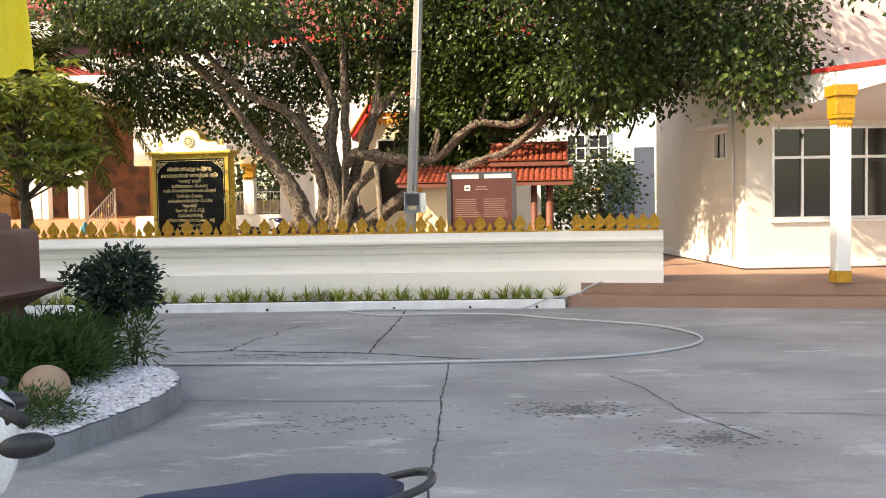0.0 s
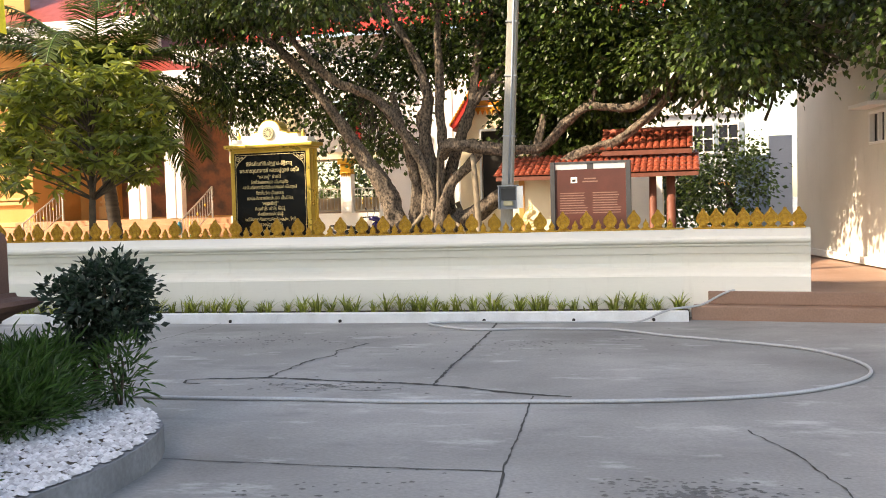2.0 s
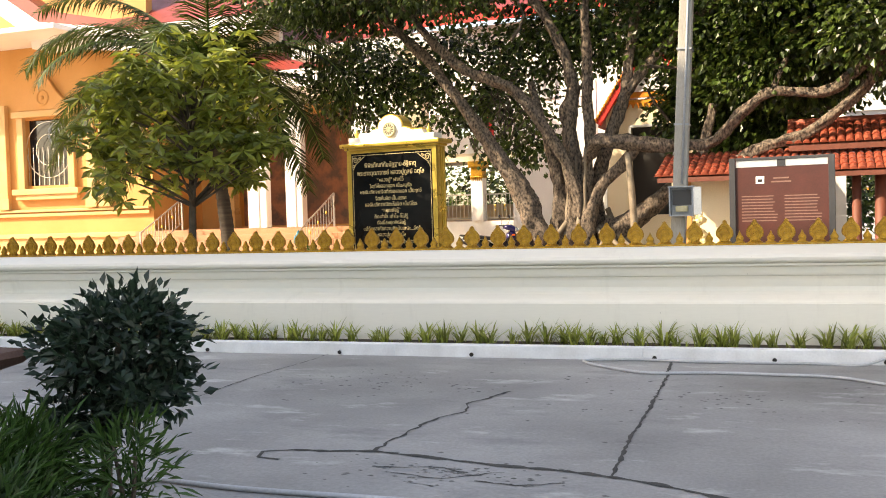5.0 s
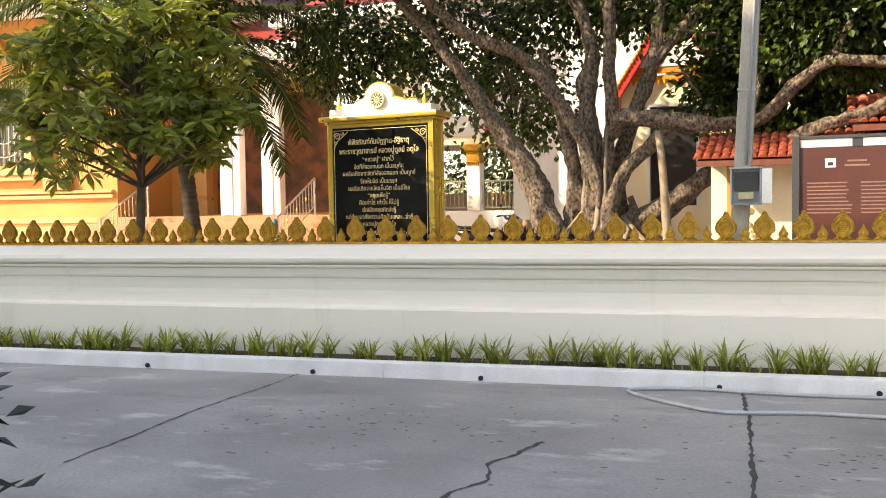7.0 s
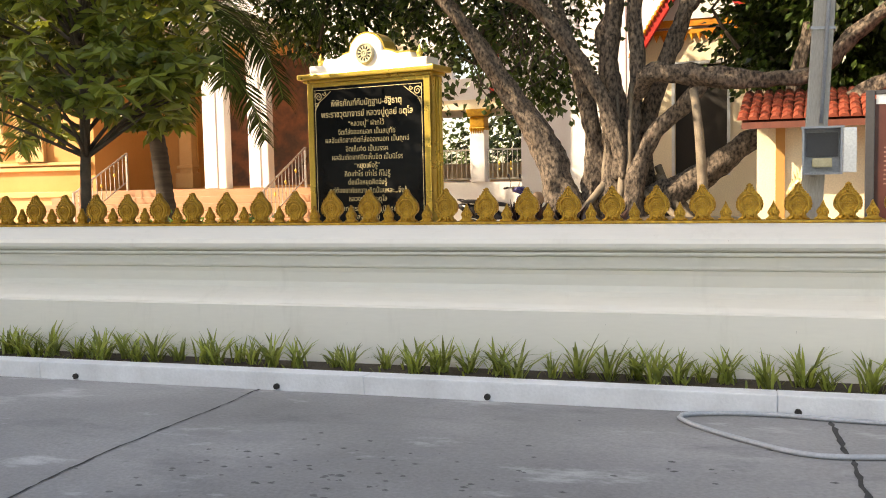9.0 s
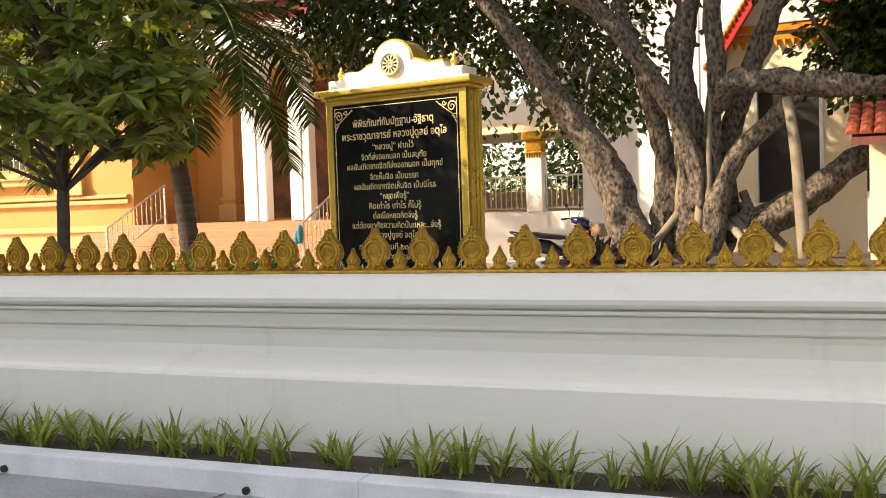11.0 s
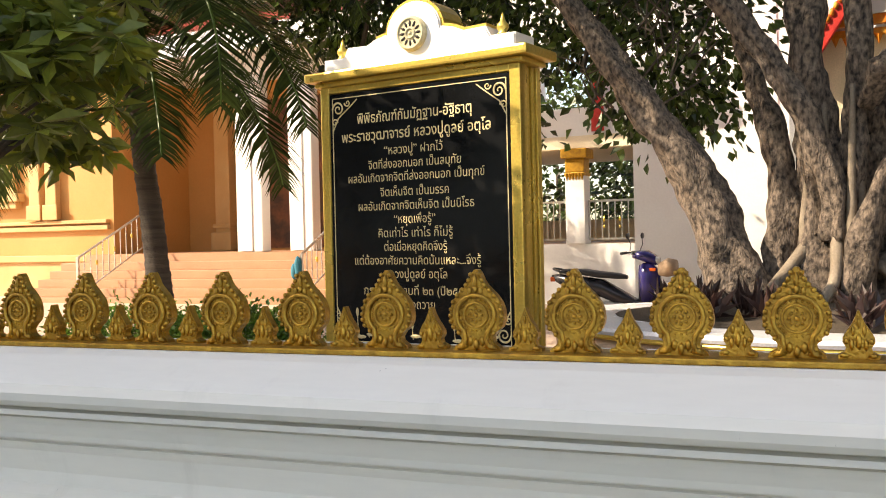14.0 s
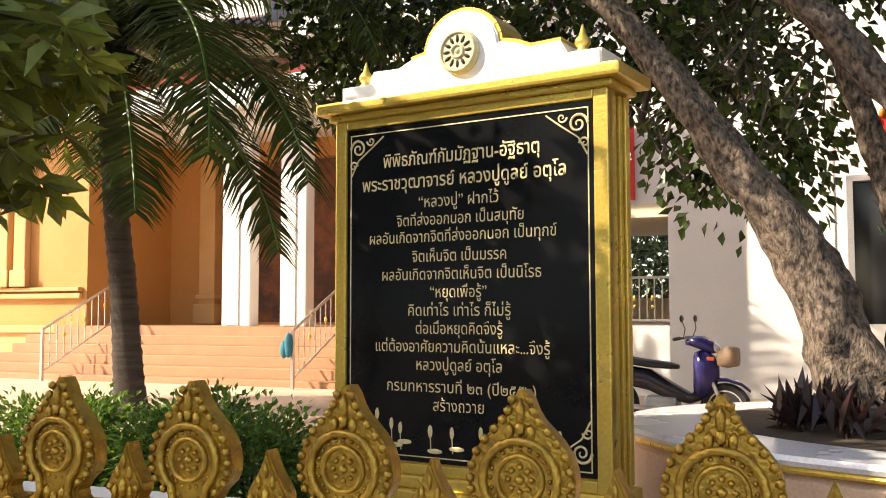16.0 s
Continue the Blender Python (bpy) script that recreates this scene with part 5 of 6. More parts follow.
# porch roof: white fascia over the columns, red slope behind
b = bmesh.new()
prism_x(b, [(28.3, 5.35), (28.3, 5.75), (36, 10.3), (36, 9.9)], -20.2, -11.9)
part("porch_roof", b, M_ROOF, oh, "red tiled porch roof")
part("porch_fascia", boxes((-20.6, -11.85, 28.2, 28.299, 5.30, 5.78), bevel=0.015), M_WHITE, oh, "white eave fascia")
part("porch_beam", boxes((-17.4, -12.0, 28.9, 29.6, 5.0, 5.40), bevel=0.02), M_WHITE, oh)
part("porch_soffit", boxes((-20.2, -11.9, 28.31, OYY + 6, 5.41, 5.46)), M_WHITE, oh)
# main gable of the hall: white bargeboard sweeping down to the eave
b = bmesh.new()
prism_y(b, [(-29.0, 11.2), (-23.6, 7.55), (-23.5, 7.15), (-19.2, 6.75), (-19.2, 7.35), (-23.2, 7.95), (-29.0, 11.8)], OYY - 0.9, OYY - 0.75)
part("bargeboard", b, M_WHITE, oh, "white bargeboard")
b = bmesh.new()
prism_y(b, [(-29.0, 11.8), (-23.2, 7.951), (-19.2, 7.351), (-19.2, 7.5), (-23.0, 8.3), (-29.0, 12.2)], OYY - 0.9, OYY + 4)
part("main_roof", b, M_ROOF, oh, "red tiled roof")
b = bmesh.new()
prism_x(b, [(OYY - 0.7, 7.35), (OYY - 0.7, 7.5), (OYY + 6, 12.5), (OYY + 6, 12.2)], -23.0, -15.2)
part("main_roof_slope", b, M_ROOF, oh)
part("main_eave", boxes((-23.0, -15.2, OYY - 0.8, OYY - 0.701, 7.0, 7.52)), M_WHITE, oh)
part("upper_side_wall", boxes((-19.9, -15.6, OYY + 0.5, OYY + 0.7, 6.2, 7.3)), M_CREAM, oh)


settle(oh, *HALL_AT)


def stair_rail(x, name_label):
    e = thing("stair_railing", name_label, "railing", group="stair railings")
    p0, p1 = Vector((x, 26.9, CZ)), Vector((x, 28.9, 1.45))
    part("post", boxes((x - 0.025, x + 0.025, p0.y - 0.025, p0.y + 0.025, p0.z, p0.z + 0.98)), M_STEEL, e)
    part("top_post", boxes((x - 0.025, x + 0.025, p1.y - 0.025, p1.y + 0.025, p1.z - 0.05, p1.z + 0.90)), M_STEEL, e)
    part("top_rail", tube(bmesh.new(), [p0 + Vector((0, 0, 0.96)), p1 + Vector((0, 0, 0.88))], 0.025, 8), M_STEEL, e)
    part("bottom_rail", tube(bmesh.new(), [p0 + Vector((0, 0, 0.22)), p1 + Vector((0, 0, 0.18))], 0.016, 8), M_STEEL, e)
    for k in range(1, 12):
        p = p0.lerp(p1, k / 12)
        part("baluster", boxes((x - 0.008, x + 0.008, p.y - 0.008, p.y + 0.008, p.z + 0.20, p.z + 0.93)), M_STEEL, e)
    for k in (3, 6, 9):
        p = p0.lerp(p1, k / 12)
        b = bmesh.new()
        blob(b, x, p.y, p.z + 0.6, 0.03, 0.03, 0.06)
        part("gilt_motif", b, M_GOLDB, e)
    return settle(e, *HALL_AT)


stair_rail(-18.6, "steel stair railing with gilt motifs on orange stairs")
stair_rail(-13.55, "steel stair railing with a cloth tied to it")
cl = bmesh.new()
blob(cl, -13.60, 26.85, 1.15, 0.07, 0.05, 0.20, 2)
blob(cl, -13.68, 26.85, 1.08, 0.06, 0.05, 0.14, 2)
settle(solid("hanging_cloth", cl, M_CLOTHBL, "teal cloth hung on the stair rail post", "cloth", smooth=True), *HALL_AT)

# ---- distance ----
fb = thing("far_house", "far grey-white house with shuttered windows", "house")
part("wall", boxes((-2.5, 3.2, 50, 50.3, 0, 9)), M_FARGREY, fb)
part("roof", boxes((-3.0, 3.6, 49.4, 54, 9, 9.2)), M_FARGREY, fb)
part("white_band", boxes((-2.5, 3.2, 49.8, 49.999, 5.6, 6.2)), M_WHITE, fb)
for x in (0.75, 1.95):
    w = part("window", boxes((x, x + 0.9, 49.93, 49.96, 3.7, 5.0)), M_GLASSD, fb, "white-framed window")
    part("window_frame", boxes((x - 0.06, x, 49.88, 49.97, 3.6, 5.1), (x + 0.9, x + 0.96, 49.88, 49.97, 3.6, 5.1), (x, x + 0.9, 49.88, 49.97, 3.6, 3.7), (x, x + 0.9, 49.88, 49.97, 5.0, 5.1), (x + 0.42, x + 0.48, 49.88, 49.925, 3.7, 5.0), (x, x + 0.9, 49.88, 49.925, 4.3, 4.36)), M_WHITE, w)
    part("shutter", boxes((x + 0.97, x + 1.2, 49.88, 49.95, 3.6, 5.1)), M_GATE, w)
bal = bmesh.new()
for k in range(16):
    lathe(bal, [(0.05, 1.3), (0.09, 1.55), (0.05, 1.8), (0.06, 2.0)], 8, (0.2 + k * 0.19, 48.5, 0))
part("balustrade", bal, M_WHITE, fb)
part("balustrade_rail", boxes((0, 3.2, 48.4, 48.6, 2.0, 2.12)), M_ORED, fb)
gt = thing("courtyard_gate", "blue-grey sheet metal gate", "gate", (3.1, 38.0, 0.2))
part("leaf", boxes((-1.1, 0.1, 0, 0.06, 0.1, 2.9)), M_GATE, gt)
part("gate_post", boxes((0.1, 0.9, -0.1, 0.2, 0, 3.6)), M_FARGREY, gt)
settle(fb, (1.187, 50.0, 4.925), (2.818, 1.113, 0.19), -3.75)
settle(gt, (3.0, 38.0, 1.9), (1.924, 0.403, 0.018), -3.75)
rngf = np.random.default_rng(31)
for i, e in enumerate([[(-9.5, 40, 2.6, 4.0, 2.0, 2.4, 150)], [(-1.0, 40, 2.2, 2.2, 1.5, 1.8, 110)], [(-15, 45, 4, 5, 3, 4, 170)], [(-26, 50, 5, 8, 3, 5, 200)], [(1.2, 27, 1.9, 1.0, 1.0, 1.2, 90)]]):
    t = thing("distant_tree" if i < 4 else "garden_shrub", "dark green tree standing behind the halls" if i < 4 else "green garden shrub beside the shelter", "tree" if i < 4 else "shrub")
    p, o = crown_points(e, rngf, 0.5 if i < 4 else 0.25, 30)
    part("crown", leaves(p, o, 0.26 if i < 4 else 0.13, 0.18 if i < 4 else 0.09, rngf), M_LEAF, t)
    x, y, z = e[0][:3]
    part("trunk", limb(bmesh.new(), [(x, y, 0.0, 0.2), (x + 0.1, y, z * 0.6, 0.14), (x, y, z, 0.06)], 8, step=0.5), M_BARK2, t, smooth=True)
    settle(t, *FAR_AT)

# unseen stepped block added on the near side to cast shade over the yard
sh2 = thing("added_shade_block", "unseen stepped block added to shade the yard", "building")
part("wall", boxes((-36, -18, 2.001, 6.5, 0, 16.8)), M_CREAM, sh2)
part("mid_shade_block", boxes((-36, -18, 6.501, 8.2, 0, 14.3)), M_CREAM, sh2)
part("porch_wall", boxes((-36, -18, 8.201, 9.8, 0, 12.6)), M_CREAM, sh2)
part("rear_wall", boxes((-36, -18, -32, 2.0, 0, 20.5)), M_CREAM, sh2)
part("roof", boxes((-36.4, -18.0, 2.001, 6.5, 16.801, 17.0), (-36.4, -18.0, -32, 2.0, 20.5, 20.7)), M_ROOF, sh2)

settle(sh2, *FAR_AT)

# ---- the great fig tree in its round planter ----
rngt = np.random.default_rng(11)
pl = thing("tree_planter", "raised oval tree planter with white marble rim", "planter")
part("body", lathe(bmesh.new(), [(1, -0.01), (1, 0.40), (0.985, 0.44)], 56, (-4.55, 21.0, CZ), 2.38, 1.75), M_PLANTBOX, pl)
part("gold_band", lathe(bmesh.new(), [(1.012, 0.441), (1.016, 0.455), (1.012, 0.475)], 56, (-4.55, 21.0, CZ), 2.38, 1.75), M_GOLDB, pl)
part("rim", lathe(bmesh.new(), [(1.02, 0.476), (1.028, 0.50), (1.02, 0.525), (0.80, 0.530), (0.795, 0.476)], 56, (-4.55, 21.0, CZ), 2.38, 1.75), M_MARBLE, pl, "white marble coping")
part("planter_soil", lathe(bmesh.new(), [(0.80, 0.531), (0.5, 0.56), (0.1, 0.60)], 40, (-4.55, 21.0, CZ), 2.38, 1.75), M_SOIL, pl)

settle(pl, *PLANTER_AT)

tree = thing("fig_tree", "spreading old fig tree with several pale-barked stems", "tree")
STEMS = [
    # leaning stem on the sign's side
    [(-5.25, 20.6, 0.90, 0.286), (-5.43, 20.6, 1.38, 0.227), (-5.65, 20.6, 1.93, 0.189), (-6.1, 20.6, 2.63, 0.134), (-6.52, 20.6, 3.26, 0.113), (-6.95, 20.65, 3.80, 0.097), (-7.35, 20.8, 4.3, 0.095), (-8.3, 20.9, 5.15, 0.067), (-8.9, 21.0, 5.6, 0.027)],
    [(-4.98, 20.75, 0.90, 0.202), (-5.08, 20.75, 1.33, 0.160), (-5.04, 20.75, 1.91, 0.126), (-5.10, 20.75, 2.27, 0.101), (-5.3, 20.9, 2.9, 0.085), (-5.6, 21.1, 3.8, 0.057)],
    # dark crossing stem
    [(-4.66, 20.5, 1.5, 0.126), (-4.69, 20.45, 1.89, 0.113), (-4.96, 20.45, 2.59, 0.097), (-5.35, 20.45, 3.19, 0.101), (-5.75, 20.45, 3.63, 0.099), (-6.6, 20.5, 4.05, 0.095), (-7.3, 20.6, 4.7, 0.076), (-8.2, 20.7, 5.9, 0.036)],
    # straight middle stems
    [(-4.72, 20.75, 0.90, 0.302), (-4.78, 20.75, 1.36, 0.227), (-4.77, 20.75, 1.9, 0.197), (-4.82, 20.75, 2.34, 0.155), (-4.85, 20.75, 2.78, 0.147), (-4.86, 20.75, 3.22, 0.151), (-4.80, 20.8, 3.65, 0.116), (-5.1, 20.9, 4.5, 0.095), (-5.7, 20.9, 5.5, 0.072), (-6.4, 21.0, 6.6, 0.036)],
    [(-4.62, 20.6, 1.3, 0.126), (-4.57, 20.6, 1.89, 0.113), (-4.52, 20.6, 2.53, 0.097), (-4.50, 20.6, 2.96, 0.105), (-4.52, 20.6, 3.48, 0.090), (-4.6, 20.8, 5.4, 0.076), (-4.9, 20.9, 7.0, 0.046)],
    [(-4.45, 20.95, 0.90, 0.210), (-4.48, 20.95, 1.89, 0.131), (-4.31, 20.95, 2.59, 0.116), (-4.10, 20.95, 3.14, 0.105), (-3.95, 20.95, 3.6, 0.087), (-3.8, 21.0, 4.7, 0.085), (-3.3, 21.1, 5.6, 0.072), (-2.6, 21.2, 6.8, 0.036)],
    # bent stem with the knotted elbow
    [(-4.55, 20.45, 0.90, 0.168), (-4.52, 20.4, 1.37, 0.126), (-4.32, 20.4, 1.91, 0.105), (-4.07, 20.38, 2.2, 0.092), (-3.86, 20.3, 2.37, 0.095), (-3.72, 20.25, 2.55, 0.095)],
    # long level limb
    [(-4.45, 20.4, 2.45, 0.092), (-4.30, 20.2, 2.66, 0.116), (-3.91, 20.2, 2.65, 0.139), (-3.59, 20.2, 2.59, 0.134), (-3.25, 20.2, 2.56, 0.109), (-2.87, 20.2, 2.54, 0.087), (-2.52, 20.2, 2.60, 0.085), (-2.15, 20.2, 2.98, 0.085), (-1.7, 20.1, 3.24, 0.084), (-1.0, 20.0, 3.18, 0.090), (-0.45, 19.8, 3.55, 0.081), (0.5, 19.2, 4.2, 0.064), (1.8, 18.2, 4.6, 0.046), (3.0, 17.2, 4.8, 0.027)],
    [(-2.75, 20.3, 2.1, 0.046), (-1.8, 20.0, 2.45, 0.090), (-1.25, 20.0, 2.62, 0.079), (-0.8, 20.0, 2.92, 0.090), (-0.3, 20.0, 3.5, 0.081), (0.2, 20.2, 4.4, 0.064), (0.9, 20.4, 5.6, 0.036)],
    [(-3.95, 20.95, 3.5, 0.090), (-3.3, 20.9, 4.2, 0.072), (-2.3, 20.7, 4.9, 0.054), (-1.2, 20.5, 5.5, 0.027)],
    [(-1.7, 20.1, 3.28, 0.054), (-1.55, 20.0, 3.6, 0.041), (-1.5, 20.0, 3.7, 0.027)],
    [(-8.25, 20.9, 5.1, 0.054), (-7.9, 20.9, 5.15, 0.054), (-7.75, 20.8, 5.6, 0.041)],
    # heavy dark low limb on the shelter's side
    [(-4.55, 20.75, 0.92, 0.227), (-4.30, 20.7, 1.15, 0.210), (-3.91, 20.7, 1.43, 0.176), (-3.49, 20.7, 1.71, 0.155), (-3.09, 20.7, 1.99, 0.113), (-2.85, 20.7, 2.23, 0.092), (-2.6, 20.8, 3.2, 0.067)],
]
for i, L in enumerate(STEMS):
    part("stem", limb(bmesh.new(), [(x, y, z, r * 0.86) for x, y, z, r in L], 22, 0.55, i * 3.1, 0.05), M_BARK, tree, "pale grey flaking bark", smooth=True)
b = bmesh.new()
rr = random.Random(8)
for i in range(26):
    a = rr.uniform(0, 6.28)
    x, y = -4.6 + 0.35 * math.cos(a), 20.75 + 0.28 * math.sin(a)
    q = [(x, y, 1.35 + rr.uniform(-0.1, 0.3), 0.05)]
    for k in range(1, 5):
        q.append((x + math.cos(a + rr.uniform(-0.3, 0.3)) * 0.26 * k, y + math.sin(a) * 0.2 * k, max(0.93, 1.3 - 0.12 * k * k), 0.05 - 0.008 * k))
    part("surface_root", limb(bmesh.new(), q, 7, 0.2, i, 0.1), M_ROOT, tree, smooth=True)
for i in range(5):
    x, y = rr.uniform(-5.3, -4.5), rr.uniform(20.35, 20.6)
    q = [(x, y, 0.93, 0.05), (x + rr.uniform(-0.1, 0.1), y, 1.6, 0.035), (x * 0.7 - 4.6 * 0.3, y + 0.1, 2.6, 0.02)]
    part("aerial_root", limb(bmesh.new(), q, 7, 0.2, i, 0.2), M_ROOT, tree, smooth=True)
b = bmesh.new()
limb(b, [(-3.78, 19.95, 2.45, 0.045), (-3.70, 19.75, 2.0, 0.05), (-3.62, 19.65, 0.93, 0.058)], 8, 0.1, 1, 0.2)
part("prop_post", b, M_ROOT, tree, "pale prop under the low limb", smooth=True)
# unseen clump at y 15.6 and clump at x -8.6 added to cast dapples
CROWN = [(-1.0, 20.6, 5.3, 2.1, 1.9, 1.5, 400), (1.2, 20.2, 4.95, 1.5, 1.9, 1.6, 260), (0.3, 19.8, 4.0, 1.5, 1.2, 0.6, 160), (2.4, 17.2, 4.8, 1.4, 1.3, 1.0, 95), (2.9, 16.9, 3.8, 0.75, 0.8, 0.75, 80), (4.3, 16.2, 5.3, 1.2, 0.8, 0.6, 40),
         (-8.3, 20.8, 6.2, 2.0, 1.5, 1.0, 170), (-5.6, 21.0, 6.3, 1.9, 1.7, 1.2, 150), (-3.0, 20.8, 6.2, 2.2, 1.8, 1.4, 280), (-9.4, 22.6, 4.35, 1.1, 0.7, 0.85, 130), (-7.3, 22.4, 4.2, 1.1, 0.7, 0.9, 110),
         (-6.2, 21.9, 3.3, 0.8, 0.6, 0.7, 60), (-2.0, 21.6, 4.3, 1.1, 0.9, 0.9, 180), (-7.9, 21.6, 2.9, 0.5, 0.5, 0.5, 24), (-2.6, 22.2, 3.4, 0.6, 0.5, 0.6, 40), (-1.5, 20.9, 4.1, 1.3, 0.9, 0.8, 260), (-1.5, 21.2, 3.7, 1.2, 0.6, 0.5, 130), (-9.2, 20.9, 5.7, 1.5, 1.0, 0.6, 150), (-7.3, 21.0, 5.6, 1.2, 0.8, 0.5, 90), (-1.9, 22.4, 3.5, 0.9, 0.5, 0.55, 140), (-8.6, 18.8, 5.7, 1.3, 0.9, 0.4, 80), (-2.75, 22.2, 3.25, 0.75, 0.4, 0.5, 130), (-2.2, 22.0, 3.9, 1.0, 0.4, 0.6, 170), (-1.9, 21.9, 2.95, 0.7, 0.3, 0.35, 80), (-2.3, 22.3, 2.95, 0.6, 0.4, 0.4, 70), (0.3, 21.4, 4.2, 1.4, 0.8, 0.9, 170),
         (-4.3, 21.7, 4.9, 1.2, 0.7, 0.8, 130), (-5.6, 21.9, 4.6, 0.8, 0.6, 0.6, 60), (-2.8, 21.3, 4.5, 1.0, 0.7, 0.9, 130), (0.3, 15.6, 6.6, 2.8, 1.8, 0.8, 220), (-2.0, 20.0, 8.6, 5.0, 4.0, 0.9, 140),
         (1.4, 18.8, 5.0, 1.4, 1.1, 1.1, 110), (2.5, 18.4, 5.4, 1.2, 0.9, 0.9, 60), (0.3, 16.8, 5.3, 1.2, 0.9, 0.8, 150), (-6.4, 18.6, 5.3, 1.4, 1.0, 0.45, 105), (0.65, 17.85, 3.8, 0.9, 0.7, 0.5, 90)]
p, o = crown_points(CROWN, rngt, 0.26, 27)
part("crown", leaves(p, o, 0.118, 0.092, rngt, droop=0.8), M_LEAF, tree)
b = bmesh.new()
for i in range(60):
    e = CROWN[rr.randrange(len(CROWN))]
    x, y, z = [e[k] + rr.uniform(-0.8, 0.8) * e[k + 3] for k in range(3)]
    limb(b, [(x, y, z, 0.012), (x + rr.uniform(-0.4, 0.4), y + rr.uniform(-0.3, 0.3), z - rr.uniform(0.1, 0.5), 0.02), (x + rr.uniform(-0.7, 0.7), y, z - rr.uniform(0.4, 0.9), 0.03)], 5, 0.1, i, 0.25)
for i in range(26):
    x, z = rr.uniform(-6.6, -5.6), rr.uniform(2.5, 3.4)
    limb(b, [(x, 20.9, z, 0.012), (x + rr.uniform(-0.3, 0.5), 21.0, z + rr.uniform(0.1, 0.5), 0.008), (x + rr.uniform(-0.5, 0.8), 21.1, z + rr.uniform(0.3, 0.8), 0.004)], 4, 0.1, i, 0.2)
part("twig_tangle", b, M_BARK2, tree)["kind"] = "stuff"
settle(tree, *FIG_AT)

for k, (x, y) in enumerate([(-5.9, 20.3), (-5.6, 20.1), (-5.3, 20.35), (-5.75, 20.55), (-5.1, 19.95), (-4.6, 19.8)]):
    n = 34
    q = np.repeat(np.array([[x, y, 0.97]]), n, 0) + rngt.normal(0, 0.05, (n, 3)) * np.array([1, 1, 0.3])
    oo = rngt.normal(0, 0.7, (n, 3)) + np.array([0, 0, 1.6])
    settle(solid("purple_bromeliad", leaves(q, oo, 0.26, 0.075, rngt, droop=-0.3), M_PURPLE, "dark purple strap-leaved plant under the tree", "plant", group="purple plants under the tree"), *PLANTER_AT)

# ---- slender broad-leaved tree ----
bt = thing("broadleaf_tree", "slender young tree with whorled bright green leaves", "tree")
b = bmesh.new()
limb(b, [(-10.05, 17.5, CZ, 0.075), (-10.02, 17.5, 1.4, 0.06), (-9.98, 17.5, 2.5, 0.05), (-9.95, 17.5, 3.6, 0.03), (-9.9, 17.5, 4.3, 0.012)], 10, 0.15, 2)
tips = []
for i in range(150):
    a, r = rr.uniform(0, 6.28), rr.uniform(0.5, 1.0) ** 0.6
    z = rr.uniform(2.35, 4.3)
    wdt = 1.62 * (1 - max(0, (z - 3.5)) * 0.75) * (0.85 if z < 2.6 else 1)
    x, y = -10.15 + wdt * r * math.cos(a) * 1.0, 17.5 + 0.95 * r * math.sin(a)
    tips.append((x, y, z))
    if i < 44:
        limb(b, [(-9.98, 17.5, max(1.9, z - 0.7), 0.025), ((x - 9.98) / 2, (y + 17.5) / 2, z - 0.25, 0.016), (x, y, z, 0.008)], 6, 0.1, i, 0.2)
part("trunk", b, M_BARK2, bt, smooth=True)
q, oo = [], []
for x, y, z in tips:
    for w in range(3):
        c = np.array([x, y, z]) + rngt.normal(0, 0.17, 3)
        for k in range(10):
            a = k * 2 * math.pi / 10 + rngt.uniform(-0.2, 0.2)
            q.append(c)
            oo.append((math.cos(a) * 1.5, math.sin(a) * 1.5, rngt.uniform(-0.3, 0.7)))
part("crown", leaves(np.array(q), np.array(oo), 0.25, 0.092, rngt, droop=0.6, tip=0.6), M_LEAF2, bt)

settle(bt, (-10.028, 17.5, 2.189), (-0.116, 0.323, -0.012), -3.35, 1.042)

# ---- coconut palm ----
pt = thing("coconut_palm", "coconut palm with arching feathery fronds", "palm tree")
PC = Vector((-13.42, 22.9, 4.75))
b = bmesh.new()
run, rad = smooth_run([(-13.0, 22.9, CZ, 0.26), (-13.05, 22.9, 0.9, 0.17), (-13.2, 22.9, 2.2, 0.14), (-13.38, 22.9, 3.5, 0.125), (PC.x, PC.y, PC.z, 0.15)], 0.05)
rad = [r * (1 + 0.06 * (1 if i % 3 == 0 else 0)) for i, r in enumerate(rad)]
tube(b, run, rad, 14, 0.08)
part("trunk", b, M_PALMT, pt, "ringed grey trunk", smooth=True)
b = bmesh.new()
for i in range(30):
    a = rr.uniform(0, 6.28)
    tube(b, [PC + Vector((0.1 * math.cos(a), 0.1 * math.sin(a), -0.25)), PC + Vector((0.3 * math.cos(a), 0.3 * math.sin(a), 0.15 + 0.2 * rr.random()))], [0.06, 0.02], 5)
part("fibre_sheath", b, M_PALMT, pt)


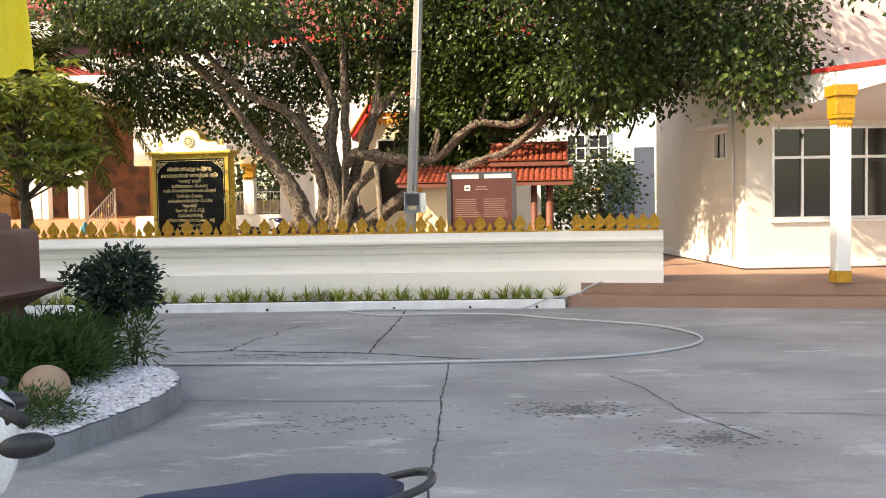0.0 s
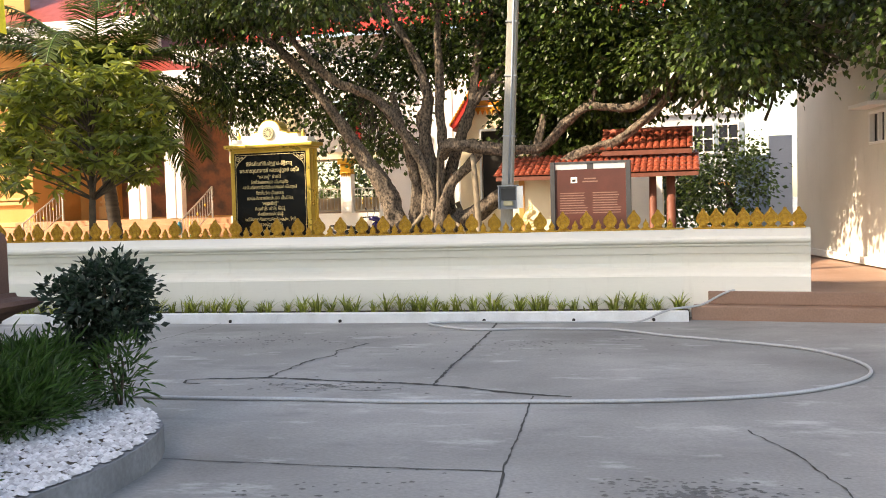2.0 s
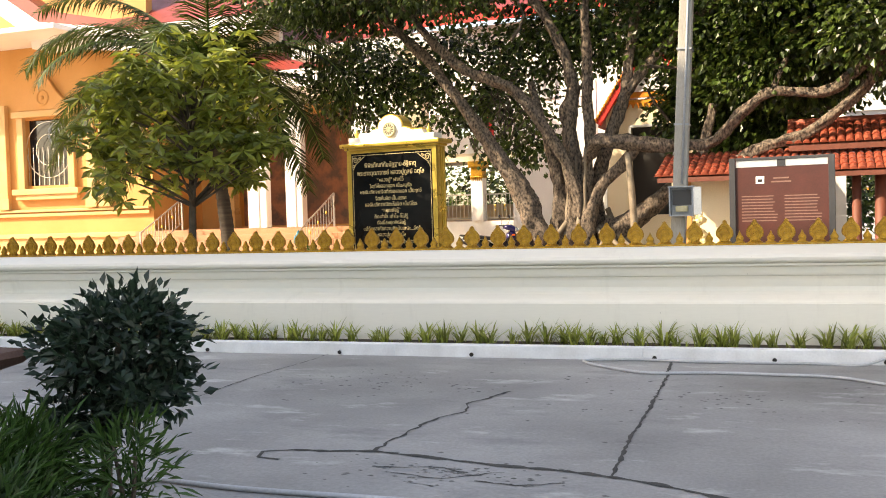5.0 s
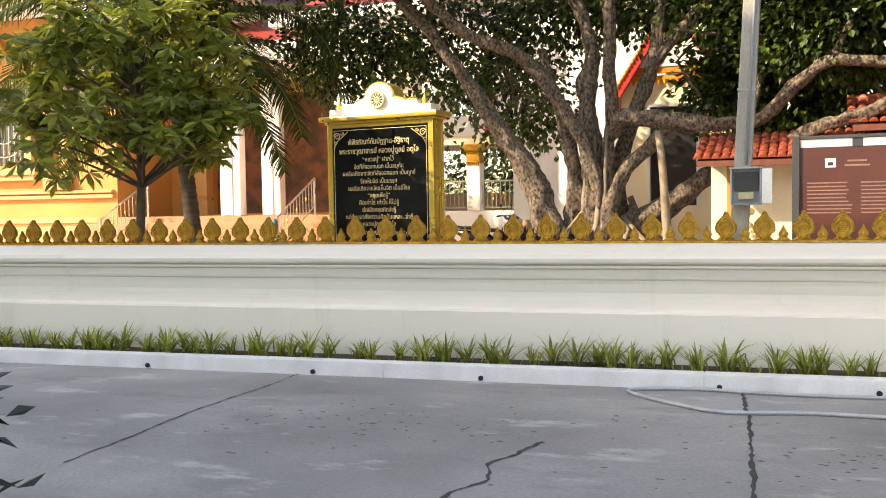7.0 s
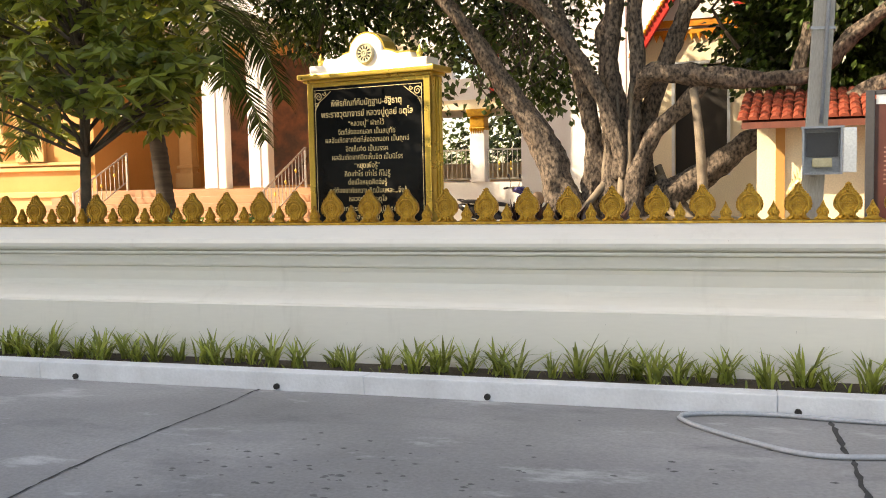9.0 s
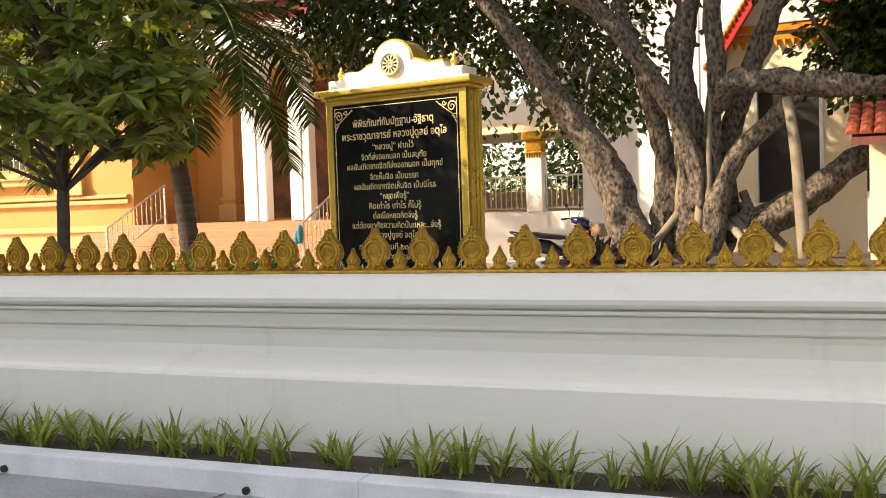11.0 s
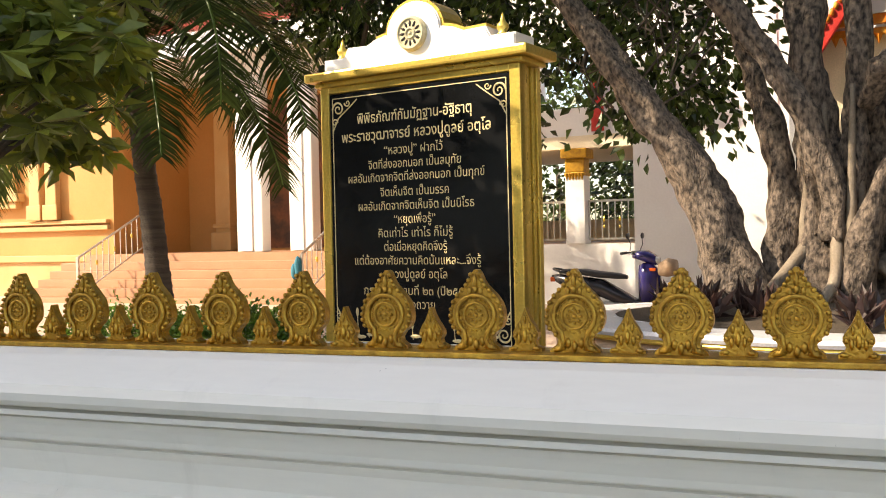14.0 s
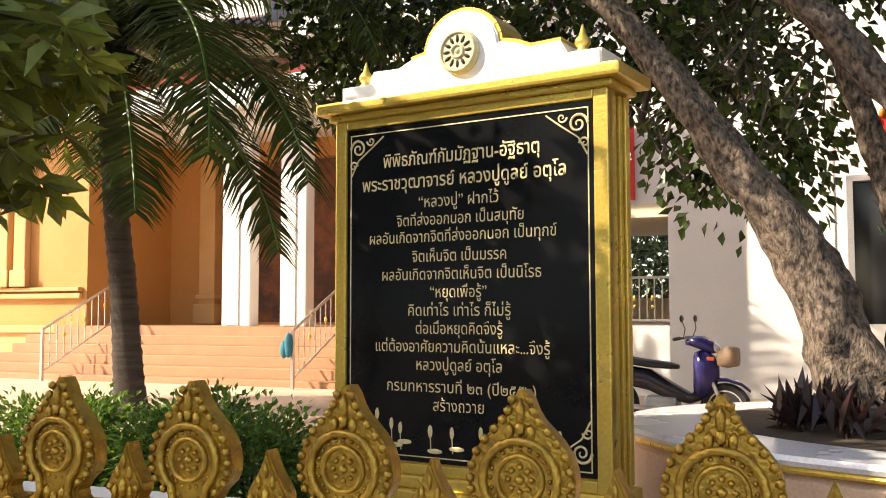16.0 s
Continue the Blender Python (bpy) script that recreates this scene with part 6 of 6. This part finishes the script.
def frond(az, el, length, bend, seed):
    rg = np.random.default_rng(seed)
    n = 56
    pts = []
    p, ang = np.array(PC), el
    for k in range(n):
        pts.append(p.copy())
        st = length / n
        p = p + st * np.array([math.cos(az) * math.cos(ang), math.sin(az) * math.cos(ang), math.sin(ang)])
        ang -= bend / n * (0.5 + k / n)
    vs, fs = [], []
    side0 = np.array([-math.sin(az), math.cos(az), 0.0])
    for k in range(4, n):
        t = k / n
        d = pts[k] - pts[k - 1]
        d /= np.linalg.norm(d)
        L = 0.85 * math.sin(math.pi * min(1, 0.12 + t * 0.83)) ** 0.7 * length / 3.6
        for s in (-1, 1):
            for h in (0, 0.5):
                base = pts[k] - d * h * length / n
                out = side0 * s * 0.75 + d * 0.55 + rg.normal(0, 0.06, 3)
                out /= np.linalg.norm(out)
                drop = rg.uniform(0.25, 0.6)
                mid = base + out * L * 0.5 + np.array([0, 0, -0.10 * drop * L])
                end = base + out * L * 0.9 + np.array([0, 0, -0.62 * drop * L])
                w = d * 0.017
                i = len(vs)
                vs += [tuple(base - w), tuple(base + w), tuple(mid - w * 1.1), tuple(mid + w * 1.1), tuple(end)]
                fs += [(i, i + 1, i + 3, i + 2), (i + 2, i + 3, i + 4)]
    me = quad_mesh(vs, fs)
    fr = part("frond", me, M_PALM, pt)
    bq = bmesh.new()
    tube(bq, pts, [0.03 * (1 - 0.85 * k / n) + 0.004 for k in range(n)], 5)
    part("midrib", bq, M_HEDGE, fr)


FRONDS = [(-8, 32, 4.5, 1.9), (-14, 2, 4.1, 1.4), (-40, -22, 3.3, 0.9), (12, 14, 4.4, 1.6), (-25, 50, 4.5, 2.0),
          (180, 20, 4.8, 1.6), (172, -8, 4.5, 1.2), (195, 42, 4.8, 1.6), (206, 4, 4.3, 1.4), (160, 55, 4.6, 1.5),
          (20, 60, 4.6, 1.5), (60, 42, 4.5, 1.5), (120, 45, 4.6, 1.5), (90, 28, 4.4, 1.5),
          (-72, 42, 4.1, 1.9), (-118, 36, 4.2, 1.8), (-102, -5, 3.0, 1.1), (-152, -18, 3.5, 1.0), (-55, 58, 4.4, 1.9), (-160, 62, 4.6, 1.7), (188, -30, 3.6, 0.7),
          (-90, 20, 3.8, 2.2), (-60, 15, 3.6, 2.0), (-125, 15, 3.8, 2.0), (-30, 20, 4.2, 2.2), (-80, -30, 2.6, 0.8), (-10, -20, 3.8, 1.0), (200, 25, 4.4, 2.0), (0, 55, 4.5, 2.2), (-140, 50, 4.4, 2.1), (140, 20, 4.2, 1.6), (40, 5, 4.0, 1.3)]
for i, (az, el, L, bd) in enumerate(FRONDS):
    frond(radians(az), radians(el), L, bd, 50 + i)

settle(pt, (-13.2, 22.9, 2.467), (0.19, 0.727, -0.06), -3.75, 1.06)

# clipped hedge before the sign's stand
for k, (x, y, rx, n) in enumerate([(-9.15, 19.6, 0.75, 70), (-10.3, 19.4, 0.6, 46)]):
    hd = thing("clipped_hedge", "clipped light green hedge by the stand", "hedge", group="hedges")
    q, oo = crown_points([(x, y, 0.72, rx, 0.5, 0.36, n * 3)], rngt, 0.09, 45)
    part("foliage", leaves(q, oo, 0.06, 0.036, rngt, droop=-0.2), M_HEDGE, hd)
    b = bmesh.new()
    for i in range(14):
        xx = x + rr.uniform(-0.5, 0.5) * rx
        limb(b, [(xx, y, CZ, 0.012), (xx + rr.uniform(-0.1, 0.1), y, 0.8, 0.008)], 5, 0.1, i, 0.2)
    part("stalks", b, M_BARK2, hd)
    settle(hd, (-9.533, 19.533, 0.803), (0.036, 0.354, -0.057), -3.4)

# ---- near bed: pedestal, shrubs, pebbles ----
BED = [(-3.9, 5.2), (-3.76, 5.5), (-3.66, 5.9), (-3.58, 6.3), (-3.54, 6.7), (-3.56, 7.05), (-3.62, 7.35), (-3.7, 7.58), (-3.9, 7.88), (-4.15, 8.1), (-4.6, 8.5), (-5.4, 9.0), (-9.0, 9.2), (-9.0, 5.0), (-4.4, 5.05)]
BED_Z = 0.235
bed = thing("planting_bed", "curved cement-edged planting bed with white pebbles", "planting bed")


def bed_bm(grow, z0, z1):
    bm = bmesh.new()
    c = Vector((-6.0, 7.0))
    a, t = [], []
    for x, y in BED:
        d = (Vector((x, y)) - c).normalized() * grow
        a.append(bm.verts.new((x + d.x, y + d.y, z0)))
        t.append(bm.verts.new((x + d.x, y + d.y, z1)))
    n = len(BED)
    for i in range(n):
        j = (i + 1) % n
        bm.faces.new((a[i], a[j], t[j], t[i]))
    bm.faces.new(t)
    return bm


part("bed_edge", bed_bm(0, -0.05, BED_Z), M_PLANTER, bed, "rough grey cement edge")
part("bed_soil", bed_bm(-0.10, 0.1, BED_Z + 0.007), M_SOIL, bed)
vs, fs = [], []
rp = random.Random(21)
ico = [(0, 0, 1), (0.9, 0, 0.3), (0.3, 0.85, 0.3), (-0.7, 0.5, 0.3), (-0.7, -0.5, 0.3), (0.3, -0.85, 0.3)]
icf = [(0, 1, 2), (0, 2, 3), (0, 3, 4), (0, 4, 5), (0, 5, 1)]
for _ in range(9000):
    x, y = rp.uniform(-5.2, -3.5), rp.uniform(5.2, 8.6)
    edge = np.interp(y, [5.2, 5.5, 5.9, 6.3, 6.7, 7.05, 7.35, 7.58, 7.88, 8.1, 8.5, 9.0], [-3.9, -3.76, -3.66, -3.58, -3.54, -3.56, -3.62, -3.7, -3.9, -4.15, -4.6, -5.4])
    if x > edge - 0.03:
        continue
    s = rp.uniform(0.012, 0.03)
    a = rp.uniform(0, 6.28)
    k = len(vs)
    for px, py, pz in ico:
        qx, qy = px * math.cos(a) - py * math.sin(a), px * math.sin(a) + py * math.cos(a)
        vs.append((x + qx * s * 1.3, y + qy * s, BED_Z + 0.005 + pz * s * 0.9))
    fs += [tuple(k + i for i in f) for f in icf]
part("pebble_layer", quad_mesh(vs, fs), M_PEB, bed, "loose white pebbles")["kind"] = "stuff"

ped = thing("stone_pedestal", "stepped red sandstone pedestal with mouldings", "pedestal", (-6.16, 6.82, 0), 0)


def tier(prof):
    """A square block with a moulded profile of (half width, z)."""
    bm = bmesh.new()
    rows = [[bm.verts.new((sx * h, sy * h, z)) for sx, sy in ((-1, -1), (1, -1), (1, 1), (-1, 1))] for h, z in prof]
    for a, c in zip(rows, rows[1:]):
        for i in range(4):
            bm.faces.new((a[i], a[(i + 1) % 4], c[(i + 1) % 4], c[i]))
    bm.faces.new(rows[0][::-1])
    bm.faces.new(rows[-1])
    return bm


part("base_course", tier([(1.52, 0.3), (1.52, 0.62), (1.55, 0.66), (1.52, 0.72), (1.45, 0.76)]), M_STONE, ped)
part("moulded_course", tier([(1.46, 0.761), (1.42, 0.86), (1.46, 0.90), (1.50, 0.93), (1.56, 0.97), (1.66, 1.01), (1.70, 1.05), (1.68, 1.08), (1.57, 1.10), (1.56, 1.13)]), M_STONE, ped)
part("block", tier([(1.53, 1.131), (1.53, 1.52), (1.52, 1.57), (1.49, 1.60)]), M_STONE, ped)
part("upper_block", tier([(1.36, 1.601), (1.36, 1.72), (1.33, 1.75)]), M_STONE, ped)
settle(ped, (-4.63, 8.35, 1.1), (-0.58, -0.16, -0.07), -3.75)
fl = thing("hanging_flag", "bright yellow cloth hung from a pole on the pedestal", "flag")
b = bmesh.new()
n = 14
g2 = [[b.verts.new((-5.62 + i * 0.05 + 0.03 * math.sin(i * 1.1 + j * 0.5), 9.0 + 0.04 * math.sin(i * 0.9), 3.0 + j * 0.16 + 0.04 * math.sin(i * 0.7))) for i in range(n)] for j in range(8)]
for j in range(7):
    for i in range(n - 1):
        b.faces.new((g2[j][i], g2[j][i + 1], g2[j + 1][i + 1], g2[j + 1][i]))
part("cloth", b, M_YELLEAF, fl, smooth=True)
part("flag_pole", tube(bmesh.new(), [(-5.66, 7.9, 1.60), (-5.64, 8.6, 3.0), (-5.64, 9.0, 4.2)], 0.02, 8), M_STEEL, fl)
settle(fl, (-5.15, 9.0, 3.5), (-0.4, -0.45, 0.03), -3.75)

ball = bmesh.new()
blob(ball, -4.31, 6.33, 0.385, 0.18, 0.18, 0.165, 4)
solid("stone_ball", ball, M_BALL, "round sandstone ball among the pebbles", "stone ball", smooth=True)


def shrub(name, label, ells, clump, per, L, W, material, stems, droop=0.0, tip=0.5):
    e = thing(name, label, "shrub")
    q, oo = crown_points(ells, rngt, clump, per)
    part("foliage", leaves(q, oo, L, W, rngt, droop=droop, tip=tip), material, e)
    b = bmesh.new()
    for i, s in enumerate(stems):
        limb(b, s, 7, 0.15, i, 0.08)
    part("stems", b, M_BARK2, e, smooth=True)
    return settle(e, *BED_AT)


shrub("round_shrub", "round dark-leaved clipped shrub on a short stem", [(-3.80, 8.25, 1.15, 0.27, 0.27, 0.23, 105), (-4.16, 8.25, 1.14, 0.11, 0.13, 0.09, 20), (-3.98, 8.2, 0.84, 0.17, 0.18, 0.11, 36), (-3.66, 8.25, 0.92, 0.15, 0.18, 0.10, 26)], 0.05, 18, 0.068, 0.04, M_LEAFD,
      [[(-3.92, 8.22, 0.40, 0.03), (-3.88, 8.22, 0.8, 0.022), (-3.82, 8.25, 1.2, 0.012)], [(-3.90, 8.22, 0.7, 0.018), (-4.1, 8.25, 1.0, 0.012), (-4.22, 8.25, 1.2, 0.008)], [(-3.88, 8.22, 0.7, 0.018), (-3.7, 8.25, 0.95, 0.012), (-3.6, 8.25, 1.2, 0.008)]], droop=-0.3)
shrub("lush_shrub", "dense low shrub with narrow lush green leaves", [(-4.1, 7.6, 0.62, 0.36, 0.42, 0.22, 130), (-4.1, 6.9, 0.62, 0.34, 0.5, 0.22, 130), (-3.75, 7.2, 0.56, 0.22, 0.4, 0.16, 70)], 0.07, 22, 0.125, 0.018, M_LEAFG,
      [[(-4.2, 7.5, 0.40, 0.015), (-4.15, 7.5, 0.7, 0.008)], [(-4.6, 7.4, 0.40, 0.015), (-4.7, 7.4, 0.7, 0.008)]], droop=-0.6)
shrub("oleander_shrub", "small narrow-leaved green shrub at the bed's edge", [(-3.55, 7.95, 0.62, 0.16, 0.16, 0.20, 30)], 0.05, 12, 0.12, 0.02, M_LEAFG,
      [[(-3.55, 7.95, 0.40, 0.012), (-3.52, 7.95, 0.7, 0.008)], [(-3.57, 7.95, 0.40, 0.012), (-3.62, 7.93, 0.75, 0.007)]], droop=-0.5)
shrub("juniper_shrub", "low feathery green groundcover shrub on pebbles", [(-3.30, 5.82, 0.49, 0.30, 0.22, 0.08, 75)], 0.05, 18, 0.06, 0.012, M_LEAFG, [[(-3.2, 5.7, 0.42, 0.01), (-3.1, 5.7, 0.50, 0.006)]], droop=-0.2)

# ---- garden hose ----
HOSE = [(-5.15, 9.43), (-4.43, 9.34), (-3.4, 9.33), (-2.57, 9.27), (-1.61, 9.32), (-0.53, 9.41), (0.24, 9.6), (0.81, 9.89), (1.34, 10.42), (1.6, 11.03), (1.56, 11.75), (1.24, 12.5), (0.52, 13.12), (-0.09, 13.59), (-0.73, 14.21), (-1.41, 14.31), (-1.93, 14.33), (-2.52, 14.23), (-2.92, 14.49), (-3.26, 14.85), (-3.31, 15.05), (-3.07, 15.16), (-2.7, 15.2), (-2.29, 15.14), (-1.66, 15.11), (-0.92, 15.15), (-0.4, 15.13)]
pts, _ = smooth_run([(x, y, ground_z(y) + 0.018, 0.016) for x, y in HOSE] + [(0.05, 15.22, 0.085, 0.016), (0.5, 15.5, 0.12, 0.016), (1.0, 15.72, 0.306, 0.016), (1.95, 15.98, 0.306, 0.016)], 0.08)
solid("garden_hose", tube(bmesh.new(), pts, 0.016, 8), M_HOSE, "pale grey garden hose looped across the yard", "hose", smooth=True)


# ---- motor scooters ----
def loft(bm, secs, segs=14):
    """Superellipse sections (x, z, half width, half height) along x."""
    rings = []
    for x, z, w, h in secs:
        ring = []
        for k in range(segs):
            a = 2 * math.pi * k / segs
            c, s = math.cos(a), math.sin(a)
            ring.append(bm.verts.new((x, w * math.copysign(abs(c) ** 0.75, c), z + h * math.copysign(abs(s) ** 0.75, s))))
        rings.append(ring)
    for a, c in zip(rings, rings[1:]):
        for k in range(segs):
            j = (k + 1) % segs
            bm.faces.new((a[k], a[j], c[j], c[k]))
    bm.faces.new(rings[0][::-1])
    bm.faces.new(rings[-1])
    bmesh.ops.recalc_face_normals(bm, faces=bm.faces[:])
    return bm


def wheel_bm(r, w, hub):
    bm = bmesh.new()
    lathe(bm, [(r * hub, -w * 0.6), (r * 0.9, -w), (r, -w * 0.4), (r, w * 0.4), (r * 0.9, w), (r * hub, w * 0.6)], 28)
    bmesh.ops.rotate(bm, verts=bm.verts, matrix=Matrix.Rotation(radians(90), 3, "X"))
    return bm


def scooter(name, label, seat_m, shield_m, tail_m, basket, mirrors, steer=None):
    e = thing(name, label, "motorcycle")
    for x in (-0.60, 0.62):
        w = wheel_bm(0.27, 0.045, 0.72)
        bmesh.ops.translate(w, verts=w.verts, vec=(x, 0, 0.27))
        tyre = part("wheel", w, M_RUBBER, e, smooth=False)
        r = bmesh.new()
        ring_bm(r, 0.185, 0.014, 0.03, 0.06, at=(x, 0.27))
        for k in range(18):
            a = k * math.pi / 9
            tube(r, [(x, 0, 0.27), (x + 0.18 * math.cos(a), 0, 0.27 + 0.18 * math.sin(a))], 0.004, 4)
        blob(r, x, 0, 0.27, 0.05, 0.06, 0.05, 2)
        part("rim", r, M_ALU, tyre, "spoked metal rim")
    part("tail_body", loft(bmesh.new(), [(-0.92, 0.70, 0.03, 0.03), (-0.80, 0.67, 0.10, 0.07), (-0.5, 0.60, 0.13, 0.11), (-0.2, 0.55, 0.13, 0.12), (0.0, 0.45, 0.11, 0.11), (0.25, 0.36, 0.10, 0.06), (0.38, 0.40, 0.08, 0.05)]), tail_m, e, smooth=True)
    part("seat", loft(bmesh.new(), [(-0.80, 0.765, 0.07, 0.02), (-0.72, 0.775, 0.12, 0.035), (-0.45, 0.765, 0.135, 0.045), (-0.25, 0.735, 0.13, 0.045), (0.0, 0.715, 0.11, 0.04), (0.12, 0.70, 0.06, 0.025)]), seat_m, e, "padded vinyl seat", smooth=True)
    b = bmesh.new()
    p, r = smooth_run([(-0.62, 0.13, 0.74, 0.012), (-0.80, 0.12, 0.79, 0.013), (-0.88, 0.06, 0.81, 0.014), (-0.88, -0.06, 0.81, 0.014), (-0.80, -0.12, 0.79, 0.013), (-0.62, -0.13, 0.74, 0.012)], 0.03)
    tube(b, p, r, 8)
    part("grab_rail", b, M_PLASTIC, e, "dark grab rail", smooth=True)
    part("tail_light", boxes((-0.93, -0.86, -0.06, 0.06, 0.64, 0.70), bevel=0.012), M_ORPLAST, e)
    part("leg_shield", loft(bmesh.new(), [(0.30, 0.62, 0.10, 0.24), (0.36, 0.62, 0.17, 0.27), (0.44, 0.64, 0.16, 0.25), (0.52, 0.66, 0.09, 0.16), (0.56, 0.66, 0.04, 0.08)]), shield_m, e, smooth=True)
    part("head_cowl", loft(bmesh.new(), [(0.22, 0.97, 0.08, 0.03), (0.30, 0.98, 0.14, 0.06), (0.40, 0.96, 0.13, 0.08), (0.50, 0.92, 0.09, 0.07), (0.54, 0.90, 0.05, 0.04)]), shield_m, e, smooth=True)
    part("headlight", loft(bmesh.new(), [(0.50, 0.92, 0.075, 0.055), (0.555, 0.905, 0.06, 0.045), (0.565, 0.90, 0.03, 0.02)]), M_LAMPGL, e, smooth=True)
    b = bmesh.new()
    tube(b, [(0.24, 0, 1.0), (0.22, 0.2, 1.02), (0.17, 0.33, 1.01)], 0.012, 8)
    tube(b, [(0.24, 0, 1.0), (0.22, -0.2, 1.02), (0.17, -0.33, 1.01)], 0.012, 8)
    part("handlebar", b, M_PLASTIC, e, smooth=True)
    for s in (-1, 1):
        part("grip", tube(bmesh.new(), [(0.20, s * 0.24, 1.018), (0.165, s * 0.35, 1.01)], 0.019, 10), M_RUBBER, e, smooth=True)
        if mirrors:
            st = part("mirror_stalk", tube(bmesh.new(), [(0.23, s * 0.20, 1.02), (0.26, s * 0.24, 1.12), (0.24, s * 0.28, 1.20)], 0.006, 6), M_PLASTIC, e)
            b = bmesh.new()
            blob(b, 0.24, s * 0.30, 1.23, 0.018, 0.065, 0.042, 2)
            part("mirror", b, M_PLASTIC, st, smooth=True)
        part("brake_lever", tube(bmesh.new(), [(0.26, s * 0.20, 1.01), (0.24, s * 0.33, 0.99)], 0.006, 6), M_ALU, e)
        part("fork_leg", tube(bmesh.new(), [(0.42, s * 0.07, 0.72), (0.62, s * 0.07, 0.27)], 0.022, 8), M_ALU, e, smooth=True)
        part("turn_signal", boxes((0.45, 0.53, s * 0.105 - 0.02, s * 0.105 + 0.02, 0.78, 0.82), bevel=0.008), M_ORPLAST, e)
    part("front_fender", loft(bmesh.new(), [(0.36, 0.50, 0.05, 0.02), (0.50, 0.57, 0.065, 0.02), (0.64, 0.575, 0.065, 0.02), (0.80, 0.53, 0.06, 0.02), (0.88, 0.46, 0.04, 0.015)]), shield_m, e, smooth=True)
    d = part("dash", boxes((0.20, 0.30, -0.09, 0.09, 0.99, 1.035), bevel=0.014), M_PLASTIC, e, "black instrument cluster")
    part("dial", boxes((0.215, 0.285, -0.07, 0.07, 1.036, 1.040)), M_GLASSD, d)
    part("engine", boxes((-0.25, 0.12, -0.11, 0.11, 0.20, 0.38), bevel=0.04), M_GREYMET, e)
    part("exhaust", tube(bmesh.new(), [(-0.1, -0.16, 0.24), (-0.5, -0.17, 0.27), (-0.85, -0.17, 0.33)], [0.02, 0.04, 0.045], 12), M_ALU, e, smooth=True)
    part("side_stand", tube(bmesh.new(), [(-0.05, 0.10, 0.25), (-0.02, 0.22, 0.0)], 0.012, 6), M_STEEL, e)
    if basket:
        b = bmesh.new()
        loft(b, [(0.56, 0.80, 0.12, 0.08), (0.66, 0.82, 0.15, 0.12), (0.76, 0.82, 0.13, 0.10)])
        part("front_bag", b, M_BALL, e, "worn tan bag on the front", smooth=True)
    if steer:
        # handlebars turned and dipped, with folded mirrors
        for s in (-1, 1):
            b = bmesh.new()
            blob(b, 0.16, s * 0.34, 0.94, 0.075, 0.022, 0.036, 3)
            part("mirror", b, M_PLASTIC, e, "folded black mirror", smooth=True)
        part("front_cowl", loft(bmesh.new(), [(0.16, 0.90, 0.05, 0.10), (0.20, 0.89, 0.12, 0.16), (0.30, 0.86, 0.14, 0.18), (0.40, 0.82, 0.10, 0.14), (0.45, 0.80, 0.04, 0.06)]), shield_m, e, smooth=True)
        for o in e.children:
            if o.name.split(".")[0] in ("leg_shield", "turn_signal"):
                o.matrix_basis = Matrix.Translation((0.2, 0, -0.03))
            if o.name.split(".")[0] == "dash":
                o.matrix_basis = Matrix.Translation((0.22, 0, 1.0)) @ Matrix.Rotation(radians(-38), 4, "Y") @ Matrix.Scale(1.2, 4) @ Matrix.Translation((-0.25, 0, -1.01))
            if o.name.split(".")[0] in ("head_cowl", "front_cowl", "headlight", "handlebar", "grip", "brake_lever", "dash", "mirror"):
                o.matrix_basis = steer @ o.matrix_basis
    return e


near = scooter("motor_scooter", "white scooter with a navy seat parked in the yard", M_SEATBLUE, M_SCWHITE, M_SCWHITE, False, False,
               Matrix.Translation((0.47, 0, 0.05)) @ Matrix.Rotation(radians(30), 4, "Z") @ Matrix.Translation((-0.25, 0, 0)))
near.matrix_basis = pose(-2.03, 2.14, ground_z(2.14), 0, 0, 181.8) @ Matrix.Scale(0.95, 4)
farsc = scooter("motor_scooter", "deep blue scooter parked by the white hall", M_SEATBLK, M_SCBLUE, M_SCDARK, True, True)
farsc.matrix_basis = pose(-7.42, 24.5, CZ, 0, 0, -4) @ Matrix.Scale(0.95, 4)
settle(farsc, (-7.4, 24.5, 0.74), (0.51, 0.488, -0.039), -3.75, 1.018)
